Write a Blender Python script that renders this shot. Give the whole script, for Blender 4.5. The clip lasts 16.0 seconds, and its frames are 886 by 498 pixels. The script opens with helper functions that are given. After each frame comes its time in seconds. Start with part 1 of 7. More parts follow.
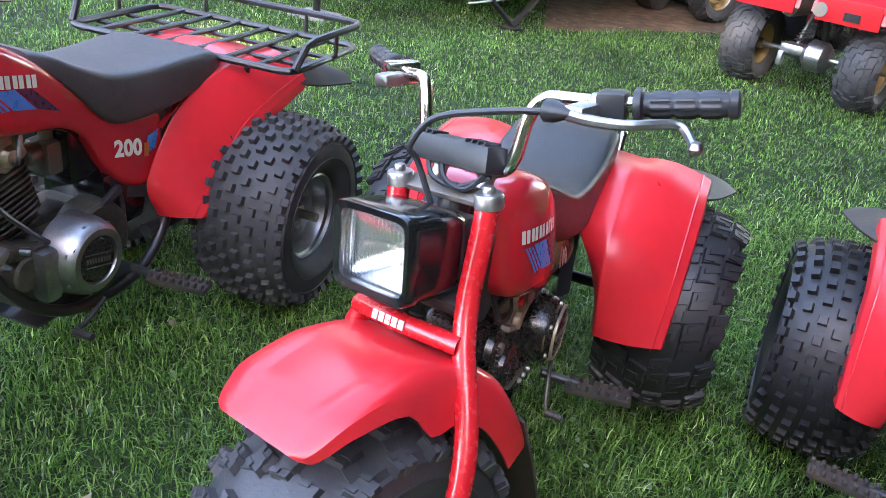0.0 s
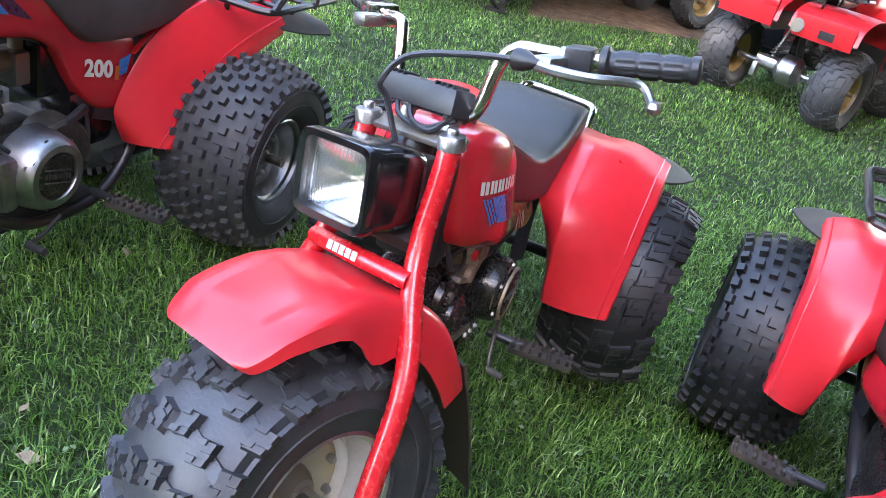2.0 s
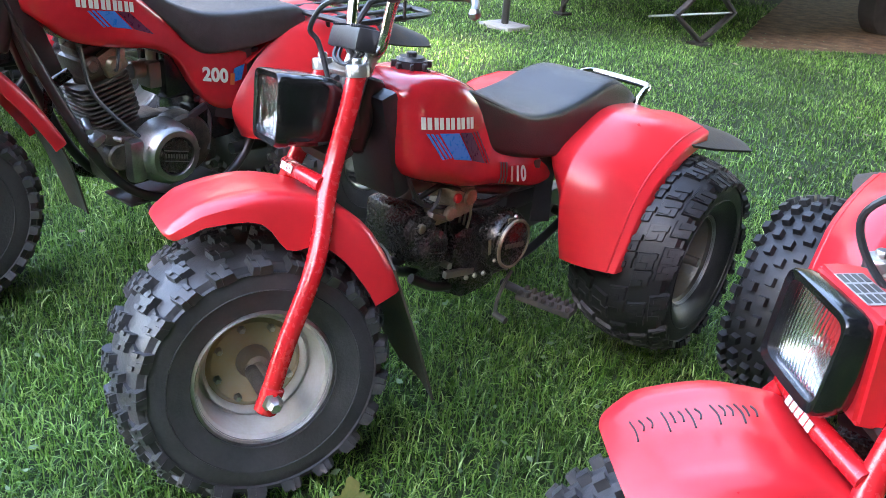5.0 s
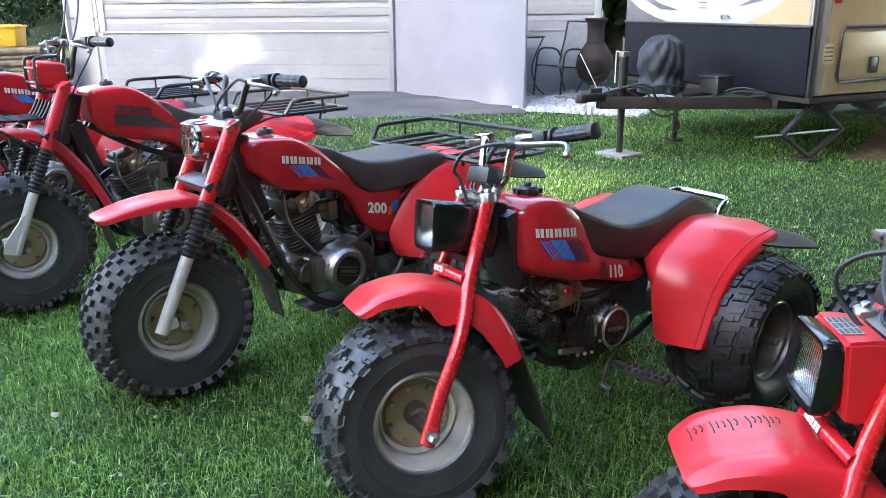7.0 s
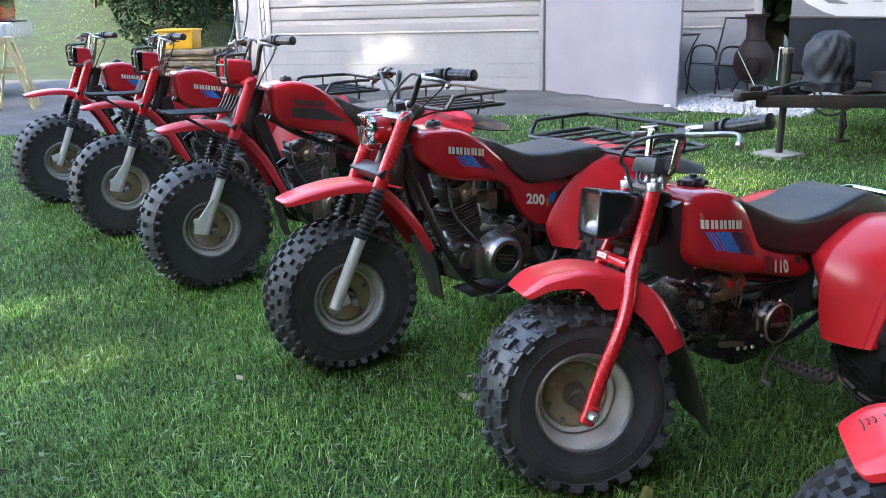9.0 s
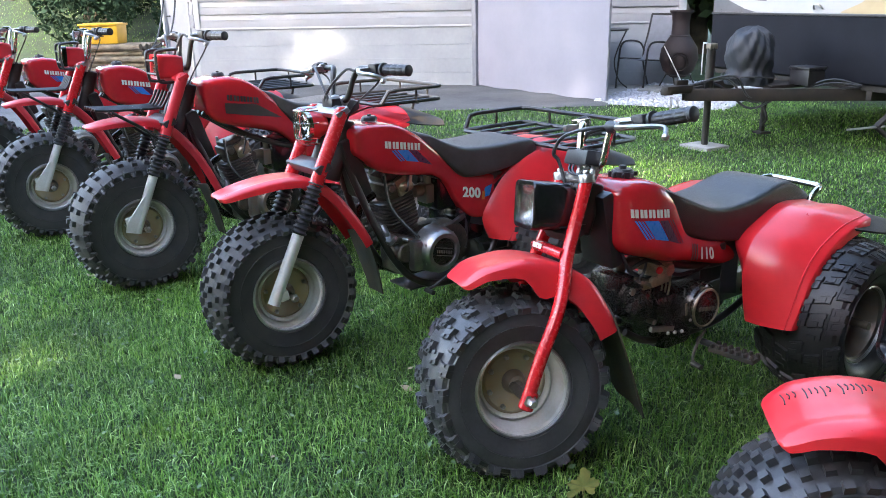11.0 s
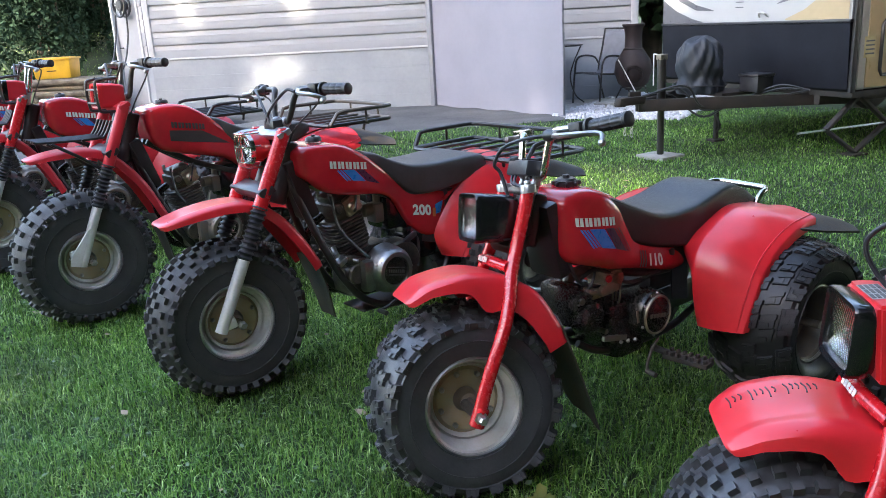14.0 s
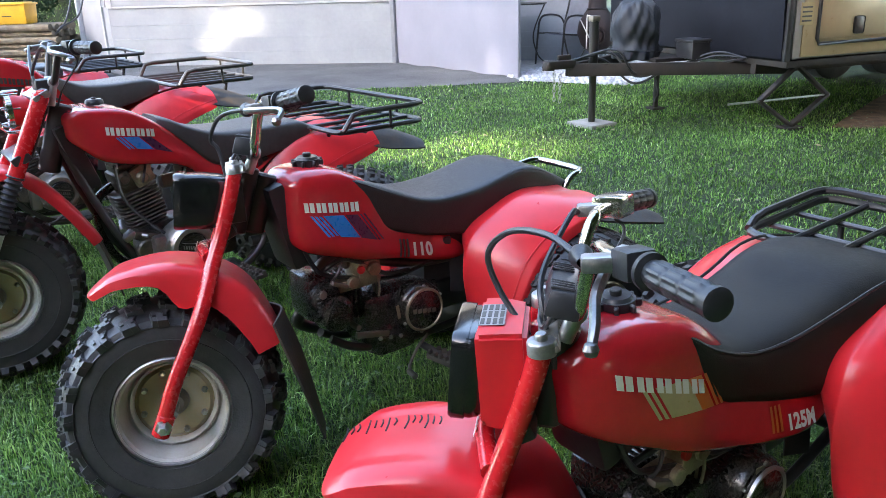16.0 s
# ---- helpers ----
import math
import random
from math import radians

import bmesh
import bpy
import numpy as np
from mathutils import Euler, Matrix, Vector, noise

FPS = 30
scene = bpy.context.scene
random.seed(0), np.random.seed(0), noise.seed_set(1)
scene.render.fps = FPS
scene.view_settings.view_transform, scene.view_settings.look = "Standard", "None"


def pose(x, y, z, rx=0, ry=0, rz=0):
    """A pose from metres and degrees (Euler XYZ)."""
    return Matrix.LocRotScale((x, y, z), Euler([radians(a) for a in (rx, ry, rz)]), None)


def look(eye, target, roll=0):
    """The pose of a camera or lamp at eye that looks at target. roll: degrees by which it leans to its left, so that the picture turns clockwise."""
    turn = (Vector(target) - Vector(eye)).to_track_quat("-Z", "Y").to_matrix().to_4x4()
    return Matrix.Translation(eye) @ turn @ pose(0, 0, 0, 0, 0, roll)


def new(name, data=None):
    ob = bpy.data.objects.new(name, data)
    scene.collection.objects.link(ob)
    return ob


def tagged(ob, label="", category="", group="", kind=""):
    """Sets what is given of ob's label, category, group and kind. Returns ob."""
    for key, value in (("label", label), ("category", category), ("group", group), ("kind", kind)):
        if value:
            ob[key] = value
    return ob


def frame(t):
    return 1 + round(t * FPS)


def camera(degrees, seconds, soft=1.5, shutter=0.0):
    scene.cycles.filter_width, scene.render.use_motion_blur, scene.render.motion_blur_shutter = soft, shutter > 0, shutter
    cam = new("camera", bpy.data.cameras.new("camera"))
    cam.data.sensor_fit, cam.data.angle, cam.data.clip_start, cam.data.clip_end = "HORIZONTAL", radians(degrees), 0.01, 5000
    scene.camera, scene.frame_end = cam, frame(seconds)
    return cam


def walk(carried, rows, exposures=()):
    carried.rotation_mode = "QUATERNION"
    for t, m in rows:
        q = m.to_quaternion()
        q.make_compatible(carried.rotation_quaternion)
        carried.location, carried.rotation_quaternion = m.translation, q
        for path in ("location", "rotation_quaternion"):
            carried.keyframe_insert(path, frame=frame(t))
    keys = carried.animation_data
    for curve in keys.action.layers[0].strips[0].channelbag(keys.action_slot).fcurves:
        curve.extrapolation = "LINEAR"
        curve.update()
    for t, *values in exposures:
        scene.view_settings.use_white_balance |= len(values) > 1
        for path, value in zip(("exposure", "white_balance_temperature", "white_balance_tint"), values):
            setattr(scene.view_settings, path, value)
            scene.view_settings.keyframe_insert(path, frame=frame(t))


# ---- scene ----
cam = camera(57.7, 16.0, soft=0.8)
PATH = [
    (0, (0.083, 0.082, 1.293), (0.104, 1.866, 0.389), 7.3),
    (0.5, (0.106, 0.098, 1.29), (0.196, 1.873, 0.374), 9.1),
    (1, (0.113, 0.111, 1.281), (0.253, 1.855, 0.313), 10.6),
    (1.5, (0.106, 0.12, 1.277), (0.257, 1.863, 0.307), 11.3),
    (2, (0.104, 0.024, 1.248), (0.223, 1.794, 0.325), 14.6),
    (2.5, (0.267, -0.125, 1.215), (0.102, 1.575, 0.175), 12.4),
    (2.8, (0.411, -0.151, 1.276), (0.078, 1.574, 0.319), 9.9),
    (3, (0.452, -0.14, 1.258), (0.031, 1.582, 0.332), 8.1),
    (3.5, (0.517, -0.063, 1.226), (0.1, 1.648, 0.279), 14.1),
    (3.9, (0.601, -0.035, 1.209), (0.185, 1.689, 0.286), 13.4),
    (4, (0.587, -0.05, 1.204), (0.159, 1.666, 0.268), 11.7),
    (4.2, (0.635, -0.046, 1.188), (0.072, 1.656, 0.3), 7.4),
    (6.3, (0.87, -0.463, 1.294), (0.296, 1.249, 0.434), 1.4),
    (6.5, (0.91, -0.509, 1.331), (0.271, 1.214, 0.542), 0.2),
    (6.7, (1.017, -0.617, 1.3), (0.26, 1.119, 0.657), 0.4),
    (7, (1.044, -0.662, 1.319), (0.112, 1.006, 0.728), -0.6),
    (7.5, (1.067, -0.744, 1.331), (-0.047, 0.829, 0.8), -2.2),
    (8, (1.042, -0.792, 1.329), (-0.195, 0.689, 0.806), -1.8),
    (8.5, (1.039, -0.81, 1.323), (-0.241, 0.633, 0.794), -2.1),
    (9, (1.042, -0.801, 1.31), (-0.172, 0.677, 0.726), -1.6),
    (9.5, (1.063, -0.785, 1.309), (-0.07, 0.752, 0.713), -1.6),
    (9.7, (1.066, -0.783, 1.31), (-0.042, 0.775, 0.723), -1.7),
    (11.8, (1.046, -0.853, 1.313), (-0.012, 0.73, 0.698), -0.8),
    (12, (1.043, -0.836, 1.304), (0.118, 0.822, 0.674), 0.3),
    (12.5, (1.03, -0.875, 1.336), (0.037, 0.759, 0.75), 0.1),
    (13, (1.011, -0.893, 1.343), (-0.169, 0.631, 0.809), -0.9),
    (13.5, (1.046, -0.867, 1.322), (-0.124, 0.649, 0.747), -2.1),
    (14, (1.1, -0.759, 1.285), (0.068, 0.863, 0.734), -3.3),
    (14.5, (1.131, -0.546, 1.298), (0.061, 1.08, 0.839), -5.3),
    (14.6, (1.103, -0.526, 1.289), (0.063, 1.12, 0.831), -4.4),
    (15, (1.198, -0.426, 1.313), (0.3, 1.28, 0.781), -1.0),
    (15.5, (1.428, -0.291, 1.284), (0.422, 1.341, 0.713), 0.9),
    (16, (1.599, -0.136, 1.259), (0.564, 1.447, 0.608), -1.9),
]
LIGHT = [(0, 4.03), (2, 4.10), (3.5, 4.17), (6.5, 4.23), (7.2, 3.54), (8.5, 3.32), (9.7, 3.50), (11.8, 3.64), (12.5, 3.64), (13, 3.48), (14.5, 3.33), (15.2, 3.47), (16, 3.69)]
walk(cam, [(t, look(eye, target, roll)) for t, eye, target, roll in PATH], [(t, stops + (0.04 if t < 6 else 0.10), 6960, 21 if t < 6 else 14) for t, stops in LIGHT])

# ---- light ----
world = bpy.data.worlds.new("sky")
scene.world = world
world.use_nodes = True
wn = world.node_tree
sky = wn.nodes.new("ShaderNodeTexSky")
sky.sky_type = "NISHITA"
sky.sun_disc = False
SUN_EL, SUN_AZ = 25.0, 195.0  # degrees above the horizon; clockwise from +y
sky.sun_elevation, sky.sun_rotation = radians(SUN_EL), radians(SUN_AZ)
wn.links.new(sky.outputs[0], wn.nodes["Background"].inputs[0])
wn.nodes["Background"].inputs[1].default_value = 0.15
sun = new("sun", bpy.data.lights.new("sun", "SUN"))
sun.data.energy, sun.data.angle, sun.data.color = 1.6, radians(0.5), (1.0, 0.93, 0.8)
SUN_DIR = Vector((math.sin(radians(SUN_AZ)) * math.cos(radians(SUN_EL)), math.cos(radians(SUN_AZ)) * math.cos(radians(SUN_EL)), math.sin(radians(SUN_EL))))
sun.matrix_basis = look(SUN_DIR * 40, (0, 0, 0))

# ---- materials ----
def mat(name, color, rough=0.5, metal=0.0, var=0.0, scale=8.0, bump=0.0, bscale=60.0, coat=0.0, var2=None, spread=0.0, spec=0.5):
    """A principled surface with two scales of noise in colour and roughness, and a fine bump. var2: colour of worn or dirty patches."""
    m = bpy.data.materials.new(name)
    m.use_nodes = True
    nt = m.node_tree
    n, ln = nt.nodes, nt.links
    p = n["Principled BSDF"]
    p.inputs["Base Color"].default_value = (*color, 1)
    p.inputs["Roughness"].default_value = rough
    p.inputs["Metallic"].default_value = metal
    p.inputs["Coat Weight"].default_value = coat
    p.inputs["Coat Roughness"].default_value = 0.12
    p.inputs["Specular IOR Level"].default_value = spec
    tc = n.new("ShaderNodeTexCoord")
    if var or var2:
        a = n.new("ShaderNodeTexNoise")
        a.inputs["Scale"].default_value, a.inputs["Detail"].default_value = scale, 6
        b = n.new("ShaderNodeTexNoise")
        b.inputs["Scale"].default_value, b.inputs["Detail"].default_value = scale * 9, 4
        ln.new(tc.outputs["Object"], a.inputs["Vector"]), ln.new(tc.outputs["Object"], b.inputs["Vector"])
        s = n.new("ShaderNodeMath")
        s.operation = "MULTIPLY_ADD"
        s.inputs[1].default_value = 0.4
        ln.new(b.outputs["Fac"], s.inputs[0]), ln.new(a.outputs["Fac"], s.inputs[2])
        r = n.new("ShaderNodeMapRange")
        r.inputs["From Min"].default_value, r.inputs["From Max"].default_value = 0.5, 0.95
        ln.new(s.outputs[0], r.inputs["Value"])
        mx = n.new("ShaderNodeMix")
        mx.data_type = "RGBA"
        lo = [c * (1 - var) for c in color]
        hi = var2 if var2 else [min(1, c * (1 + var)) for c in color]
        mx.inputs["A"].default_value, mx.inputs["B"].default_value = (*lo, 1), (*hi, 1)
        ln.new(r.outputs[0], mx.inputs["Factor"])
        out = mx.outputs["Result"]
        if spread:
            oi = n.new("ShaderNodeObjectInfo")
            hs = n.new("ShaderNodeHueSaturation")
            vr = n.new("ShaderNodeMapRange")
            vr.inputs["To Min"].default_value, vr.inputs["To Max"].default_value = 1 - spread, 1 + spread
            ln.new(oi.outputs["Random"], vr.inputs["Value"]), ln.new(vr.outputs[0], hs.inputs["Value"]), ln.new(out, hs.inputs["Color"])
            out = hs.outputs["Color"]
        ln.new(out, p.inputs["Base Color"])
        rr = n.new("ShaderNodeMapRange")
        rr.inputs["To Min"].default_value, rr.inputs["To Max"].default_value = max(0.03, rough - 0.08), min(1, rough + 0.1)
        ln.new(b.outputs["Fac"], rr.inputs["Value"]), ln.new(rr.outputs[0], p.inputs["Roughness"])
    if bump:
        c = n.new("ShaderNodeTexNoise")
        c.inputs["Scale"].default_value, c.inputs["Detail"].default_value = bscale, 5
        ln.new(tc.outputs["Object"], c.inputs["Vector"])
        bp = n.new("ShaderNodeBump")
        bp.inputs["Strength"].default_value, bp.inputs["Distance"].default_value = bump, 0.01
        ln.new(c.outputs["Fac"], bp.inputs["Height"]), ln.new(bp.outputs[0], p.inputs["Normal"])
    return m


RED = mat("red_plastic", (0.66, 0.022, 0.030), 0.31, var=0.10, scale=3, bump=0.02, bscale=9, coat=0.25)
RED_PAINT = mat("red_tank_paint", (0.54, 0.017, 0.026), 0.19, var=0.12, scale=4, coat=0.6)
RED_TUBE = mat("red_fork_paint", (0.60, 0.014, 0.020), 0.25, var=0.06, scale=10, coat=0.5)
RED_OLD = mat("red_older_plastic", (0.60, 0.024, 0.036), 0.34, var=0.15, scale=4, bump=0.03, bscale=9, coat=0.1)
# rear tyres of the small machines: shade under the fenders put into a darker rubber
RUBBER_SHADED = mat("shaded_tyre_rubber", (0.013, 0.013, 0.014), 0.46, var=0.3, scale=12, bump=0.10, bscale=180, var2=(0.022, 0.022, 0.023))
RUBBER = mat("tyre_rubber", (0.044, 0.046, 0.051), 0.40, var=0.35, scale=12, bump=0.10, bscale=180, var2=(0.058, 0.058, 0.062))
RUBBER_OLD = mat("weathered_tyre_rubber", (0.042, 0.043, 0.047), 0.60, var=0.3, scale=12, bump=0.12, bscale=160, var2=(0.055, 0.054, 0.052))
# darker, duller copy of seat_vinyl: the seat's shaded look is put into the colour
VINYL_MATT = mat("shaded_matt_vinyl", (0.016, 0.016, 0.016), 0.55, var=0.4, scale=6, bump=0.18, bscale=320, var2=(0.030, 0.027, 0.022), spec=0.2)
# paler copy of seat_vinyl: sheen on the tall machines' seats is put into the colour
VINYL_PALE = mat("pale_sheen_vinyl", (0.050, 0.051, 0.053), 0.42, var=0.3, scale=7, bump=0.18, bscale=320, spec=0.5)
VINYL = mat("seat_vinyl", (0.022, 0.023, 0.024), 0.36, var=0.3, scale=7, bump=0.18, bscale=320, spec=0.4)
BLACK = mat("black_plastic", (0.028, 0.028, 0.031), 0.35, var=0.3, scale=14, bump=0.04, bscale=90)
BLACK_GLOSS = mat("glossy_black_plastic", (0.008, 0.008, 0.009), 0.14, var=0.2, scale=12, coat=0.4)
FLAP = mat("black_rubber_flap", (0.032, 0.033, 0.034), 0.55, var=0.3, scale=10, bump=0.1, bscale=120, var2=(0.07, 0.05, 0.03))
FRAME = mat("black_frame_paint", (0.034, 0.034, 0.037), 0.32, var=0.3, scale=16, var2=(0.035, 0.03, 0.026))
CHROME = mat("chrome", (0.60, 0.58, 0.54), 0.16, 1.0, var=0.12, scale=30)
ALLOY = mat("cast_alloy", (0.42, 0.42, 0.42), 0.38, 1.0, var=0.25, scale=22, bump=0.06, bscale=140)
ALLOY_DULL = mat("dull_cast_alloy", (0.30, 0.295, 0.285), 0.42, 0.6, var=0.35, scale=20, bump=0.15, bscale=120, var2=(0.24, 0.19, 0.13))
ENGINE_GREY = mat("grey_engine_casting", (0.060, 0.058, 0.056), 0.34, 0.45, var=0.35, scale=22, bump=0.12, bscale=120, var2=(0.15, 0.13, 0.10))
ENGINE_BLACK = mat("black_engine_paint", (0.018, 0.018, 0.019), 0.26, 0.2, var=0.35, scale=20, bump=0.1, bscale=110, var2=(0.040, 0.034, 0.028), coat=0.3)
RIM = mat("silver_rim_paint", (0.88, 0.87, 0.85), 0.32, 0.3, var=0.16, scale=14, bump=0.04, bscale=60, var2=(0.62, 0.58, 0.52))
RIM_GOLD = mat("gold_rim_paint", (0.34, 0.24, 0.10), 0.45, 0.3, var=0.2, scale=9)
HUB = mat("tan_wheel_disc", (0.62, 0.54, 0.40), 0.40, 0.25, var=0.4, scale=18, var2=(0.40, 0.30, 0.17))
STEEL = mat("bolt_steel", (0.45, 0.44, 0.42), 0.35, 1.0, var=0.3, scale=40)
WHITE = mat("white_decal", (0.76, 0.74, 0.68), 0.3, var=0.05, scale=20)
BLUE = mat("blue_decal", (0.005, 0.19, 0.58), 0.28, var=0.06, scale=14)
NAVY = mat("dark_blue_decal", (0.05, 0.012, 0.045), 0.28, var=0.15, scale=14)
STICKER = mat("grey_white_sticker", (0.34, 0.34, 0.33), 0.4, var=0.2, scale=30)
GREY = mat("grey_decal", (0.05, 0.048, 0.046), 0.35, var=0.2, scale=14)
ORANGE = mat("orange_decal", (0.62, 0.13, 0.015), 0.3, var=0.1, scale=14)
CREAM = mat("cream_decal", (0.42, 0.33, 0.16), 0.3, var=0.1, scale=14)
INK = mat("black_script_ink", (0.015, 0.01, 0.012), 0.4, var=0.2, scale=14)
GUNMETAL = mat("handlebar_switch_plastic", (0.022, 0.023, 0.026), 0.4, var=0.2, scale=20, bump=0.05, bscale=120)
COPPER = mat("worn_brass_casting", (0.38, 0.32, 0.23), 0.38, 0.7, var=0.35, scale=22, bump=0.1, bscale=100)

LENS = bpy.data.materials.new("lamp_glass")
LENS.use_nodes = True
_p = LENS.node_tree.nodes["Principled BSDF"]
_p.inputs["Base Color"].default_value = (0.95, 0.96, 0.95, 1)
_p.inputs["Roughness"].default_value = 0.03
_p.inputs["Transmission Weight"].default_value = 1.0
_p.inputs["IOR"].default_value = 1.45
REFLECTOR = mat("lamp_reflector", (0.70, 0.70, 0.69), 0.20, 1.0, var=0.05, scale=40)

# ---- building tools ----
def cr(pts, n):
    """n points along a Catmull-Rom curve through tuples of any length."""
    a = np.array(pts, float)
    a = np.vstack([2 * a[0] - a[1], a, 2 * a[-1] - a[-2]])
    m = len(a) - 3
    out = []
    for t in np.linspace(0, m, n):
        i = min(int(t), m - 1)
        u = t - i
        p0, p1, p2, p3 = a[i:i + 4]
        out.append(0.5 * (2 * p1 + (p2 - p0) * u + (2 * p0 - 5 * p1 + 4 * p2 - p3) * u * u + (3 * p1 - p0 - 3 * p2 + p3) * u ** 3))
    return out


def skin(rings, closed=True, caps=True):
    """A bmesh over rings of equal length."""
    bm = bmesh.new()
    vs = [[bm.verts.new(p) for p in r] for r in rings]
    k = len(vs[0])
    for a, b in zip(vs, vs[1:]):
        for j in range(k if closed else k - 1):
            bm.faces.new((a[j], a[(j + 1) % k], b[(j + 1) % k], b[j]))
    if caps and closed:
        bm.faces.new(vs[0]), bm.faces.new(vs[-1])
    bmesh.ops.recalc_face_normals(bm, faces=bm.faces)
    return bm


def tube(pts, r, seg=8, n=0, closed=False):
    """A round tube along points, smoothed to n steps if given. r may be a pair: start and end."""
    pts = [Vector(p) for p in (cr(pts, n) if n else pts)]
    r0, r1 = r if isinstance(r, tuple) else (r, r)
    rings, up = [], Vector((0.13, 0.29, 0.95))
    k = len(pts)
    for i, p in enumerate(pts):
        if closed:
            d = pts[(i + 1) % k] - pts[i - 1]
        else:
            d = pts[min(i + 1, k - 1)] - pts[max(i - 1, 0)]
        d = d.normalized()
        a = (up - d * up.dot(d))
        a = a.normalized() if a.length > 1e-4 else d.orthogonal().normalized()
        up = a
        b = d.cross(a)
        rr = r0 + (r1 - r0) * i / max(1, k - 1)
        rings.append([p + (a * math.cos(t) + b * math.sin(t)) * rr for t in np.linspace(0, 2 * math.pi, seg, endpoint=False)])
    if closed:
        rings.append(rings[0])
        bm = skin(rings, caps=False)
        bmesh.ops.remove_doubles(bm, verts=bm.verts, dist=1e-5)
        return bm
    return skin(rings)


def lathe(profile, seg=24, axis="x", at=(0, 0, 0), close=True):
    """Turns (radius, height) pairs round an axis through at."""
    rings = []
    for t in np.linspace(0, 2 * math.pi, seg, endpoint=False):
        c, s = math.cos(t), math.sin(t)
        row = []
        for r, h in profile:
            q = {"x": (h, r * c, r * s), "y": (r * s, h, r * c), "z": (r * c, r * s, h)}[axis]
            row.append(Vector(q) + Vector(at))
        rings.append(row)
    rings.append(rings[0])
    bm = skin(rings, closed=False)
    bmesh.ops.remove_doubles(bm, verts=bm.verts, dist=1e-5)
    bmesh.ops.recalc_face_normals(bm, faces=bm.faces)
    return bm


def rod(a, b, r, seg=10, bevel=0.0):
    """A straight round bar from a to b, with softened ends."""
    a, b = Vector(a), Vector(b)
    L = (b - a).length
    e = bevel or r * 0.15
    bm = lathe([(0, 0), (r - e, 0), (r, e), (r, L - e), (r - e, L), (0, L)], seg, "z")
    bm.transform(Matrix.Translation(a) @ (b - a).to_track_quat("Z", "Y").to_matrix().to_4x4())
    return bm


def block(size, at=(0, 0, 0), bevel=0.004, turn=(0, 0, 0), taper=(1, 1), seg=2):
    """A box with rounded edges. taper: the scale of its top in x and y."""
    bm = bmesh.new()
    bmesh.ops.create_cube(bm, size=1)
    for v in bm.verts:
        f = (taper if v.co.z > 0 else (1, 1))
        v.co = Vector((v.co.x * size[0] * f[0], v.co.y * size[1] * f[1], v.co.z * size[2]))
    if bevel:
        bmesh.ops.bevel(bm, geom=bm.edges[:], offset=bevel, segments=seg, affect="EDGES", profile=0.6)
    bm.transform(pose(*at, *turn))
    return bm


def plate(outline, thick, to3d, bevel=0.0):
    """A flat polygon of given thickness. to3d maps (u, v, w) to space."""
    bm = bmesh.new()
    lo = [bm.verts.new(to3d(u, v, 0)) for u, v in outline]
    hi = [bm.verts.new(to3d(u, v, thick)) for u, v in outline]
    k = len(lo)
    bm.faces.new(lo[::-1]), bm.faces.new(hi)
    for i in range(k):
        bm.faces.new((lo[i], lo[(i + 1) % k], hi[(i + 1) % k], hi[i]))
    bmesh.ops.recalc_face_normals(bm, faces=bm.faces)
    if bevel:
        bmesh.ops.bevel(bm, geom=bm.edges[:], offset=bevel, segments=1, affect="EDGES")
    return bm


def shell(grid, thick):
    """A curved sheet with thickness from a grid of points."""
    bm = bmesh.new()
    vs = [[bm.verts.new(p) for p in row] for row in grid]
    for a, b in zip(vs, vs[1:]):
        for j in range(len(a) - 1):
            bm.faces.new((a[j], a[j + 1], b[j + 1], b[j]))
    bmesh.ops.recalc_face_normals(bm, faces=bm.faces)
    bm.normal_update()
    bmesh.ops.solidify(bm, geom=bm.faces[:], thickness=thick)
    return bm


def smooth_grid(rows, nu, nv):
    """A finer grid through a coarse one."""
    fine = [cr(r, nv) for r in rows]
    return [list(map(Vector, col)) for col in zip(*[cr([f[j] for f in fine], nu) for j in range(nv)])]


def oval(cx, cz, hw, hz, y, n=24, e=2.6):
    """A rounded ring in the plane across y."""
    pts = []
    for t in np.linspace(0, 2 * math.pi, n, endpoint=False):
        c, s = math.cos(t), math.sin(t)
        pts.append(Vector((cx + hw * math.copysign(abs(c) ** (2 / e), c), y, cz + hz * math.copysign(abs(s) ** (2 / e), s))))
    return pts


def joined(*bms):
    """One bmesh out of several."""
    out = bmesh.new()
    for b in bms:
        me = bpy.data.meshes.new("tmp")
        b.to_mesh(me)
        b.free()
        out.from_mesh(me)
        bpy.data.meshes.remove(me)
    return out


def part(name, bm, material, parent, label="", sharp=38, kind=""):
    """Links a bmesh as one mesh object under a thing or a part."""
    me = bpy.data.meshes.new(name)
    bm.to_mesh(me)
    bm.free()
    me.polygons.foreach_set("use_smooth", [True] * len(me.polygons))
    me.set_sharp_from_angle(angle=radians(sharp))
    me.materials.append(material)
    ob = new(name, me)
    ob.parent = parent
    return tagged(ob, label=label, kind=kind)


def thing(name, label, category, m=None, group="", kind=""):
    """An empty at the base of a thing."""
    ob = new(name)
    ob.empty_display_size = 0.1
    if m is not None:
        ob.matrix_basis = m
    return tagged(ob, label, category, group, kind)


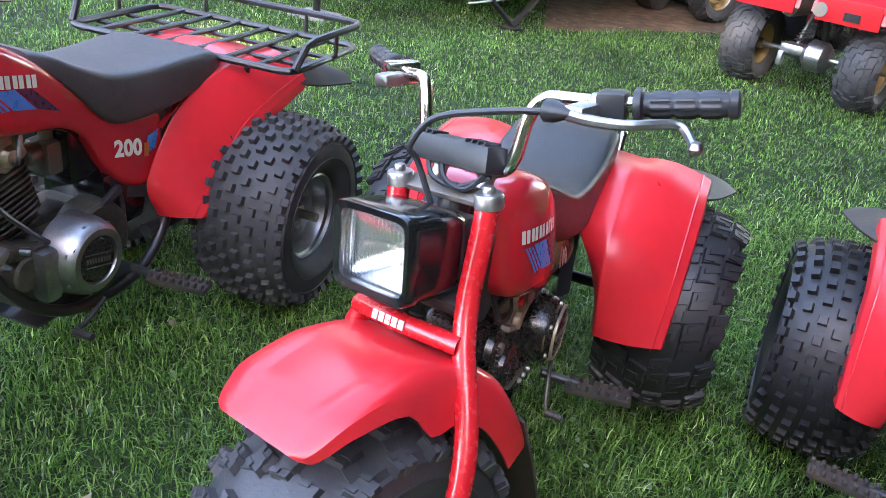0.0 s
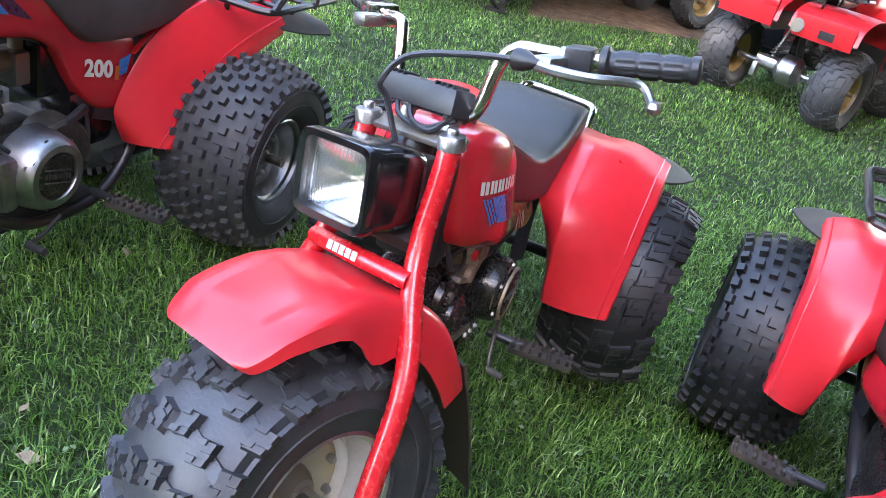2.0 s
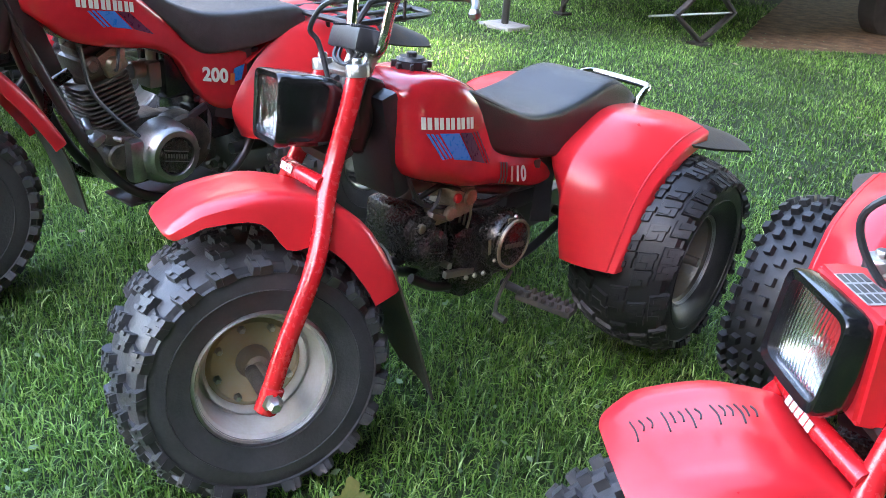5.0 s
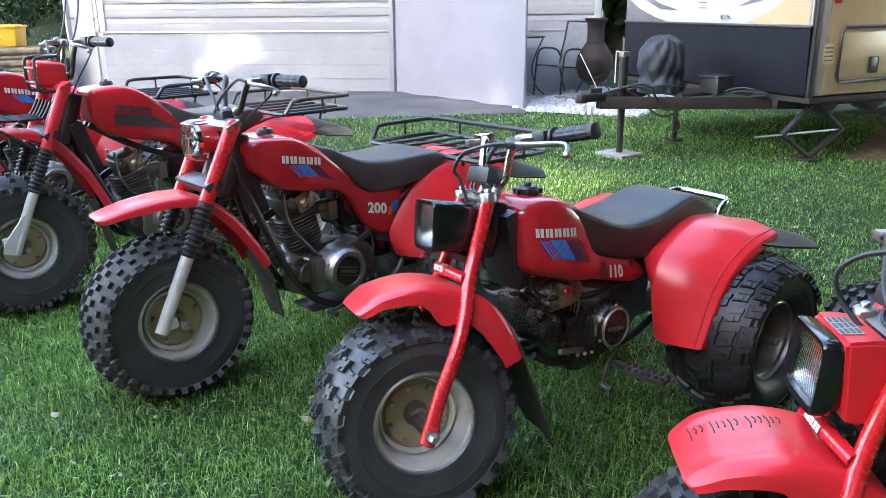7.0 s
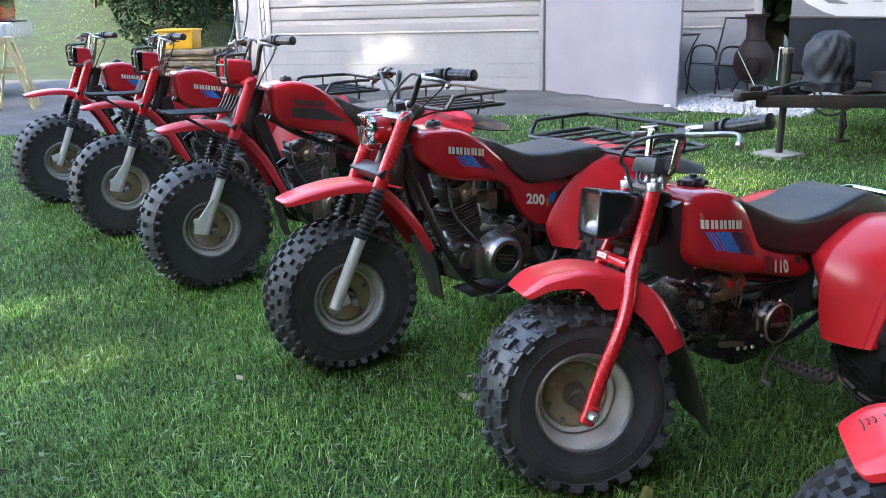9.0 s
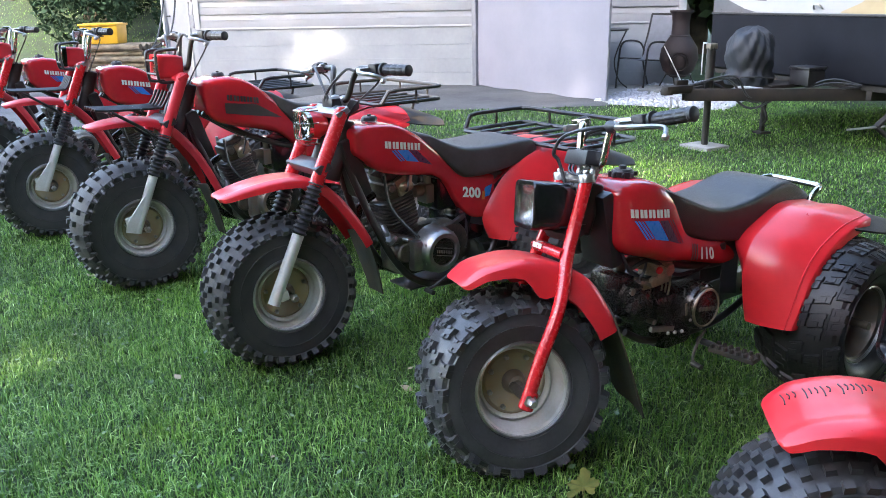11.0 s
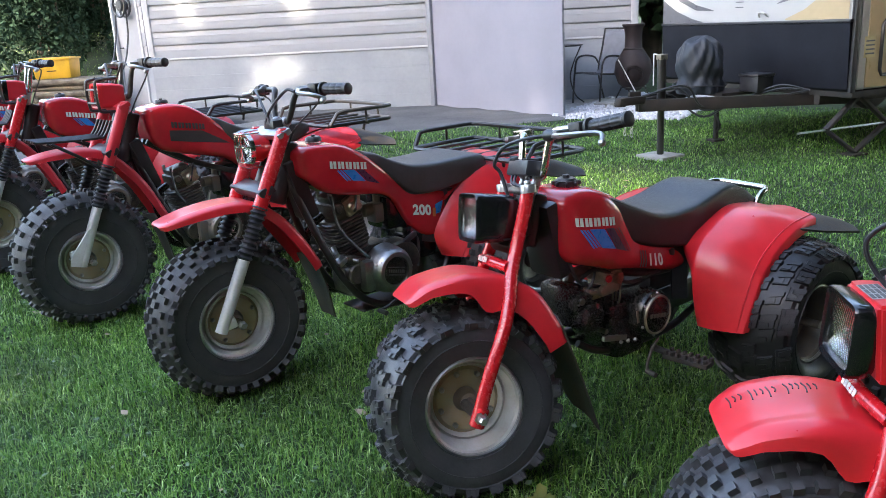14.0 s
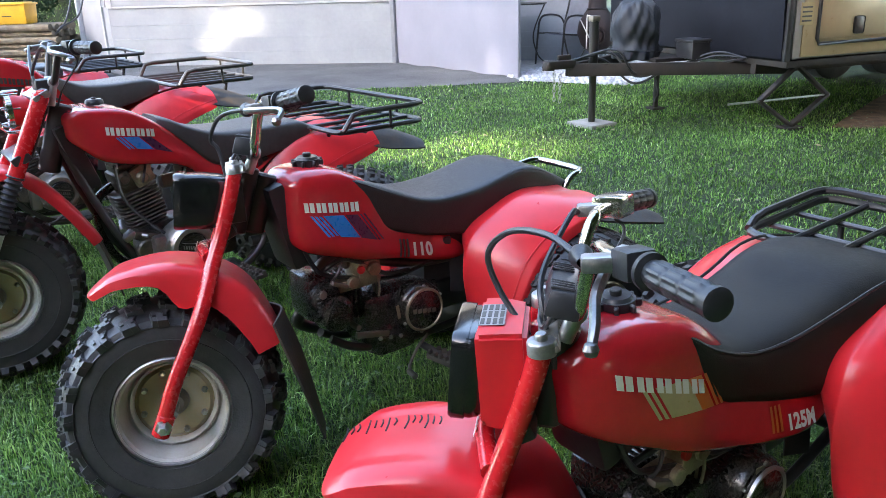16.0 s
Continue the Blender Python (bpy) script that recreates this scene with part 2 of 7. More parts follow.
def raw(name, verts, faces, material, parent=None, smooth=False):
    """A mesh object straight from arrays of vertices and equal faces."""
    me = bpy.data.meshes.new(name)
    v, f = np.asarray(verts, dtype=np.float32), np.asarray(faces, dtype=np.int32)
    me.vertices.add(len(v))
    me.vertices.foreach_set("co", v.ravel())
    me.loops.add(f.size)
    me.loops.foreach_set("vertex_index", f.ravel())
    me.polygons.add(len(f))
    me.polygons.foreach_set("loop_start", np.arange(0, f.size, f.shape[1], dtype=np.int32))
    me.update(calc_edges=True)
    me.validate()
    if smooth:
        me.polygons.foreach_set("use_smooth", [True] * len(me.polygons))
    me.materials.append(material)
    ob = new(name, me)
    ob.parent = parent
    return ob


def lettering(text, size, bold=0.0):
    """Triangles of a text in the plane, as points (u, v) and faces, from the built-in font."""
    cu = bpy.data.curves.new("letters", "FONT")
    cu.body, cu.size, cu.space_character, cu.offset = text, size, 1.05, bold * size
    ob = new("letters", cu)
    bpy.context.view_layer.update()
    me = bpy.data.meshes.new_from_object(ob.evaluated_get(bpy.context.evaluated_depsgraph_get()))
    bm = bmesh.new()
    bm.from_mesh(me)
    bmesh.ops.triangulate(bm, faces=bm.faces)
    bpy.data.objects.remove(ob)
    bpy.data.curves.remove(cu)
    bpy.data.meshes.remove(me)
    return bm

# ---- the setting ----
SOIL = mat("lawn_soil", (0.015, 0.032, 0.008), 0.95, var=0.5, scale=2.2, bump=0.6, bscale=40, var2=(0.028, 0.056, 0.012))
ASPHALT = mat("asphalt", (0.075, 0.075, 0.078), 0.85, var=0.25, scale=1.6, bump=0.35, bscale=140, var2=(0.12, 0.118, 0.115))
MULCH = mat("bark_mulch", (0.095, 0.048, 0.022), 0.95, var=0.5, scale=9, bump=0.9, bscale=50, var2=(0.17, 0.095, 0.045))
GRAVEL = mat("white_gravel", (0.50, 0.50, 0.52), 0.8, var=0.3, scale=30, spread=0.15)
SIDING = mat("white_vinyl_siding", (0.31, 0.315, 0.33), 0.45, var=0.05, scale=1.2, bump=0.04, bscale=40)
MASONRY = mat("painted_block_wall", (0.285, 0.300, 0.322), 0.7, var=0.08, scale=2, bump=0.6, bscale=7, var2=(0.325, 0.337, 0.350))
TRIM = mat("white_trim", (0.46, 0.46, 0.47), 0.5, var=0.06, scale=3)
SHEET = mat("grey_cloth_sheet", (0.205, 0.205, 0.250), 0.75, var=0.06, scale=2, bump=0.12, bscale=9)
SHEET_POST = mat("grey_metal_post", (0.20, 0.21, 0.235), 0.5, 0.3, var=0.1, scale=10)
ROOF = mat("roof_shingle", (0.08, 0.078, 0.075), 0.9, var=0.3, scale=8, bump=0.4, bscale=60)
DOOR = mat("pale_grey_door_paint", (0.30, 0.31, 0.33), 0.55, var=0.08, scale=3)
CONCRETE = mat("cracked_concrete", (0.30, 0.29, 0.27), 0.85, var=0.2, scale=12, bump=0.3, bscale=90)


def sheet(name, outline, z, material, label, category):
    """A flat piece of ground in one plane."""
    bm = bmesh.new()
    bm.faces.new([bm.verts.new((x, y, z)) for x, y in outline])
    bmesh.ops.recalc_face_normals(bm, faces=bm.faces)
    if bm.faces[:][0].normal.z < 0:
        bmesh.ops.reverse_faces(bm, faces=bm.faces)
    return tagged(part(name, bm, material, None), label, category, kind="structure")


def land_height(x, y):
    """The lawn is level; beyond the drive, to the west, a bank rises."""
    if x > 0.3 and y < 5:
        t = min(1.0, (x - 0.3) / 0.5)
        return -(0.06 + 0.04 * min(1.0, max(0.0, (1.8 - y) / 1.1))) * t * t * (3 - 2 * t) * min(1.0, (5 - y) / 2)
    d = max(0.0, (-17.5 - x) * 0.94 + (y - 8.3) * 0.35)
    e = max(0.0, (y - 10.5) * 0.9 + (-11.0 - x) * 0.5) * min(1.0, max(0.0, (24 - y) / 6)) if x < -9.6 else 0.0
    return min(5.5, 0.16 * max(d, e) ** 1.05) if max(d, e) > 0 else 0.0


bm = bmesh.new()
xs = list(np.linspace(-60, -8, 40)) + list(np.linspace(-6, 0, 9)) + list(np.linspace(0.2, 1.2, 11)) + [1.6, 2.5, 4, 6] + [12, 30, 60, 300]
ys = [-300, -60, -20, -8] + list(np.linspace(-4, 30, 52)) + [45, 80, 300]
xs = [-300, -120] + xs
grid = [[bm.verts.new((x, y, land_height(x, y))) for y in ys] for x in xs]
for a, b in zip(grid, grid[1:]):
    for j in range(len(ys) - 1):
        bm.faces.new((a[j], b[j], b[j + 1], a[j + 1]))
bmesh.ops.recalc_face_normals(bm, faces=bm.faces)
ground = tagged(part("ground", bm, SOIL, None), "short mown green lawn with bare soil between blades", "lawn", kind="structure")

WALL_AT, WALL_YAW = Vector((-5.55, 9.82, 0)), 22.8
WALL = Matrix.Translation(WALL_AT) @ Matrix.Rotation(radians(WALL_YAW), 4, "Z")  # x along the wall, y into the house


def wallxy(s, d=0.0):
    p = WALL @ Vector((s, d, 0))
    return (p.x, p.y)


sheet("driveway", [(-2.85, 8.42), (-3.74, 7.68), (-4.53, 7.14), (-6.5, 5.2), (-8.55, 3.18), (-9.4, 2.75), (-16, -0.6), (-30, -2), (-30, 4.5), (-21.9, 7.6), (-17.0, 9.2), (-12.0, 9.6), wallxy(-4.7, -0.01), wallxy(2.6, -0.01)], 0.006, ASPHALT, "dark grey asphalt drive beside the lawn", "driveway")
sheet("gravel_bed", [(-3.05, 8.70), (-2.85, 8.50), (-1.9, 8.52), (-1.5, 9.2), (-1.6, 11.4), wallxy(2.95, -0.01), wallxy(1.2, -0.01)], 0.010, CONCRETE, "pale ground under loose white stones", "gravel bed")
sheet("mulch_bed", [(0.75, 6.80), (1.0, 6.85), (1.6, 7.25), (2.4, 7.6), (4.5, 8.2), (9, 9.5), (9, 16), (1.6, 14), (0.9, 8.4)], 0.008, MULCH, "brown bark mulch under the trailer", "mulch")


def house():
    """The white house: block base, clapboard rows, corner boards, side wall with a doorway, roof edge."""
    S0, S1, zb, ztop = -4.62, 2.95, 0.91, 4.4
    wall = thing("house", "white house with vinyl siding over a painted block base", "house", WALL, kind="structure")
    part("base_wall", block((S1 - S0, 0.2, zb), ((S0 + S1) / 2, 0.1, zb / 2), 0.0), MASONRY, wall)
    for z in (0.2, 0.41, 0.62):
        part("block_joint", block((S1 - S0 - 0.02, 0.006, 0.008), ((S0 + S1) / 2, -0.001, z), 0.002, seg=1), MASONRY, wall)
    part("upper_wall", block((S1 - S0, 0.18, ztop - zb), ((S0 + S1) / 2, 0.115, (zb + ztop) / 2), 0.0), SIDING, wall)
    n = int((ztop - zb) / 0.205)
    for i in range(n):
        z = zb + 0.205 * i
        prof = [(0.022, z), (-0.020, z), (-0.022, z + 0.004), (-0.004, z + 0.107), (-0.004, z + 0.112), (-0.010, z + 0.114), (0.006, z + 0.203), (0.022, z + 0.203)]
        part("clapboard", skin([[Vector((x, y, q)) for y, q in prof] for x in (S0 + 0.05, S1 - 0.05)]), SIDING, wall)
    part("starter_strip", block((S1 - S0, 0.03, 0.03), ((S0 + S1) / 2, -0.006, zb - 0.012), 0.004), TRIM, wall)
    for s in (S0, S1):
        part("corner_board", joined(block((0.09, 0.022, ztop - zb + 0.02), (s + (0.035 if s < 0 else -0.035), -0.016, (zb + ztop) / 2), 0.004), block((0.022, 0.09, ztop - zb + 0.02), (s + (-0.012 if s < 0 else 0.012), 0.035, (zb + ztop) / 2), 0.004)), TRIM, wall)
    # the side wall runs off at an angle, with a flat panel door
    D = 7.0

    def side(name, bm, mt, par, label=""):
        bm.transform(Matrix.Translation((S0, 0, 0)) @ Matrix.Rotation(radians(60), 4, "Z") @ Matrix.Translation((-S0, 0, 0)))
        return part(name, bm, mt, par, label)

    side("side_base", block((0.2, 0.16, zb), (S0 + 0.1, 0.08, zb / 2), 0), MASONRY, wall)
    side("side_wall", block((0.18, 0.16, ztop - zb), (S0 + 0.115, 0.08, (zb + ztop) / 2), 0), SIDING, wall)
    for i in range(n):
        z = zb + 0.205 * i
        prof = [(0.022, z), (-0.020, z), (-0.022, z + 0.004), (-0.004, z + 0.107), (-0.004, z + 0.112), (-0.010, z + 0.114), (0.006, z + 0.203), (0.022, z + 0.203)]
        side("clapboard", skin([[Vector((S0 + y, x, q)) for y, q in prof] for x in (0.06, 0.15)]), SIDING, wall)
    dr = side("door", block((0.05, 0.74, 2.85), (S0 + 0.06, 0.56, 1.45), 0.006), DOOR, wall, "pale grey panel door")
    for y in (0.175, 0.945):
        side("door_frame", block((0.08, 0.05, 2.95), (S0 + 0.01, y, 1.475), 0.008), TRIM, dr)
    side("door_head", block((0.2, 0.82, ztop - 2.9), (S0 + 0.1, 0.56, (ztop + 2.9) / 2), 0), TRIM, wall)
    side("door_handle", rod((S0 + 0.0, 0.86, 1.1), (S0 + 0.0, 0.76, 1.1), 0.012), BLACK, dr)
    part("far_side_wall", block((0.2, D - 0.5, ztop), (S0 - 0.76, 0.52 + (D - 0.5) / 2, ztop / 2), 0), TRIM, wall)
    side("side_eave", joined(block((0.75, 1.7, 0.05), (S0 - 0.28, 1.75, 2.62), 0.006), block((0.03, 1.7, 0.20), (S0 - 0.65, 1.75, 2.70), 0.005)), TRIM, wall)
    side("side_lamp", joined(block((0.06, 0.10, 0.16), (S0 + 0.0, 0.42, 2.28), 0.015), block((0.05, 0.05, 0.05), (S0 - 0.02, 0.42, 2.40), 0.01)), BLACK, wall)
    part("eave", block((S1 - S0 + 0.6, 1.25, 0.06), ((S0 + S1) / 2, -0.61, ztop + 0.03), 0.006), TRIM, wall)
    part("roof", plate([(-0.5, 4.48), (-0.5, 4.54), (3.8, 6.6), (8.1, 4.54), (8.1, 4.48), (3.8, 6.5)], D + 1.0, lambda u, v, q: Vector((S0 + u, q - 0.95, v))), ROOF, wall)
    part("back_wall", block((S1 - S0, 0.2, ztop), ((S0 + S1) / 2, D, ztop / 2), 0), SIDING, wall)
    part("end_wall", block((0.2, D, ztop), (S1 - 0.1, D / 2 + 0.1, ztop / 2), 0), SIDING, wall)
    return wall


house()


def cloth_screen():
    """A grey cloth sheet stretched on a post and hanging to the ground, a little slack."""
    a, b, h = Vector((-5.55, 9.74, 0)), Vector((-3.03, 8.76, 0)), 1.67
    root = thing("cloth_screen", "plain grey cloth sheet stretched upright beside the drive", "screen")
    d = (b - a).normalized()
    n = Vector((d.y, -d.x, 0))
    rows = []
    for i in range(40):
        u = i / 39
        row = []
        for j in range(22):
            v = j / 21
            sag = 0.016 * math.sin(u * 9 + v * 2) * (1 - v) + 0.02 * math.sin(math.pi * u) * math.sin(math.pi * v)
            p = a.lerp(b, u) + n * sag
            top = h + 0.05 * u - 0.018 * math.sin(math.pi * u)
            row.append(Vector((p.x, p.y, 0.012 + top * v + 0.008 * math.sin(u * 23) * (1 - v))))
        rows.append(row)
    part("sheet", shell(rows, 0.006), SHEET, root, sharp=60)
    part("post", block((0.10, 0.06, h + 0.04), (a.x - 0.02, a.y - 0.02, h / 2 + 0.02), 0.01, (0, 0, -22)), SHEET_POST, root)
    part("post", rod((b.x, b.y + 0.02, 0), (b.x, b.y + 0.02, h + 0.09), 0.016), SHEET_POST, root)
    part("top_cord", tube([a + Vector((0, 0, h + 0.01)), a.lerp(b, 0.5) + Vector((0, 0, h + 0.012)), b + Vector((0, 0, h + 0.055))], 0.005, 6, 12), BLACK, root)


cloth_screen()

# ---- wheels ----
def tread_radius(R, w, s):
    """Radius of the carcass at s, from -1 to 1 across the tread."""
    return R - 0.105 * R * abs(s) ** 2.4


def lug(bm, R, w, s, ang, across, along, high, skew=0.0, top=0.78):
    """One tapered rubber lug standing on the carcass."""
    r = tread_radius(R, w, s)
    slope = -0.105 * R * 2.4 * abs(s) ** 1.4 * math.copysign(1, s) / (w * 0.46) if s else 0.0
    tilt = math.atan(slope)
    lat, nor = Vector((math.cos(tilt), math.sin(tilt))), Vector((-math.sin(tilt), math.cos(tilt)))
    lo, hi = [], []
    for f, store, h in ((1.0, lo, -0.006), (top, hi, high)):
        for a, b in ((-1, -1), (1, -1), (1, 1), (-1, 1)):
            u, v = a * across / 2 * f, b * along / 2 * f
            u, v = u, v + u * math.tan(skew)
            x = s * w * 0.46 + lat.x * u + nor.x * h
            rad = r + lat.y * u + nor.y * h
            t = ang + v / r
            store.append(bm.verts.new((x, rad * math.sin(t), rad * math.cos(t))))
    bm.faces.new(hi)
    for i in range(4):
        bm.faces.new((lo[i], lo[(i + 1) % 4], hi[(i + 1) % 4], hi[i]))


def tread(R, w, kind):
    """All the lugs of one tyre: knobs, small blocks, chevrons or skewed bars."""
    bm = bmesh.new()
    if kind == "knob":
        n = 32
        for i in range(n):
            t = 2 * math.pi * i / n
            for k, s in enumerate((-0.62, -0.08, 0.48) if i % 2 else (-0.48, 0.08, 0.62)):
                lug(bm, R, w, s, t, 0.036, 0.026, 0.015)
            for s in (-1.02, 1.02):
                lug(bm, R, w, s, t, 0.032, 0.022, 0.014)
                lug(bm, R, w, s * 1.16, t + math.pi / n, 0.034, 0.013, 0.007)
    elif kind == "square":
        n = 33
        for i in range(n):
            for k in range(7):
                lug(bm, R, w, -1.12 + 2.24 * k / 6, 2 * math.pi * (i + 0.5 * (k % 2)) / n, 0.0225, 0.024, 0.0145, 0.0, 0.84)
    elif kind == "block":
        n = 34
        for i in range(n):
            for k in range(8):
                lug(bm, R, w, -1.02 + 2.04 * k / 7, 2 * math.pi * (i + 0.5 * (k % 2)) / n, 0.0225, 0.0235, 0.016, 0.0, 0.84)
    elif kind == "chevron":
        n = 21
        for i in range(n):
            o = 2 * math.pi * i / n
            for k in range(6):
                s = -1.03 + 2.06 * k / 5
                a = o + 0.16 * (1 - abs(s)) + (0.04 if s > 0 else 0)
                g = math.copysign(1, s)
                lug(bm, R, w, s, a, 0.035, 0.042, 0.013, g * 0.22, 0.80)
                for q, u in ((-1, -0.008), (0, 0.008), (1, -0.006)):
                    lug(bm, R, w, s + u / (w * 0.46), a + q * 0.0135 / R, 0.021, 0.0105, 0.0165, g * 0.22, 0.74)
            lug(bm, R, w, 0.55, o + 0.10, 0.125, 0.026, 0.003, -0.28, 0.94)
            lug(bm, R, w, -0.55, o + 0.06, 0.125, 0.026, 0.003, 0.28, 0.94)
    else:
        n = 25
        for i in range(n):
            for k in range(6):
                sgn = 1 if k > 2 else -1
                at = -1.0 + 2.0 * k / 5
                o = 2 * math.pi * (i + 0.5 * (k % 2) + 0.22 * math.sin(i * 2.7)) / n
                lug(bm, R, w, at, o, 0.046, 0.046, 0.007, sgn * 0.28, 0.88)
                for q in (-1, 1):
                    lug(bm, R, w, at + q * 0.006 / (w * 0.46), o + q * 0.0125 / R, 0.036 + 0.005 * q, 0.0165, 0.0095, sgn * (0.28 + 0.1 * q), 0.84)
    return bm


TREADS = {}


def wheel(root, at, R, w, rim_r, kind, rubber, rim_mat, M=None, name="front_wheel", dish=0.055, disc=None, bolts=8, turn=0.0, face=0.36):
    """A wheel on the x axis: rim, disc, hub, bolts, tyre and its lugs."""
    T = (M if M is not None else Matrix()) @ Matrix.Translation(at) @ Matrix.Rotation(turn, 4, "X")

    def add(nm, bm, mt, par, label=""):
        bm.transform(T)
        return part(nm, bm, mt, par, label)

    h = w * face
    prof = [(rim_r, h), (rim_r + 0.007, h + 0.004), (rim_r + 0.010, h - 0.004), (rim_r - 0.006, h - 0.012), (rim_r - 0.012, h - 0.03), (rim_r - 0.016, h - dish), (rim_r - 0.03, h - dish - 0.012)]
    prof += [(rim_r - 0.034, -h + dish), (rim_r - 0.016, -h + 0.03), (rim_r, -h), (rim_r + 0.010, -h + 0.004), (rim_r + 0.004, 0), (rim_r + 0.010, h - 0.004)]
    rim = add(name, lathe(prof[:-1], 40), rim_mat, root)
    add("rim_lip", lathe([(rim_r - 0.001, h - 0.003), (rim_r + 0.004, h + 0.006), (rim_r + 0.010, h + 0.003), (rim_r + 0.012, h - 0.004)], 40), ALLOY, rim)
    add("rim_step", lathe([(rim_r - 0.022, h - dish + 0.004), (rim_r - 0.026, h - dish + 0.012), (rim_r - 0.032, h - dish + 0.006), (rim_r - 0.034, h - dish - 0.01)], 40), rim_mat, rim)
    dx = h - dish - 0.006
    add("wheel_disc", lathe([(0.0, dx - 0.01), (0.02, dx - 0.008), (rim_r * 0.42, dx), (rim_r * 0.66, dx + 0.004), (rim_r * 0.72, dx - 0.004), (rim_r - 0.012, dx - 0.006), (rim_r - 0.012, dx - 0.014), (0, dx - 0.02)], 32), disc or HUB, rim)
    add("hub", lathe([(0, -h), (0.034, -h), (0.036, dx - 0.004), (0.033, dx + 0.012), (0.024, dx + 0.03), (0.014, dx + 0.034), (0.013, h + 0.02), (0, h + 0.02)], 20), ALLOY_DULL, rim)
    for i in range(bolts):
        t = 2 * math.pi * (i + 0.3) / bolts
        c, s = rim_r * 0.60 * math.cos(t), rim_r * 0.60 * math.sin(t)
        add("bolt", lathe([(0, 0.014), (0.005, 0.014), (0.008, 0.009), (0.0085, 0), (0, 0)], 6, "x", (dx + 0.003, c, s)), STEEL, rim)
    hl = 0.012
    Rc = R - hl
    sh = tread_radius(Rc, w, 1.0)
    tp = [(rim_r + 0.006, h - 0.006), (rim_r + 0.012, h + 0.008), (rim_r + 0.03, w * 0.455), ((rim_r + sh) / 2, w * 0.5), (sh - 0.022, w * 0.495)]
    tp += [(tread_radius(Rc, w, s), s * w * 0.46) for s in np.linspace(1, -1, 13)]
    tp += [(sh - 0.022, -w * 0.495), ((rim_r + sh) / 2, -w * 0.5), (rim_r + 0.03, -w * 0.455), (rim_r + 0.012, -h - 0.008), (rim_r + 0.006, -h + 0.006)]
    tyre = add("tyre", lathe(tp, 64), rubber, rim)
    for q in (0.35, 0.8):
        rr = rim_r + 0.03 + (sh - 0.03 - rim_r) * q
        xx = w * (0.5 if q < 0.5 else 0.497)
        add("sidewall_ring", lathe([(rr - 0.003, xx - 0.004), (rr, xx + 0.0025), (rr + 0.003, xx - 0.004)], 64), rubber, rim)
    key = (round(Rc, 3), round(w, 3), kind)
    bm = bmesh.new()
    if key not in TREADS:
        b0 = tread(Rc, w, kind)
        me = bpy.data.meshes.new("lugs")
        b0.to_mesh(me)
        b0.free()
        TREADS[key] = me
    bm.from_mesh(TREADS[key])
    bmesh.ops.recalc_face_normals(bm, faces=bm.faces)
    lugs = add("tread", bm, rubber, rim)
    tagged(lugs, kind="stuff")
    return rim


# ---- body work shared by all the machines ----
class Tank:
    """A lofted body along y, from stations (y, bottom, top, half width, squareness)."""

    def __init__(self, st, flare=0.0):
        self.st = cr(st, 40)
        self.flare = flare
        self.off = (0, 0)

    def mesh(self):
        rings = [oval(0, (b + t) / 2, w, (t - b) / 2, y, 40, e) for y, b, t, w, e in self.st]
        for ring, (y, b, t, w, e) in zip(rings, self.st):
            for p in ring:
                p.x *= 1 - self.flare * (2 * p.z - b - t) / (t - b)
        return skin(rings)

    def side(self, y, z):
        """Half width at a place on the side."""
        ys = [s[0] for s in self.st]
        b, t, w, e = (np.interp(y, ys, [s[k] for s in self.st]) for k in (1, 2, 3, 4))
        q = max(-0.98, min(0.98, (z - (b + t) / 2) / ((t - b) / 2)))
        return w * (1 - abs(q) ** e) ** (1 / e) * (1 - self.flare * q)

    def decal(self, corners, n=8, lift=0.0022):
        """A patch on the left side from four (y, z) corners: front top, rear top, rear bottom, front bottom."""
        (a, b, c, d) = [Vector((p[0] + self.off[0], p[1] + self.off[1])) for p in corners]
        bm = bmesh.new()
        vs = []
        for i in range(n + 1):
            row = []
            for j in range(n + 1):
                u, v = i / n, j / n
                p = (a.lerp(b, u)).lerp(d.lerp(c, u), v)
                row.append(bm.verts.new((self.side(p.x, p.y) + lift, p.x, p.y)))
            vs.append(row)
        for i in range(n):
            for j in range(n):
                bm.faces.new((vs[i][j], vs[i + 1][j], vs[i + 1][j + 1], vs[i][j + 1]))
        bmesh.ops.recalc_face_normals(bm, faces=bm.faces)
        return bm

    def letters(self, text, y, z, size, rise=0.0, lift=0.004, stretch=1.0):
        bm = lettering(text, size, 0.045)
        for v in bm.verts:
            u, w = v.co.x * stretch + math.tan(rise) * v.co.y, v.co.y
            yy, zz = y + u * math.cos(rise) - w * math.sin(rise), z + u * math.sin(rise) + w * math.cos(rise)
            v.co = Vector((self.side(yy, zz) + lift, yy, zz))
        return bm


def badge(tank, y, z, L, H, rise, lift=0.0035):
    """A maker's badge as a row of plain upright bars."""
    bms = []
    for i in range(5):
        for a, b in ((0.06, 0.40), (0.50, 0.86)):
            y0, y1 = y + L * (i + a) / 5, y + L * (i + b) / 5
            z0, z1 = z + rise * (y0 - y), z + rise * (y1 - y)
            bms.append(tank.decal([(y0, z0), (y1, z1), (y1, z1 - H), (y0, z0 - H)], 2, lift))
    return bms


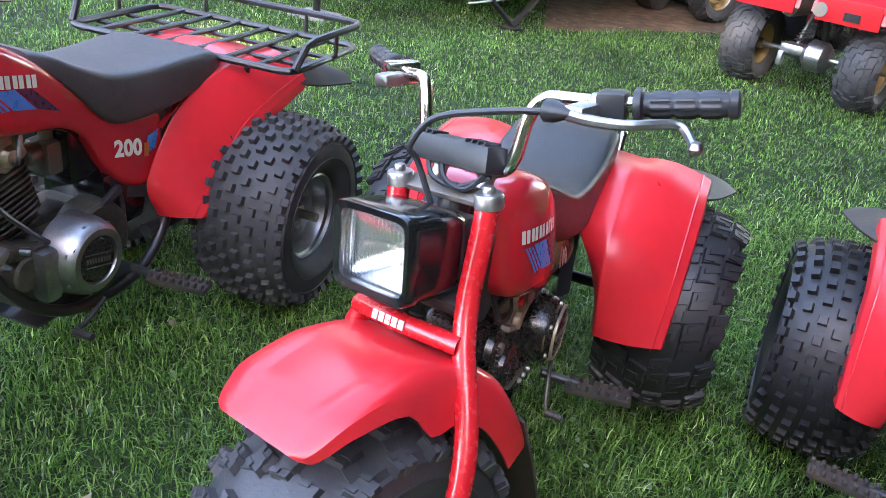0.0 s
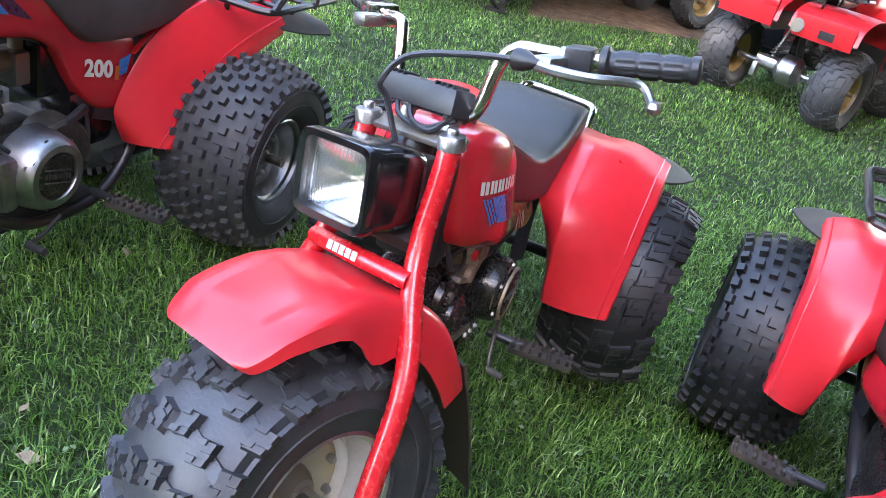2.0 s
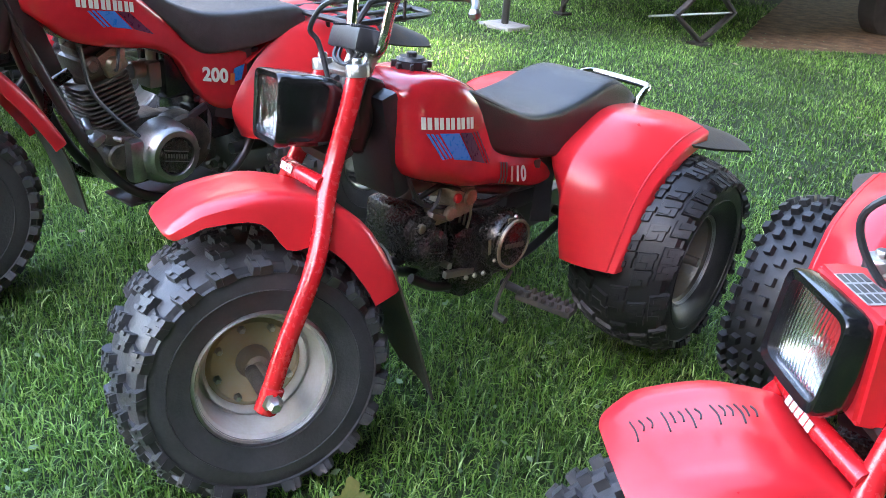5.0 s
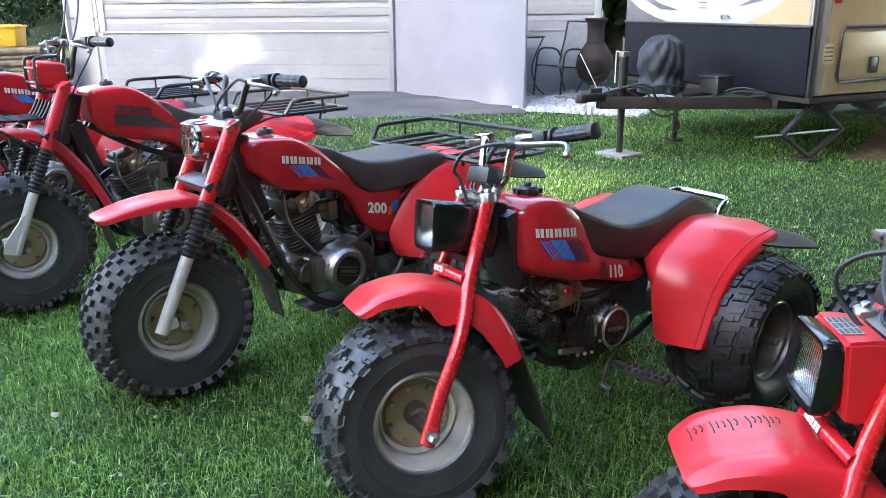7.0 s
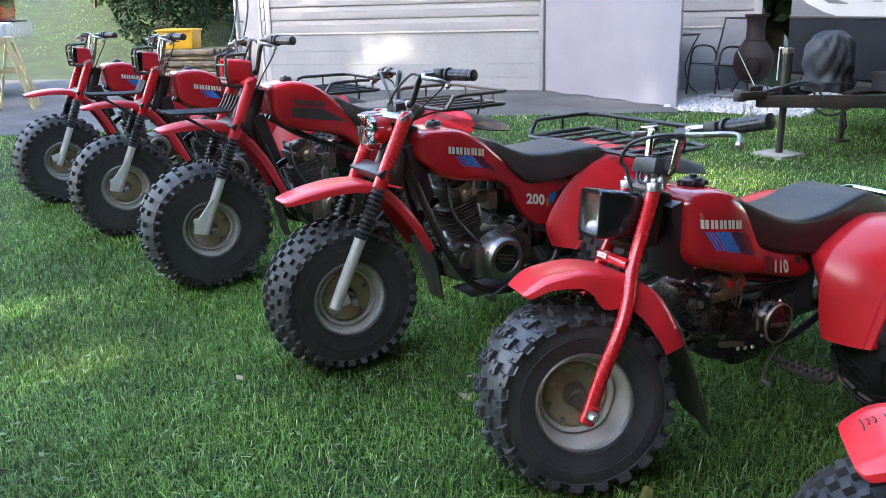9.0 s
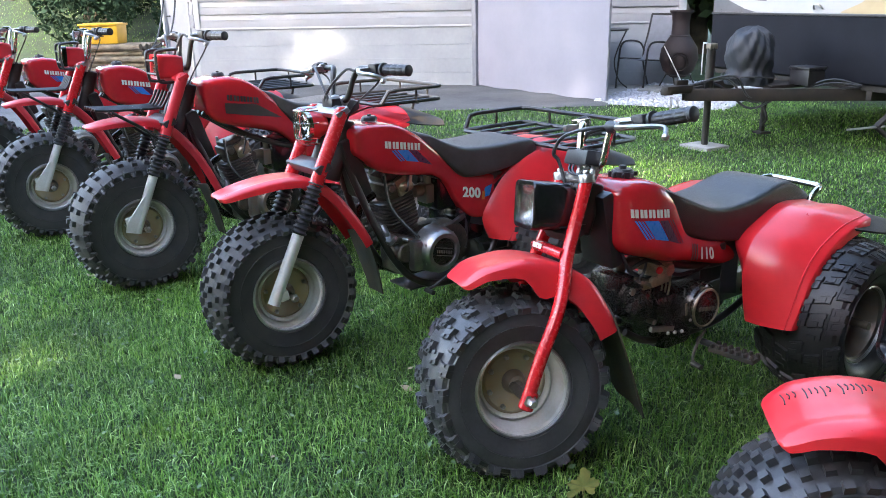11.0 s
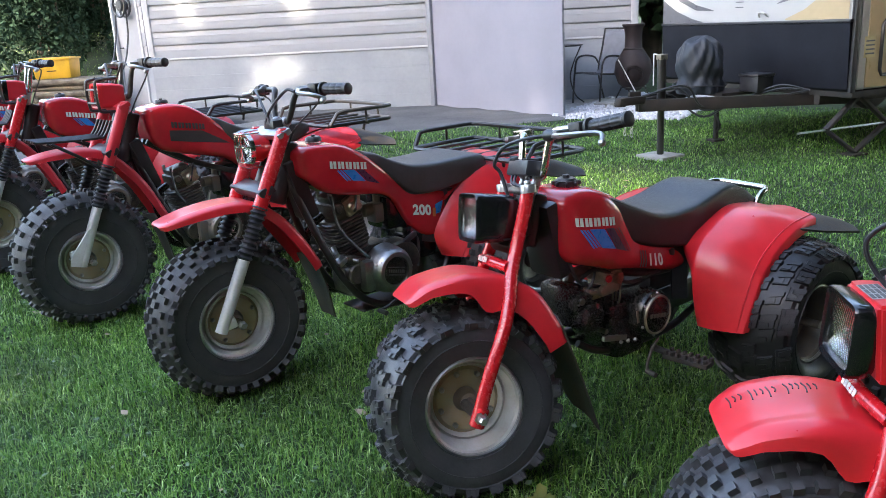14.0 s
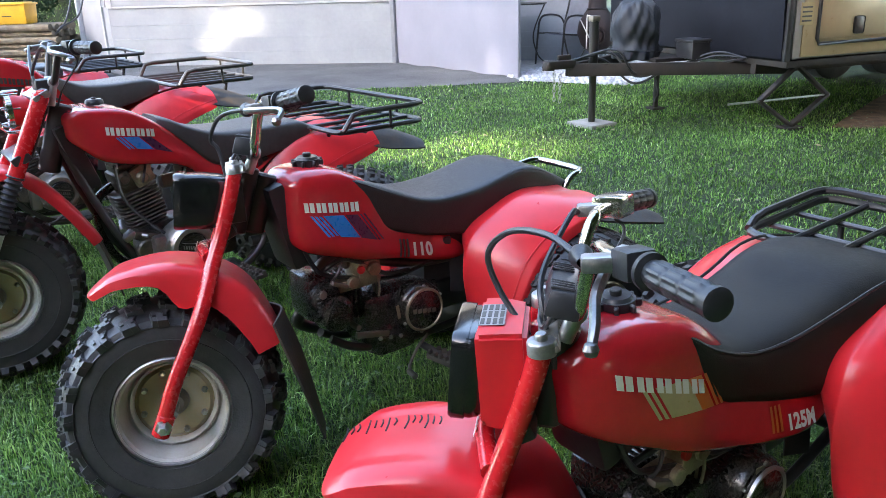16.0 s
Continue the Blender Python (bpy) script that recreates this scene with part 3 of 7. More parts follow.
def grip_bar(kit, left, outer, inner, rubber):
    """A ribbed hand grip from inner to outer end."""
    a, b = Vector(inner), Vector(outer)
    L = (b - a).length
    rings = [[Vector((0.001 * math.cos(t), 0.001 * math.sin(t), 0)) for t in np.linspace(0, 2 * math.pi, 40, endpoint=False)]]
    spans = [(0.0, 0.021, 0), (0.004, 0.024, 0), (0.011, 0.024, 0), (0.014, 0.0165, 0), (0.018, 0.0168, 0)]
    step = (L - 0.04) / 3
    for k in range(3):
        z0 = 0.022 + k * step
        spans += [(z0, 0.0168, 0), (z0 + 0.003, 0.0168, 1), (z0 + step - 0.007, 0.0168, 1), (z0 + step - 0.004, 0.0168, 0)]
    spans += [(L - 0.015, 0.0168, 0), (L - 0.012, 0.0195, 0), (L - 0.003, 0.0195, 0), (L, 0.015, 0), (L, 0.001, 0)]
    for z, r, rib in spans:
        rings.append([Vector(((r + 0.0024 * rib * (1 if (i % 4) < 2 else 0)) * math.cos(t), (r + 0.0024 * rib * (1 if (i % 4) < 2 else 0)) * math.sin(t), z)) for i, t in enumerate(np.linspace(0, 2 * math.pi, 40, endpoint=False))])
    bm = skin(rings)
    bm.transform(Matrix.Translation(a) @ (b - a).to_track_quat("Z", "Y").to_matrix().to_4x4())
    return kit("grip", bm, rubber)


def handlebars(kit, P):
    """Bars, grips, switch boxes, levers and cables, in the frame of the fork. P: named heights and reaches."""
    cy, cz, rise, half, back = P["cy"], P["cz"], P["rise"], P["half"], P["back"]
    inn, droop = P["inn"], P.get("droop", 0.0)
    bar = CHROME if P.get("chrome", True) else FRAME
    gl = 0.125
    for g in (-1, 1):
        pts = [(0, cy, cz), (g * inn * 0.8, cy, cz), (g * inn * 1.15, cy + 0.006, cz + 0.02), (g * (inn + 0.028), cy + 0.022, cz + rise * 0.74), (g * (inn + 0.048), cy + 0.036, cz + rise * 0.98), (g * (inn + 0.095), cy + 0.046, cz + rise), (g * (half - gl), cy + back * 0.58, cz + rise - 0.002), (g * (half - 0.01), cy + back, cz + rise - 0.006 - droop)]
        kit("handlebar", tube(pts, 0.0112, 12, 40), bar)
        ga, gb = Vector((g * (half - gl), cy + back * 0.58, cz + rise - 0.002)), Vector((g * half, cy + back, cz + rise - 0.006 - droop))
        grip_bar(kit, g, gb, ga, GUNMETAL)
        d = (gb - ga).normalized()
        q = ga - d * 0.03
        kit("switch_box", block((0.042, 0.044, 0.040) if g > 0 or not P.get("chrome", True) else (0.062, 0.058, 0.040), q, 0.007, (0, 0, math.degrees(math.atan2(d.y, d.x)))), GUNMETAL if g > 0 or not P.get("chrome", True) else CHROME)
        kit("lever_perch", joined(rod(q - d * 0.03, q - d * 0.012, 0.018, 12), block((0.035, 0.05, 0.022), q - d * 0.022 + Vector((0, -0.03, -0.004)), 0.006)), ALLOY)
        if g < 0 and not P.get("right_lever", True):
            continue
        lv = P.get("lever_path") or [q - d * 0.03 + Vector((0, -0.048, -0.006)), q + Vector((g * 0.012, -0.062, -0.010)), ga + Vector((g * 0.035, -0.065, -0.012)), gb + Vector((-g * (0.072 - 0.4 * P.get("lever", 0)), -0.058, -0.026)), gb + Vector((-g * (0.062 - P.get("lever", 0)), -0.070, -0.032 - 0.4 * abs(P.get("lever", 0))))]
        kit("brake_lever", joined(tube(lv, (0.0085, 0.0062), 8, 18), lathe([(0, 0.0105), (0.0075, 0.0075), (0.0105, 0), (0.0075, -0.0075), (0, -0.0105)], 12, "z", lv[-1])), ALLOY)
        c0 = q - d * 0.03 + Vector((-g * 0.02, -0.05, -0.004))
        if g > 0 and "loop" in P:
            kit("cable_boot", lathe([(0.006, 0.03), (0.009, 0.02), (0.016, 0.0), (0.017, -0.012), (0, -0.012)], 12, "x", c0 + Vector((-0.005, 0, 0))), GUNMETAL)
            kit("control_cable", tube([c0, c0 + Vector((-0.07, -0.045, 0.020 - P["loop"] * 0.6)), (0.02, cy - 0.095 + P["loop"] * 0.5, cz + rise + 0.008 - P["loop"]), (-0.028 + P["loop"] * 0.4, cy - 0.135 + P["loop"], cz + rise - 0.035 - P["loop"]), (-0.030 + P["loop"] * 0.4, cy - 0.12 + P["loop"], cz + 0.018), (0.0, cy - 0.075, cz - 0.05)], 0.0052, 8, 30), BLACK)
            for k in (0, 1):
                kit("control_cable", tube([(-0.05 + 0.03 * k, cy - 0.03, cz + 0.02), (-0.02 + 0.03 * k, cy - 0.055, cz - 0.01), (0.03 + 0.02 * k, cy - 0.05, cz - 0.022), (inn, cy - 0.03, cz + 0.0 + 0.01 * k)], 0.0042, 6, 14), BLACK)
            continue
        kit("control_cable", tube([c0, c0 + Vector((-g * 0.05, -0.012, 0.004)), (g * inn * 0.4, cy - 0.05, cz + 0.045), (-g * 0.02, cy - 0.05, cz - 0.01), (-g * 0.015, cy - 0.035, cz - 0.10)], 0.0052, 8, 26), BLACK)
        kit("control_cable", tube([q + Vector((0, 0, -0.02)), q + Vector((-g * 0.03, 0.015, -0.05)), (g * (inn + 0.02), cy + 0.02, cz - 0.02), (g * 0.04, cy + 0.0, cz - 0.08)], 0.0035, 6, 20), BLACK)
    for g in (-1, 1):
        kit("bar_clamp", joined(rod((g * inn * 0.62, cy - 0.02, cz - P.get("post", 0.075)), (g * inn * 0.62, cy, cz - 0.004), 0.0135, 12), rod((g * inn * 0.62 - 0.012, cy, cz), (g * inn * 0.62 + 0.012, cy, cz), 0.018, 12)), ALLOY)
    return kit


def headlamp_box(kit, at, w, h, d, casing, bezel, tilt=-8, guard=False):
    """A rectangular lamp: casing, bezel, reflector with a ribbed glass."""
    T = pose(*at, tilt, 0, 0)

    def add(n, bm, m, label=""):
        bm.transform(T)
        return kit(n, bm, m, label)

    rings = [oval(0, 0, w / 2 * f, h / 2 * f2, y, 28, e) for y, f, f2, e in ((0.004, 0.86, 0.86, 8), (0.0, 1.0, 1.0, 7), (d * 0.35, 1.02, 1.02, 7), (d * 0.75, 0.98, 0.97, 7), (d * 0.96, 0.90, 0.88, 6), (d, 0.7, 0.7, 4), (d, 0.02, 0.02, 2))]
    add("lamp_casing", skin(rings, caps=False), casing)
    b0 = [oval(0, 0, w / 2 * f, h / 2 * f2, y, 28, 8) for y, f, f2 in ((0.004, 1.03, 1.03), (-0.016, 1.03, 1.03), (-0.021, 1.0, 1.0), (-0.018, 0.87, 0.84), (0.002, 0.84, 0.81))]
    add("lamp_bezel", skin(b0, caps=False), bezel)
    deep = min(0.055, d * 0.8)
    add("reflector", skin([oval(0, 0, w / 2 * f, h / 2 * f, y, 28, e) for y, f, e in ((-0.004, 0.86, 8), (0.004, 0.84, 7), (deep * 0.35, 0.76, 4), (deep * 0.7, 0.56, 2.6), (deep * 0.93, 0.3, 2), (deep, 0.05, 2))], caps=False), REFLECTOR)
    add("bulb", lathe([(0, -0.022), (0.006, -0.019), (0.0075, -0.010), (0.005, 0.002), (0.005, 0.012), (0, 0.012)], 12, "y", (0, deep - 0.012, 0)), CHROME)
    glass = [shell([[Vector((w * 0.425 * u, -0.008 - 0.006 * (1 - u * u) * (1 - v * v) - 0.0008 * abs(math.sin(u * 26)), h * 0.41 * v)) for v in np.linspace(-1, 1, 10)] for u in np.linspace(-1, 1, 100)], 0.002)]
    add("lamp_glass", joined(*glass), LENS).visible_shadow = False
    if guard:
        for k in (-0.55, 0.0, 0.55):
            add("lamp_guard_bar", tube([(w * 0.5 * k, 0.03, h * 0.56), (w * 0.5 * k, -0.035, h * 0.5), (w * 0.5 * k, -0.045, 0), (w * 0.5 * k, -0.035, -h * 0.5), (w * 0.5 * k, 0.03, -h * 0.56)], 0.0035, 6, 14), CHROME)
        for k in (-0.45, 0.45):
            add("lamp_guard_bar", tube([(-w * 0.62, 0.03, h * k), (-w * 0.5, -0.035, h * k), (w * 0.5, -0.035, h * k), (w * 0.62, 0.03, h * k)], 0.0035, 6, 14), CHROME)


def arch_fender(kit, line, mt, name="front_fender", thick=0.004, ridge=0.010):
    """A wheel fender along a side line. line: stations of (y, z, half width, how far the sides fall)."""
    st = cr(line, 30)
    rows = []
    for k, (y, z, h, dr) in enumerate(st):
        a, b = st[max(0, k - 1)], st[min(len(st) - 1, k + 1)]
        n = Vector((0, -(b[1] - a[1]), b[0] - a[0])).normalized()
        f = k / (len(st) - 1)
        row = []
        for u in np.linspace(-1, 1, 27):
            au = abs(u)
            side = max(0.0, (au - 0.64) / 0.36)
            x = math.copysign(h * (min(au / 0.74, 1.0) ** 0.9 + 0.05 * max(0.0, au - 0.74) / 0.26), u)
            welt = 0.007 * math.exp(-((au - 0.50) / 0.06) ** 2) * min(1.0, max(0.0, (f - 0.12) / 0.2)) * max(0.0, 1 - f * 1.3)
            fall = ridge * (1 - au * au) * 0.8 - ridge * 0.6 - dr * side ** 1.35 + welt
            row.append(Vector((x, y, z)) + n * fall)
        rows.append(row)
    return kit(name, shell(rows, thick), mt)


def rear_fender(kit, g, P, mt, label=""):
    """One rear fender: from its foot in front of the wheel it rises along a crease and runs back, with a turned-in rim."""
    inner, outer, x0 = P["inner"], P["outer"], P["x0"]
    n = len(inner)
    mid = Vector((0, P.get("hub_y", 1.1), 0.27))
    rows = []
    for k in range(n):
        f = k / (n - 1)
        a, b = Vector(inner[k]), Vector(outer[k])
        toward = (Vector((0, mid.y, mid.z)) - Vector((0, (a.y + b.y) / 2, (a.z + b.z) / 2))).normalized()
        up = min(1.0, max(0.0, (f - 0.25) / 0.3))
        root_ = Vector((a.x - 0.014, a.y + 0.05, a.z - 0.004)).lerp(Vector((x0, a.y + 0.03, a.z - 0.004)), up)
        m = (a + b) / 2 - toward * 0.014
        rim = b + toward * 0.030 + Vector((0.004, 0, 0))
        row = [root_, a.lerp(root_, 0.14), a.lerp(m, 0.12), a.lerp(m, 0.5) - toward * 0.003, m, b.lerp(m, 0.5) - toward * 0.002, b.lerp(m, 0.10), b.lerp(rim, 0.16), rim]
        rows.append([(g * p.x, p.y, p.z) for p in row])
    fen = kit("rear_fender", shell(smooth_grid(rows, 34, 40), 0.004), mt, label)
    # a pressed line that follows the outer edge
    st = cr([tuple(Vector(o).lerp((Vector(i) + Vector(o)) / 2, 0.24)) for i, o in zip(inner, outer)], 34)
    line = []
    for y_, o in zip(st, cr(outer, 34)):
        d = (Vector((0, mid.y, mid.z)) - Vector((0, y_[1], y_[2]))).normalized()
        line.append((g * y_[0], y_[1] - d.y * 0.0045, y_[2] - d.z * 0.0045))
    kit("fender_welt", tube(line, 0.0028, 6), mt, parent=fen)
    return fen


def rear_flap(kit, g, rows):
    """The black rubber plate that carries a rear fender on, drooping to its outer edge. rows: stations from front to back."""
    return kit("rear_mud_flap", shell(smooth_grid([[(g * x, y, z) for x, y, z in r] for r in rows], 12, 10), 0.007), FLAP, "black rubber flap")


def peg(kit, g, x, y, z, L=0.15, w=0.052, back=0.02):
    """A broad folding foot peg with a grid of rubber studs."""
    bms = [block((L, w, 0.016), (g * (x + L / 2), y, z), 0.004, (0, 0, g * math.degrees(math.atan2(back, L))))]
    n = max(4, int(L / 0.02))
    for i in range(n):
        for j in (-1, 1):
            bms.append(block((0.011, 0.016, 0.014), (g * (x + 0.012 + i * (L - 0.02) / (n - 1)), y + j * w * 0.3 + back * (i / n - 0.5), z + 0.013), 0.002, taper=(0.8, 0.8), seg=1))
    pg = kit("foot_peg", joined(*bms), FLAP)
    kit("peg_arm", rod((g * (x - 0.06), y - 0.005, z + 0.005), (g * (x + 0.03), y, z), 0.011), FRAME)
    return pg


def rack(kit, half, y0, y1, z, bars, rail=0.055, mt=None):
    """A flat tubular carrier with a raised rail round its back and sides."""
    mt = mt or FRAME
    base = [(-half, y0, z), (half, y0, z), (half, y1, z), (-half, y1, z)]
    pts = []
    for i in range(4):
        a, b, c = Vector(base[i - 1]), Vector(base[i]), Vector(base[(i + 1) % 4])
        pts += [b + (a - b).normalized() * 0.04, b + (a - b).normalized() * 0.012 + (c - b).normalized() * 0.012, b + (c - b).normalized() * 0.04]
    kit("rack_frame", tube(pts, 0.0105, 8, closed=True), mt)
    for i in range(bars):
        x = -half + 2 * half * (i + 1) / (bars + 1)
        kit("rack_bar", tube([(x, y0, z + 0.001), (x, y1, z + 0.001)], 0.0078, 8), mt)
    for f in (0.3, 0.62):
        kit("rack_bar", tube([(-half, y0 + (y1 - y0) * f, z - 0.010), (half, y0 + (y1 - y0) * f, z - 0.010)], 0.007, 8), mt)
    top = z + rail
    h2 = half + 0.012
    kit("rack_rail", tube([(-half, y0 + 0.02, z + 0.004), (-h2, y0 + 0.06, top - 0.008), (-h2, y0 + 0.10, top), (-h2, y1 - 0.05, top), (-h2 + 0.012, y1 - 0.012, top), (-h2 + 0.05, y1 + 0.006, top), (h2 - 0.05, y1 + 0.006, top), (h2 - 0.012, y1 - 0.012, top), (h2, y1 - 0.05, top), (h2, y0 + 0.10, top), (h2, y0 + 0.06, top - 0.008), (half, y0 + 0.02, z + 0.004)], 0.0105, 8), mt)
    for x, y in ((-h2, (y0 + y1) / 2 + 0.03), (h2, (y0 + y1) / 2 + 0.03), (-half * 0.5, y1 + 0.004), (half * 0.5, y1 + 0.004)):
        kit("rack_post", tube([(x, y, z), (x, y, top)], 0.006, 8), mt)
    for g in (-1, 1):
        kit("rack_stay", tube([(g * half * 0.55, y0 + 0.05, z - 0.01), (g * half * 0.5, y0 + 0.07, z - 0.10)], 0.008, 8), mt)
        kit("rack_stay", tube([(g * half * 0.55, y1 - 0.1, z - 0.01), (g * half * 0.5, y1 - 0.12, z - 0.12)], 0.008, 8), mt)


def make_kit(root, M=None):
    """A function that adds a part to a machine, turned with the fork if M is given."""
    def kit(name, bm, material, label="", parent=None):
        if M is not None:
            bm.transform(M)
        return part(name, bm, material, parent or root, label)
    return kit


def steering(y, deg, z=0.8, rake=24):
    """Turn of the fork about the raked steering axis that passes y at height z."""
    axis = Vector((0, -math.sin(radians(rake)), -math.cos(radians(rake))))
    return Matrix.Translation((0, y, z)) @ Matrix.Rotation(radians(-deg), 4, axis) @ Matrix.Translation((0, -y, -z))


# ---- the small balloon-tyred machine with a bent-tube fork ----
def small_trike(name, label, m, steer, O):
    root = thing(name, label, "three wheeler", m, "row of parked three wheelers")
    kit = make_kit(root)
    M = Matrix.Translation((0, -O.get("reach", 0), 0)) @ steering(0.255, steer, 0.8, O.get("rake", 24))
    fk = make_kit(root, M)
    R, w = 0.277, 0.265
    ay, az = 0.002, 0.247
    wheel(root, (-0.002, ay + 0.014, az), 0.277, 0.255, 0.131, O["front_tread"], RUBBER, RIM, M, "front_wheel", 0.080, HUB, 8, face=0.42)
    for g in (-1, 1):
        Mr = Matrix.Rotation(math.pi, 4, "Z") if g < 0 else Matrix()
        # discs in dull alloy: the shade inside the rear wheels is put into their colour
        wheel(root, (O.get('rear_x', 0.325), g * O.get('rear_y', 1.09), 0.27), R, 0.265, 0.122, O["rear_tread"], RUBBER_SHADED, O.get("rear_rim", RIM), Mr, "rear_wheel", 0.09, ALLOY_DULL, 4)
    kit("rear_axle", rod((-0.3, 1.09, 0.27), (0.3, 1.09, 0.27), 0.016), FRAME)
    # fork
    for g in (-1, 1):
        pts = [(g * 0.096, 0.248, 0.812), (g * 0.095, 0.226, 0.745), (g * 0.097, 0.198, 0.672), (g * 0.116, 0.166, 0.60), (g * 0.150, 0.134, 0.52), (g * 0.172, 0.100, 0.45), (g * 0.185, 0.042, 0.345), (g * 0.189, ay - 0.003, az)]
        leg = fk("fork_leg", joined(tube(pts, 0.0185, 14, 36), rod((g * 0.189, ay + 0.010, az + 0.024), (g * 0.189, ay - 0.013, az - 0.024), 0.0215, 12)), RED_TUBE)
        fk("axle_nut", joined(lathe([(0, 0.026), (0.009, 0.026), (0.013, 0.02), (0.0145, 0.004), (0.02, 0.003), (0.02, 0), (0, 0)], 6, "x", (0.206, ay, az)) if g > 0 else lathe([(0, 0), (0.02, 0), (0.0145, -0.004), (0.013, -0.02), (0, -0.026)], 6, "x", (-0.206, ay, az))), STEEL, "", leg)
        fk("fork_cap", joined(lathe([(0, 0.013), (0.008, 0.013), (0.010, 0.010), (0.010, 0.003), (0.0205, 0.002), (0.0225, -0.001), (0.0225, -0.020), (0, -0.020)], 18, "z", (g * 0.096, 0.248, 0.822))), ALLOY)
    fk("axle", rod((-0.206, ay, az), (0.206, ay, az), 0.011), STEEL)
    fk("axle_sleeve", rod((0.06, ay, az), (0.172, ay, az), 0.015, 16), ENGINE_GREY)
    brace = fk("fork_brace", tube([(-0.115, 0.160, 0.612), (-0.02, 0.143, 0.622), (0.02, 0.143, 0.622), (0.115, 0.160, 0.612)], 0.0165, 12, 10), RED_TUBE)
    fk("brace_badge", joined(*[block((0.011, 0.0016, 0.015), (-0.037 + 0.0148 * i, 0.1268, 0.629), 0.0, (-22, 0, 0)) for i in range(5)]), WHITE, "", brace)
    fk("fork_bridge", block((0.215, 0.036, 0.012), (0, 0.258, 0.808), 0.005, (20, 0, 0)), ALLOY_DULL)
    fk("lower_bridge", block((0.19, 0.05, 0.03), (0, 0.205, 0.66), 0.008, (24, 0, 0)), FRAME)
    fk("steering_stem", rod((0, 0.285, 0.81), (0, 0.225, 0.65), 0.026, 16), FRAME)
    # front fender and its flap
    fend = arch_fender(fk, [(-0.132, 0.560, 0.086, 0.008), (-0.124, 0.566, 0.104, 0.014), (-0.100, 0.581, 0.117, 0.018), (-0.06, 0.600, 0.126, 0.024), (0.03, 0.612, 0.130, 0.042), (0.10, 0.604, 0.130, 0.095), (0.175, 0.576, 0.133, 0.075), (0.240, 0.522, 0.138, 0.075), (0.285, 0.435, 0.138, 0.066), (0.303, 0.385, 0.136, 0.062)], RED)
    if O.get("script"):
        # hand script, not legible: short slanted strokes in three groups along the ridge
        rr = random.Random(12)
        for a, n in ((-0.105, 3), (-0.062, 5), (0.006, 6)):
            for k in range(n):
                y = a + 0.0115 * k
                tall = 0.034 if k in (0, 3) else 0.018
                z = float(np.interp(y, (-0.164, -0.07, 0.02, 0.10), (0.583, 0.621, 0.634, 0.628))) - 0.0005
                fk("script_stroke", tube([(-0.018 - tall * 0.2, y, z + 0.0015), (-0.018 + tall * 0.4, y + 0.003 + rr.uniform(-0.002, 0.002), z + 0.002), (-0.018 + tall, y + 0.001, z + 0.0005)], 0.0016, 5, 6), INK, "", fend)
    fk("front_mud_flap", shell(smooth_grid([[(-0.140, 0.285, 0.43), (0, 0.315, 0.44), (0.140, 0.285, 0.43)], [(-0.140, 0.312, 0.33), (0, 0.345, 0.34), (0.138, 0.312, 0.33)], [(-0.115, 0.340, 0.23), (0, 0.366, 0.23), (0.128, 0.340, 0.23)], [(-0.06, 0.372, 0.135), (0.02, 0.382, 0.12), (0.112, 0.372, 0.105)]], 12, 11), 0.005), FLAP, "worn black rubber flap with brown stains")
    # lamp and bars
    if O["lamp"] == "black":
        headlamp_box(fk, (-0.004, 0.116, 0.748), 0.164, 0.134, 0.110, BLACK_GLOSS, BLACK_GLOSS)
        fk("lamp_bracket", block((0.13, 0.05, 0.10), (0, 0.235, 0.73), 0.008), FRAME)
    else:
        headlamp_box(fk, (-0.005, 0.122, 0.748), 0.158, 0.145, 0.035, BLACK_GLOSS, BLACK_GLOSS)
        rings = [[Vector((sx * wx, y, z)) for sx, z in ((-1, z0), (1, z0), (1, z1), (-1, z1))] for y, wx, z0, z1 in ((0.146, 0.083, 0.672, 0.825), (0.18, 0.082, 0.662, 0.826), (0.225, 0.070, 0.655, 0.820))]
        bm = skin(rings)
        bmesh.ops.bevel(bm, geom=bm.edges[:], offset=0.007, segments=2, affect="EDGES")
        cas = fk("lamp_casing", bm, RED)
        sticker = fk("warning_sticker", block((0.085, 0.040, 0.001), (0, 0.170, 0.8270), 0.0, (0, 0, 0)), STICKER, "white sticker with rows of grey print", cas)
        for i in range(3):
            for j in range(4):
                fk("print_bar", block((0.022, 0.0065, 0.0008), (-0.028 + i * 0.028, 0.155 + j * 0.0098, 0.8279), 0.0), GREY, "", cas)
    B = make_kit(root, M @ pose(0, 0.30, 0.88, 0, O.get("bar_roll", 0), O.get("bar_yaw", 0)) @ Matrix.Translation((0, -0.30, -0.88)))
    handlebars(B, dict(cy=0.300, cz=0.842, post=0.045, rise=O.get("rise", 0.115), droop=O.get("droop", 0.0), right_lever=O.get("right_lever", True), half=0.381, back=O.get("back", 0.150), inn=O.get("inn", 0.070), lever=O.get("lever", 0), lever_path=O.get("lever_path"), loop=O.get("loop", 0.0)))
    pad = B("bar_pad", block((0.185, 0.056, 0.044), (0, 0.283, 0.864), 0.010, (-14, 0, 0), (0.94, 0.86)), GUNMETAL)
    for i in range(4):
        for g in (-1, 1):
            B("pad_rib", block((0.004, 0.036, 0.006), (g * (0.038 + 0.013 * i), 0.283, 0.8875), 0.001, (-14, 0, 0), seg=1), BLACK, "", pad)
    # tank, seat, tail
    long = O["stripe"] != "blue"
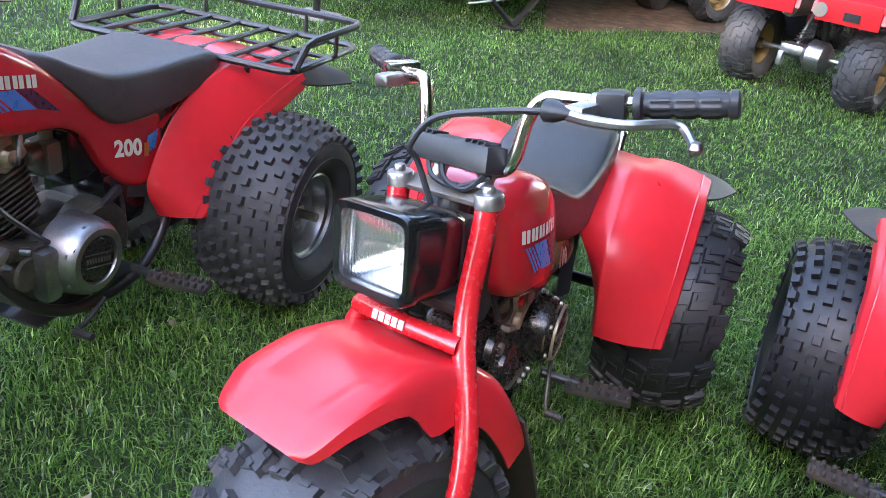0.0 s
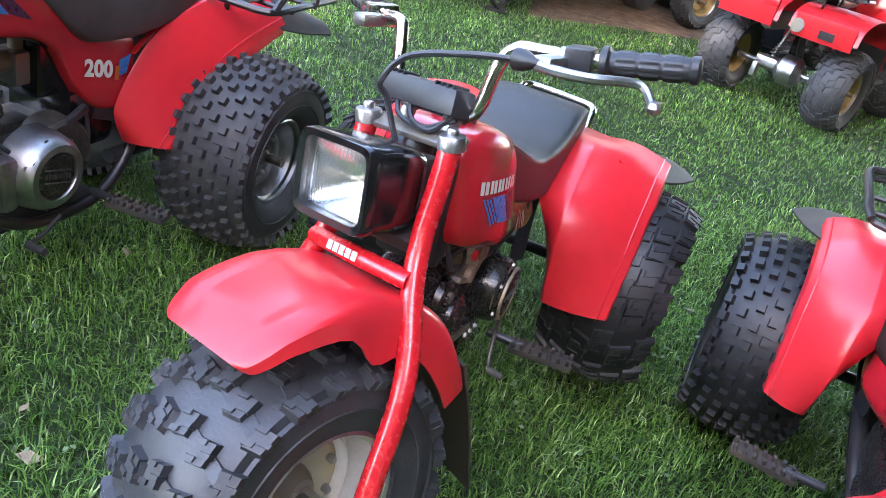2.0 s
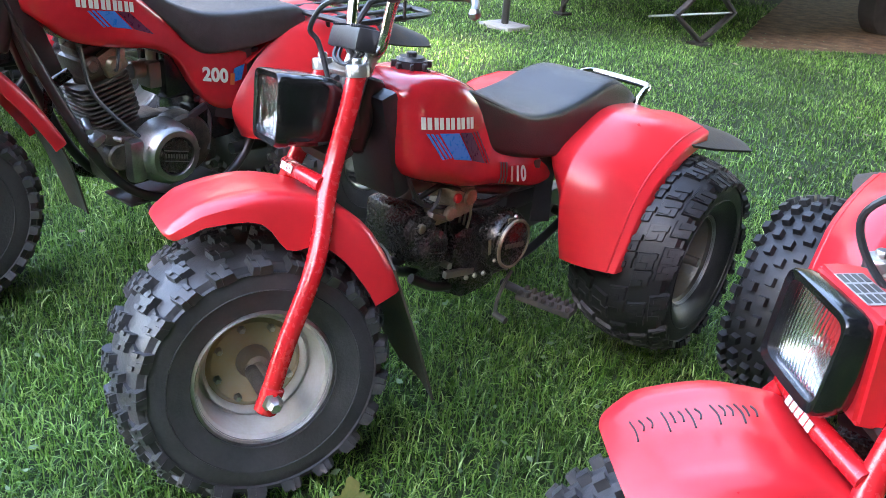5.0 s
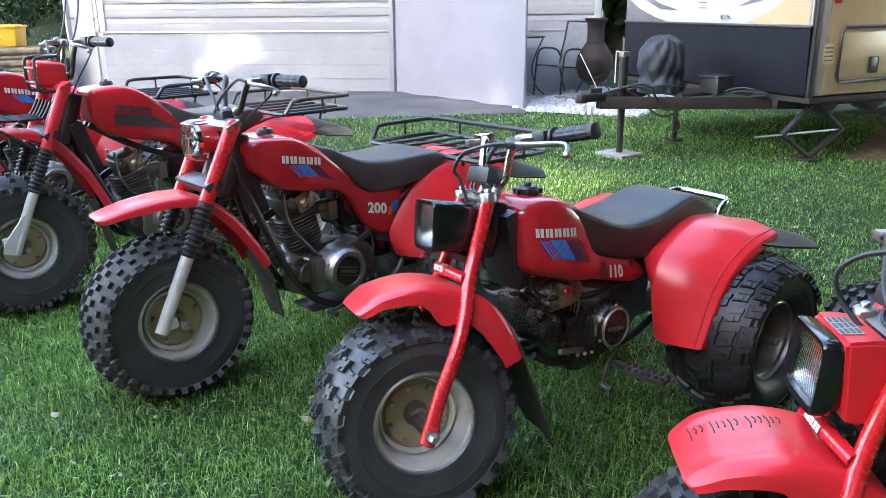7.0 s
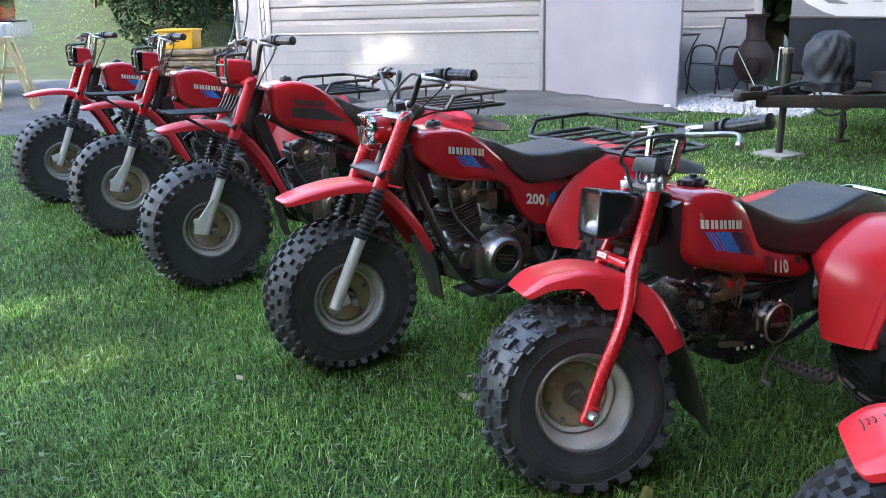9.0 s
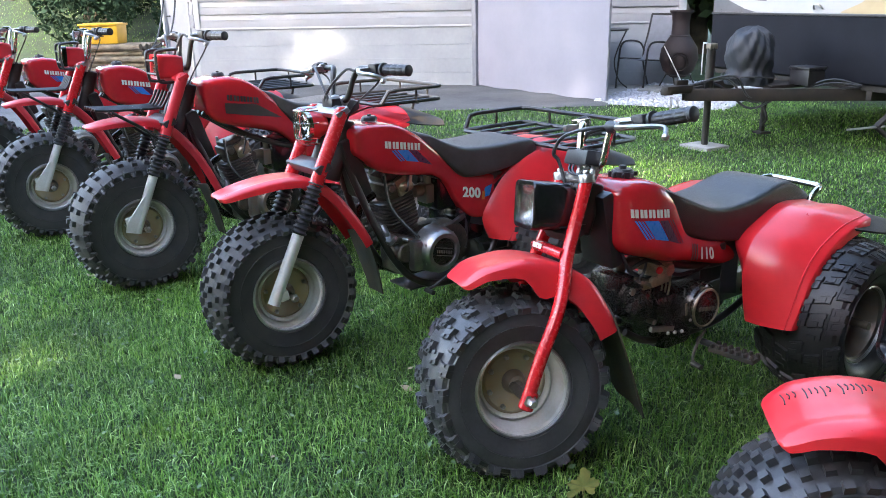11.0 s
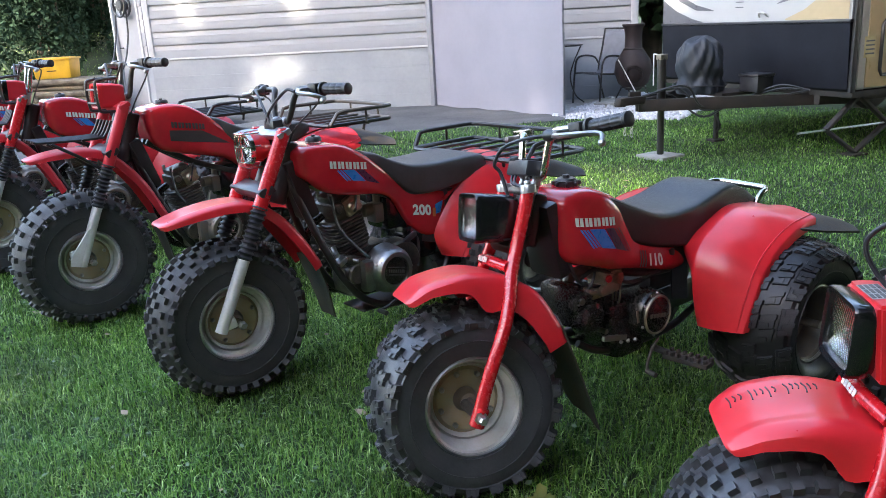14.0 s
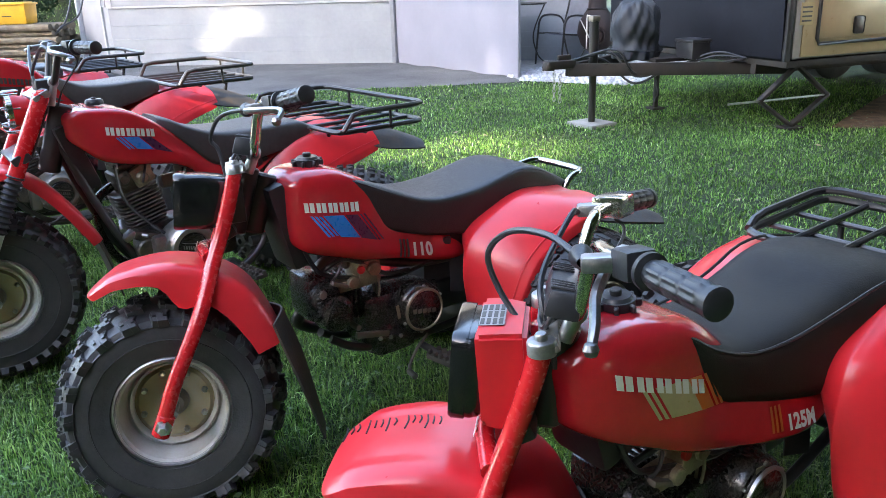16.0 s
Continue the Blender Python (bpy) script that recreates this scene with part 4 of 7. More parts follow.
    tank = Tank([(0.238, 0.660, 0.740, 0.045, 4), (0.247, 0.640, 0.766, 0.074, 4.5), (0.30, 0.602, 0.790, 0.100, 5), (0.40, 0.548, 0.788, 0.118, 5), (0.47, 0.515, 0.770, 0.124, 6), (0.53, 0.490, 0.745, 0.124, 6), (0.62, 0.456, 0.66, 0.122, 5.5), (0.70, 0.433, 0.58, 0.128, 5), (0.80, 0.415, 0.54, 0.134, 5), (0.90, 0.405, 0.53, 0.130, 3)] if long else [(0.303, 0.625, 0.755, 0.060, 4), (0.313, 0.598, 0.772, 0.086, 4.5), (0.350, 0.568, 0.787, 0.108, 5), (0.43, 0.540, 0.786, 0.122, 5), (0.49, 0.522, 0.765, 0.124, 6), (0.55, 0.508, 0.73, 0.119, 6), (0.62, 0.492, 0.66, 0.110, 5.5), (0.70, 0.470, 0.595, 0.110, 5), (0.78, 0.450, 0.565, 0.110, 5), (0.87, 0.438, 0.56, 0.106, 3)], 0.13)
    tk = kit("fuel_tank", tank.mesh(), RED_PAINT)
    kit("filler_cap", joined(lathe([(0, 0.022), (0.026, 0.022), (0.03, 0.016), (0.034, 0.016), (0.034, 0), (0, 0)], 20, "z", (0, 0.41, 0.788)), rod((0, 0.41, 0.808), (0, 0.41, 0.820), 0.011)), BLACK, "", tk)
    for t in np.linspace(0, 6.28, 9)[:-1]:
        kit("cap_lobe", block((0.016, 0.008, 0.014), (0.036 * math.cos(t), 0.41 + 0.036 * math.sin(t), 0.795), 0.002, (0, 0, math.degrees(t)), seg=1), BLACK, "", tk)
    tank.off = (-0.010, -0.012) if O["stripe"] == "blue" else (0, 0)
    for bar in badge(tank, *O.get("badge", (0.345, 0.728, 0.155, 0.025, -0.14))):
        kit("badge_bar", bar, WHITE, "", tk)
    if O["stripe"] == "blue":
        for i in range(3):
            kit("stripe", tank.decal([(0.358 + 0.011 * i, 0.692 - 0.002 * i), (0.365 + 0.011 * i, 0.691 - 0.002 * i), (0.405 + 0.011 * i, 0.630), (0.398 + 0.011 * i, 0.631)], 4), BLUE, "", tk)
        kit("stripe", tank.decal([(0.392, 0.688), (0.448, 0.680), (0.490, 0.612), (0.432, 0.626)]), BLUE, "", tk)
        kit("stripe", tank.decal([(0.452, 0.680), (0.490, 0.674), (0.545, 0.592), (0.494, 0.610)]), NAVY, "", tk)
        for i in range(2):
            kit("stripe", tank.decal([(0.496 + 0.012 * i, 0.673), (0.502 + 0.012 * i, 0.672), (0.556 + 0.012 * i, 0.588), (0.550 + 0.012 * i, 0.590)], 4), NAVY, "", tk)
    else:
        for a, wd, mt in ((0.350, 0.008, CREAM), (0.364, 0.008, CREAM), (0.378, 0.074, CREAM), (0.452, 0.034, ORANGE), (0.492, 0.008, ORANGE), (0.506, 0.008, ORANGE)):
            kit("stripe", tank.decal([(a, 0.694 - 0.14 * (a - 0.35)), (a + wd, 0.694 - 0.14 * (a + wd - 0.35)), (a + wd + 0.03, 0.632 - 0.2 * (a + wd - 0.35)), (a + 0.03, 0.632 - 0.2 * (a - 0.35))], 5), mt, "", tk)
    tank.off = (0, 0)
    panel = GREY if O["stripe"] == "blue" else ORANGE
    for i in range(3):
        tank.off = (0.078, -0.036) if long else (0, 0)
        kit("side_stripe", tank.decal([(0.612 + i * 0.013, 0.562 - i * 0.003), (0.619 + i * 0.013, 0.560 - i * 0.003), (0.619 + i * 0.013, 0.506 - i * 0.003), (0.612 + i * 0.013, 0.508 - i * 0.003)], 3), panel, "", tk)
    tank.off = (0, 0)
    kit("size_number", tank.letters(O["number"], *O.get("number_at", (0.652, 0.506, 0.050)), -0.20, stretch=0.95), WHITE, "white number decal", tk)
    seat_st = cr([(0.452, 0.715, 0.765, 0.075, 4), (0.480, 0.660, 0.750, 0.112, 6), (0.53, 0.592, 0.715, 0.126, 6), (0.62, 0.555, 0.678, 0.134, 5), (0.73, 0.510, 0.668, 0.142, 4.5), (0.87, 0.470, 0.684, 0.154, 4.5), (0.98, 0.480, 0.704, 0.168, 4), (1.08, 0.520, 0.700, 0.172, 4), (1.18, 0.560, 0.676, 0.165, 4), (1.27, 0.600, 0.645, 0.140, 3.5)] if long else [(0.445, 0.735, 0.772, 0.072, 4), (0.475, 0.675, 0.762, 0.102, 6), (0.53, 0.610, 0.738, 0.113, 8), (0.59, 0.585, 0.710, 0.118, 9), (0.68, 0.557, 0.671, 0.124, 10), (0.75, 0.540, 0.656, 0.128, 10), (0.82, 0.528, 0.655, 0.132, 10), (0.905, 0.527, 0.663, 0.134, 10), (0.97, 0.535, 0.676, 0.134, 10), (1.03, 0.550, 0.688, 0.132, 9), (1.09, 0.572, 0.692, 0.128, 8), (1.15, 0.585, 0.678, 0.122, 6), (1.23, 0.592, 0.640, 0.110, 5), (1.31, 0.578, 0.600, 0.085, 3.5)], 48)
    seat = kit("seat", skin([oval(0, (b + t) / 2, w_, (t - b) / 2, y, 36, e) for y, b, t, w_, e in seat_st]), VINYL_MATT if long else VINYL, "black vinyl seat with a stitched top edge")
    for g in (-1, 1):
        kit("seat_piping", tube([(g * s[3] * 0.955, s[0], s[2] - 0.012) for s in seat_st[4:-2:2]], 0.0036, 6), VINYL, "", seat)
    for g in (-1, 1):
        xo, fy, lo = O.get("fender_x", 0.335), O.get("fender_y", 0.785) - 0.785, O.get("low", 0) - 0.025
        rear_fender(kit, g, dict(x0=0.10, hub_y=1.1, inner=[(0.205, 0.792 + fy, 0.285), (0.20, 0.774 + fy, 0.37), (0.196, 0.770 + fy, 0.462), (0.19, 0.806 + fy, 0.536 - lo), (0.185, 0.885, 0.583 - lo), (0.18, 1.03, 0.628 - lo), (0.18, 1.21, 0.606 - lo)], outer=[(xo, 0.797 + fy, 0.300), (xo + 0.004, 0.832 + fy, 0.380), (xo + 0.006, 0.872 + fy, 0.456), (xo + 0.006, 0.915 + fy, 0.502 - lo), (xo + 0.006, 0.975, 0.541 - lo), (xo + 0.004, 1.075, 0.576 - lo), (xo, 1.20, 0.592 - lo)]), RED)
        rear_flap(kit, g, [[(xo - 0.165, 1.215, 0.596 - lo), (xo - 0.075, 1.190, 0.598 - lo), (xo + 0.006, 1.095, 0.576 - lo)], [(xo - 0.135, 1.27, 0.584 - lo), (xo - 0.05, 1.26, 0.584 - lo), (xo + 0.035, 1.19, 0.554 - lo)], [(xo - 0.075, 1.33, 0.562 - lo), (xo - 0.005, 1.34, 0.560 - lo), (xo + 0.058, 1.29, 0.536 - lo)], [(xo - 0.01, 1.385, 0.540 - lo), (xo + 0.03, 1.39, 0.534 - lo), (xo + 0.070, 1.365, 0.522 - lo)]])
        kit("side_cover", shell(smooth_grid([[(g * 0.10, 0.80, 0.35), (g * 0.10, 0.80, 0.46), (g * 0.11, 0.80, 0.57)], [(g * 0.12, 0.86, 0.34), (g * 0.115, 0.86, 0.48), (g * 0.115, 0.86, 0.62)]], 6, 6), 0.004), BLACK)
    kit("fender_bridge", shell(smooth_grid([[(x, y, z + 0.02 * (1 - (x / 0.13) ** 2)) for x in (-0.13, -0.06, 0, 0.06, 0.13)] for y, z in ((0.85, 0.54), (1.0, 0.600), (1.12, 0.606), (1.25, 0.575))], 12, 10), 0.004), RED)
    if O.get("rack"):
        rack(kit, 0.225, 1.10, 1.46, 0.678, 3, 0.022)
    else:
        kit("grab_rail", tube([(-0.112, 1.20, 0.575), (-0.113, 1.22, 0.612), (-0.113, 1.30, 0.630), (-0.106, 1.345, 0.632), (-0.070, 1.362, 0.631), (0.066, 1.362, 0.628), (0.098, 1.345, 0.625), (0.106, 1.305, 0.618), (0.106, 1.275, 0.590), (0.106, 1.265, 0.555)], 0.0112, 12, 48), CHROME)
    # frame and engine
    for g in (-1, 1):
        kit("frame_tube", tube([(g * 0.03, 0.42, 0.285), (g * 0.05, 0.48, 0.25), (g * 0.06, 0.56, 0.232), (g * 0.065, 0.64, 0.228), (g * 0.07, 0.85, 0.235), (g * 0.08, 1.02, 0.30)], 0.0125, 10, 30), FRAME)
        kit("frame_tube", tube([(g * 0.03, 0.30, 0.66), (g * 0.06, 0.55, 0.50), (g * 0.09, 0.85, 0.46), (g * 0.10, 1.15, 0.60)], 0.013, 10, 24), FRAME)
        peg(kit, g, 0.185, 0.67, 0.222)
    kit("steering_head", rod((0, 0.285, 0.785), (0, 0.23, 0.64), 0.034, 16), FRAME)
    kit("front_cover", block((0.13, 0.05, 0.24), (0, 0.312, 0.645), 0.015, (14, 0, 0)), BLACK)
    kit("air_box", block((0.15, 0.22, 0.16), (0, 0.83, 0.46), 0.02), BLACK)
    kit("chain_case", block((0.05, 0.42, 0.10), (-0.03, 0.95, 0.29), 0.02), FRAME)
    kit("skid_plate", block((0.12, 0.26, 0.008), (0, 0.66, 0.218), 0.003), FRAME)
    eng = kit("engine_case", joined(block((0.18, 0.27, 0.15), (0, 0.635, 0.325), 0.03), block((0.20, 0.14, 0.10), (0, 0.60, 0.26), 0.025)), ENGINE_BLACK)
    cyl = kit("cylinder", block((0.105, 0.13, 0.10), (0, 0.46, 0.40), 0.02), ENGINE_BLACK)
    for i in range(7):
        kit("fin", block((0.135, 0.008, 0.125), (0, 0.405 + 0.11 * (i + 0.5) / 7, 0.40), 0.0024, seg=1), ENGINE_BLACK, "", cyl)
    kit("cylinder_head", joined(block((0.13, 0.07, 0.13), (0, 0.385, 0.425), 0.02), lathe([(0, 0.022), (0.035, 0.022), (0.045, 0.014), (0.048, 0), (0, 0)], 20, "x", (0.066, 0.39, 0.43)), *[block((0.012, 0.065, 0.005), (0.088, 0.39, 0.405 + 0.0125 * i), 0.002, seg=1) for i in range(5)]), ENGINE_BLACK, "", eng)
    cov = kit("engine_cover", lathe([(0, 0.030), (0.055, 0.030), (0.060, 0.027), (0.064, 0.018), (0.072, 0.016), (0.078, 0.006), (0.080, -0.03), (0, -0.03)], 36, "x", (0.118, 0.668, 0.342)), ENGINE_BLACK, "", eng)
    kit("cover_ring", lathe([(0.057, 0.0), (0.060, 0.004), (0.064, 0.003), (0.066, -0.003)], 36, "x", (0.146, 0.668, 0.342)), COPPER if O["stripe"] == "blue" else ALLOY, "", cov)
    kit("cover_badge", joined(*[block((0.002, 0.0125, 0.013), (0.149, 0.633 + 0.0165 * i, 0.346 - 0.003 * i), 0.0) for i in range(5)]), ALLOY_DULL, "", cov)
    kit("cover_plate", block((0.003, 0.045, 0.014), (0.136, 0.668, 0.404), 0.001, (-8, 0, 0), seg=1), COPPER, "", cov)
    kit("carburettor", joined(block((0.085, 0.075, 0.075), (0.045, 0.53, 0.475), 0.014), block((0.05, 0.11, 0.035), (0.06, 0.485, 0.452), 0.012), rod((0.085, 0.47, 0.462), (0.100, 0.47, 0.462), 0.018), rod((0.088, 0.54, 0.485), (0.098, 0.54, 0.485), 0.022), rod((0.02, 0.48, 0.50), (0.02, 0.60, 0.50), 0.022), rod((0.05, 0.53, 0.47), (0.07, 0.53, 0.47), 0.014), rod((0.02, 0.53, 0.51), (0.02, 0.53, 0.55), 0.016)), COPPER, "", eng)
    kit("intake_pipe", tube([(0.02, 0.52, 0.50), (0.0, 0.44, 0.505), (0.0, 0.40, 0.47)], 0.018, 10, 12), ALLOY_DULL, "", eng)
    for x, z in ((0.045, 0.46), (0.06, 0.47), (0.03, 0.45)):
        kit("fuel_hose", tube([(x, 0.50, z + 0.06), (x + 0.03, 0.54, z + 0.01), (x + 0.02, 0.56, z - 0.06), (x + 0.01, 0.54, z - 0.13)], 0.0035, 6, 16), COPPER, "", eng)
    kit("spark_plug_lead", tube([(0.06, 0.40, 0.45), (0.085, 0.43, 0.50), (0.05, 0.48, 0.56), (0.02, 0.50, 0.60)], 0.004, 6, 16), BLACK, "", eng)
    kit("exhaust_pipe", tube([(-0.03, 0.38, 0.38), (-0.06, 0.37, 0.32), (-0.08, 0.5, 0.27), (-0.09, 0.8, 0.31), (-0.10, 1.1, 0.40)], 0.018, 10, 24), FRAME, "", eng)
    for k in range(6):
        a = 2 * math.pi * (k + 0.4) / 6
        kit("cover_bolt", lathe([(0, 0.006), (0.004, 0.006), (0.0055, 0.003), (0.0055, 0), (0, 0)], 6, "x", (0.134, 0.668 + 0.070 * math.cos(a), 0.342 + 0.070 * math.sin(a))), STEEL, "", cov)
    hc = kit("head_cover", lathe([(0, 0.020), (0.034, 0.020), (0.040, 0.014), (0.050, 0.010), (0.056, -0.03), (0, -0.03)], 28, "x", (0.092, 0.41, 0.388)), ENGINE_BLACK, "black round cylinder head cover", eng)
    for k in range(5):
        kit("cover_rib", block((0.006, 0.058 - 0.010 * abs(k - 2), 0.004), (0.114, 0.41, 0.368 + 0.010 * k), 0.001, (-14, 0, 0), seg=1), ENGINE_BLACK, "", hc)
    kit("head_bracket", block((0.02, 0.06, 0.012), (0.085, 0.435, 0.462), 0.003, (-24, 0, 0)), ALLOY_DULL, "", eng)
    kit("head_plug", rod((0.07, 0.375, 0.45), (0.096, 0.375, 0.45), 0.012), ALLOY_DULL, "", eng)
    kit("case_plug", rod((0.07, 0.47, 0.33), (0.106, 0.47, 0.33), 0.009), ALLOY_DULL, "", eng)
    kit("case_seam", block((0.014, 0.11, 0.018), (0.094, 0.52, 0.292), 0.004, (-12, 0, 0)), ALLOY_DULL, "", eng)
    kit("side_label", block((0.002, 0.010, 0.042), (0.130, 0.588, 0.352), 0.0, (8, 0, 0)), COPPER, "", cov)
    for k in range(3):
        kit("case_bolt", lathe([(0, 0.007), (0.005, 0.007), (0.007, 0.003), (0.007, 0), (0, 0)], 6, "x", (0.101, 0.54 + 0.035 * k, 0.275 - 0.006 * k)), STEEL, "", eng)
    kit("breather_hose", tube([(0.05, 0.40, 0.50), (0.075, 0.45, 0.53), (0.08, 0.52, 0.50), (0.09, 0.58, 0.46), (0.085, 0.66, 0.45)], 0.007, 8, 20), BLACK, "", eng)
    kit("air_hose", tube([(0.02, 0.60, 0.50), (0.03, 0.68, 0.50), (0.0, 0.76, 0.48)], 0.024, 12, 12), BLACK, "", eng)
    kit("choke_knob", joined(rod((0.05, 0.50, 0.49), (0.082, 0.50, 0.49), 0.006), rod((0.082, 0.50, 0.49), (0.092, 0.50, 0.49), 0.012)), RED, "", eng)
    kit("gear_lever", joined(tube([(0.14, 0.68, 0.26), (0.15, 0.635, 0.235), (0.16, 0.60, 0.20), (0.17, 0.59, 0.18)], 0.005, 8, 14), rod((0.165, 0.59, 0.18), (0.205, 0.585, 0.178), 0.009, 10)), ENGINE_GREY)
    kit("ignition_box", block((0.03, 0.03, 0.055), (0.095, 0.785, 0.50), 0.006), BLACK)
    kit("wiring_loom", tube([(0.06, 0.33, 0.62), (0.075, 0.37, 0.52), (0.07, 0.44, 0.48), (0.08, 0.60, 0.44), (0.09, 0.74, 0.46)], 0.006, 6, 20), BLACK)
    return root


# ---- the taller machine with a telescopic fork ----
def tall_trike(name, label, m, steer, O):
    root = thing(name, label, "three wheeler", m, "row of parked three wheelers")
    kit = make_kit(root)
    dz = O.get("lift", 0) - 0.04
    hy, hz = 0.275, 0.93 + dz
    M = steering(hy, steer, hz, 27)
    fk = make_kit(root, M)
    red = O.get("red", RED)
    R, w = O.get("R", 0.290), O.get("fw", 0.215)
    ay, lead = 0.0, O.get("lead", False)
    wheel(root, (0, ay, R - 0.008), R, w, O.get("rim", 0.130), O.get("tread", "knob"), RUBBER_OLD, RIM, M, "front_wheel", 0.038, HUB, 5, face=0.43)
    for g in (-1, 1):
        Mr = Matrix.Rotation(math.pi, 4, "Z") if g < 0 else Matrix()
        wheel(root, (0.315, 1.235 if g > 0 else -1.235, 0.275), 0.280, 0.27, 0.120, "block", RUBBER_OLD, ALLOY if O.get("bright") else RIM, Mr, "rear_wheel", 0.06, ALLOY, 4)
    kit("rear_axle", rod((-0.3, 1.235, 0.275), (0.3, 1.235, 0.275), 0.018), FRAME)
    ax, tx = 0.088, 0.088

    y_low = -0.048 if lead else -0.074

    def on(f, x, dy=0.0, dzz=0.0):
        """A point along the fork leg, 0 at the axle and 1 at the top clamp."""
        return Vector((x, y_low + (hy - 0.020 - y_low) * f + dy, 0.268 + 0.5 * (dz + 0.04) + (hz + 0.04 - 0.268 - 0.5 * (dz + 0.04)) * f + dzz))

    gx = w / 2 + 0.014
    for g in (-1, 1):
        x = g * gx
        up = fk("fork_upper", joined(tube([on(0.61, x), on(0.99, x)], 0.026, 14), lathe([(0, 0.01), (0.016, 0.01), (0.02, 0.004), (0.02, -0.004), (0, -0.004)], 6, "z", on(1.0, x))), RED_TUBE if not O.get("old") else red)
        lo = fk("fork_slider", joined(tube([on(0.0, x), on(0.37, x)], 0.022, 14), block((0.034, 0.075, 0.05) if lead else (0.030, 0.040, 0.040), on(0.05, x, -0.018 if lead else 0.022, 0.02 if lead else -0.006), 0.010, (10, 0, 0))), RIM, "dull silver fork slider")
        if O.get("caliper") and g > 0:
            fk("fork_plate", plate([(0.012, -0.005), (-0.055, 0.012), (-0.062, 0.055), (-0.02, 0.16), (0.012, 0.17)], 0.008, lambda u, v, q, x=x: Vector((x + 0.012 + q, on(0, 0).y + u + v * 0.42, on(0, 0).z + v)), 0.002), RIM, "", lo)
        gait = [on(0.36, x), on(0.63, x)]
        d = (gait[1] - gait[0])
        prof = [(0.020, 0)]
        n = 11
        for i in range(n):
            prof += [(0.022, d.length * (i + 0.1) / n), (0.031 - 0.004 * abs(i / n - 0.5), d.length * (i + 0.5) / n), (0.022, d.length * (i + 0.9) / n)]
        prof += [(0.020, d.length)]
        bm = lathe(prof, 16, "z")
        bm.transform(Matrix.Translation(gait[0]) @ d.to_track_quat("Z", "Y").to_matrix().to_4x4())
        fk("fork_gaiter", bm, BLACK, "ribbed black rubber gaiter")
        fk("axle_nut", lathe([(0, 0.016), (0.010, 0.016), (0.015, 0.010), (0.016, 0), (0, 0)], 6, "x", (x + (0.018 if g > 0 else -0.034), ay, R - 0.008)), STEEL)
    fk("axle", rod((-gx - 0.02, ay, R - 0.008), (gx + 0.02, ay, R - 0.008), 0.010), STEEL)
    fk("fork_bridge", block((2 * gx + 0.05, 0.055, 0.024), on(0.985, 0), 0.008, (26, 0, 0)), ALLOY if not O.get("old") else red)
    fk("lower_bridge", block((2 * gx + 0.05, 0.06, 0.035), on(0.70, 0), 0.008, (26, 0, 0)), FRAME)
    fk("steering_stem", rod(on(0.68, 0, 0.03), on(1.0, 0, 0.03), 0.024, 14), FRAME)
    # front fender
    line = [(-0.178, 0.784, 0.045, 0.010), (-0.160, 0.790, 0.075, 0.016), (-0.07, 0.804, 0.095, 0.022), (0.03, 0.808, 0.104, 0.026), (0.13, 0.792, 0.106, 0.03), (0.22, 0.735, 0.104, 0.036), (0.31, 0.62, 0.100, 0.038), (0.37, 0.50, 0.096, 0.036), (0.40, 0.43, 0.090, 0.035)] if lead else [(-0.205, 0.662, 0.045, 0.010), (-0.185, 0.670, 0.075, 0.016), (-0.09, 0.692, 0.092, 0.022), (0.03, 0.704, 0.098, 0.026), (0.13, 0.692, 0.100, 0.03), (0.22, 0.630, 0.098, 0.036), (0.295, 0.535, 0.096, 0.038), (0.345, 0.45, 0.092, 0.036), (0.362, 0.415, 0.088, 0.035)]
    arch_fender(fk, line, red)
    fk("front_mud_flap", shell(smooth_grid([[(-0.085, 0.335, 0.44), (0, 0.35, 0.45), (0.085, 0.335, 0.44)], [(-0.08, 0.37, 0.33), (0, 0.385, 0.33), (0.08, 0.37, 0.33)], [(-0.055, 0.40, 0.19), (0, 0.41, 0.185), (0.06, 0.40, 0.19)]], 10, 9), 0.005), FLAP)
    # lamp
    lamp_z = hz - 0.07
    if O["lamp"] == "round":
        c = (0, 0.165, lamp_z + 0.052)
        fk("lamp_casing", lathe([(0, 0.080), (0.034, 0.072), (0.047, 0.045), (0.052, 0.02), (0.052, 0.0), (0.044, 0.0)], 28, "y", c), red)
        fk("lamp_rim", lathe([(0.044, 0.004), (0.046, -0.010), (0.053, -0.010), (0.055, 0.006)], 28, "y", c), CHROME)
        fk("reflector", lathe([(0, 0.026), (0.026, 0.014), (0.045, -0.004)], 24, "y", c), REFLECTOR)
        fk("lamp_glass", lathe([(0.045, -0.007), (0.033, -0.013), (0.0, -0.016), (0, -0.013), (0.033, -0.010), (0.045, -0.004)], 24, "y", c), LENS)
        lz = lamp_z + 0.052
        for u in (-0.028, -0.009, 0.009, 0.028):
            fk("lamp_guard_bar", tube([(u, 0.198, lz + 0.066), (u, 0.148, lz + 0.064), (u, 0.130, lz + 0.042), (u, 0.127, lz), (u, 0.130, lz - 0.042), (u, 0.148, lz - 0.064), (u, 0.198, lz - 0.066)], 0.0028, 6, 20), CHROME)
        for v in (-0.042, 0.012, 0.058):
            fk("lamp_guard_bar", tube([(-0.052, 0.193, lz + v), (-0.047, 0.145, lz + v), (-0.028, 0.130, lz + v), (0.028, 0.130, lz + v), (0.047, 0.145, lz + v), (0.052, 0.193, lz + v)], 0.0028, 6, 20), CHROME)
    else:
        lz = lamp_z + 0.150
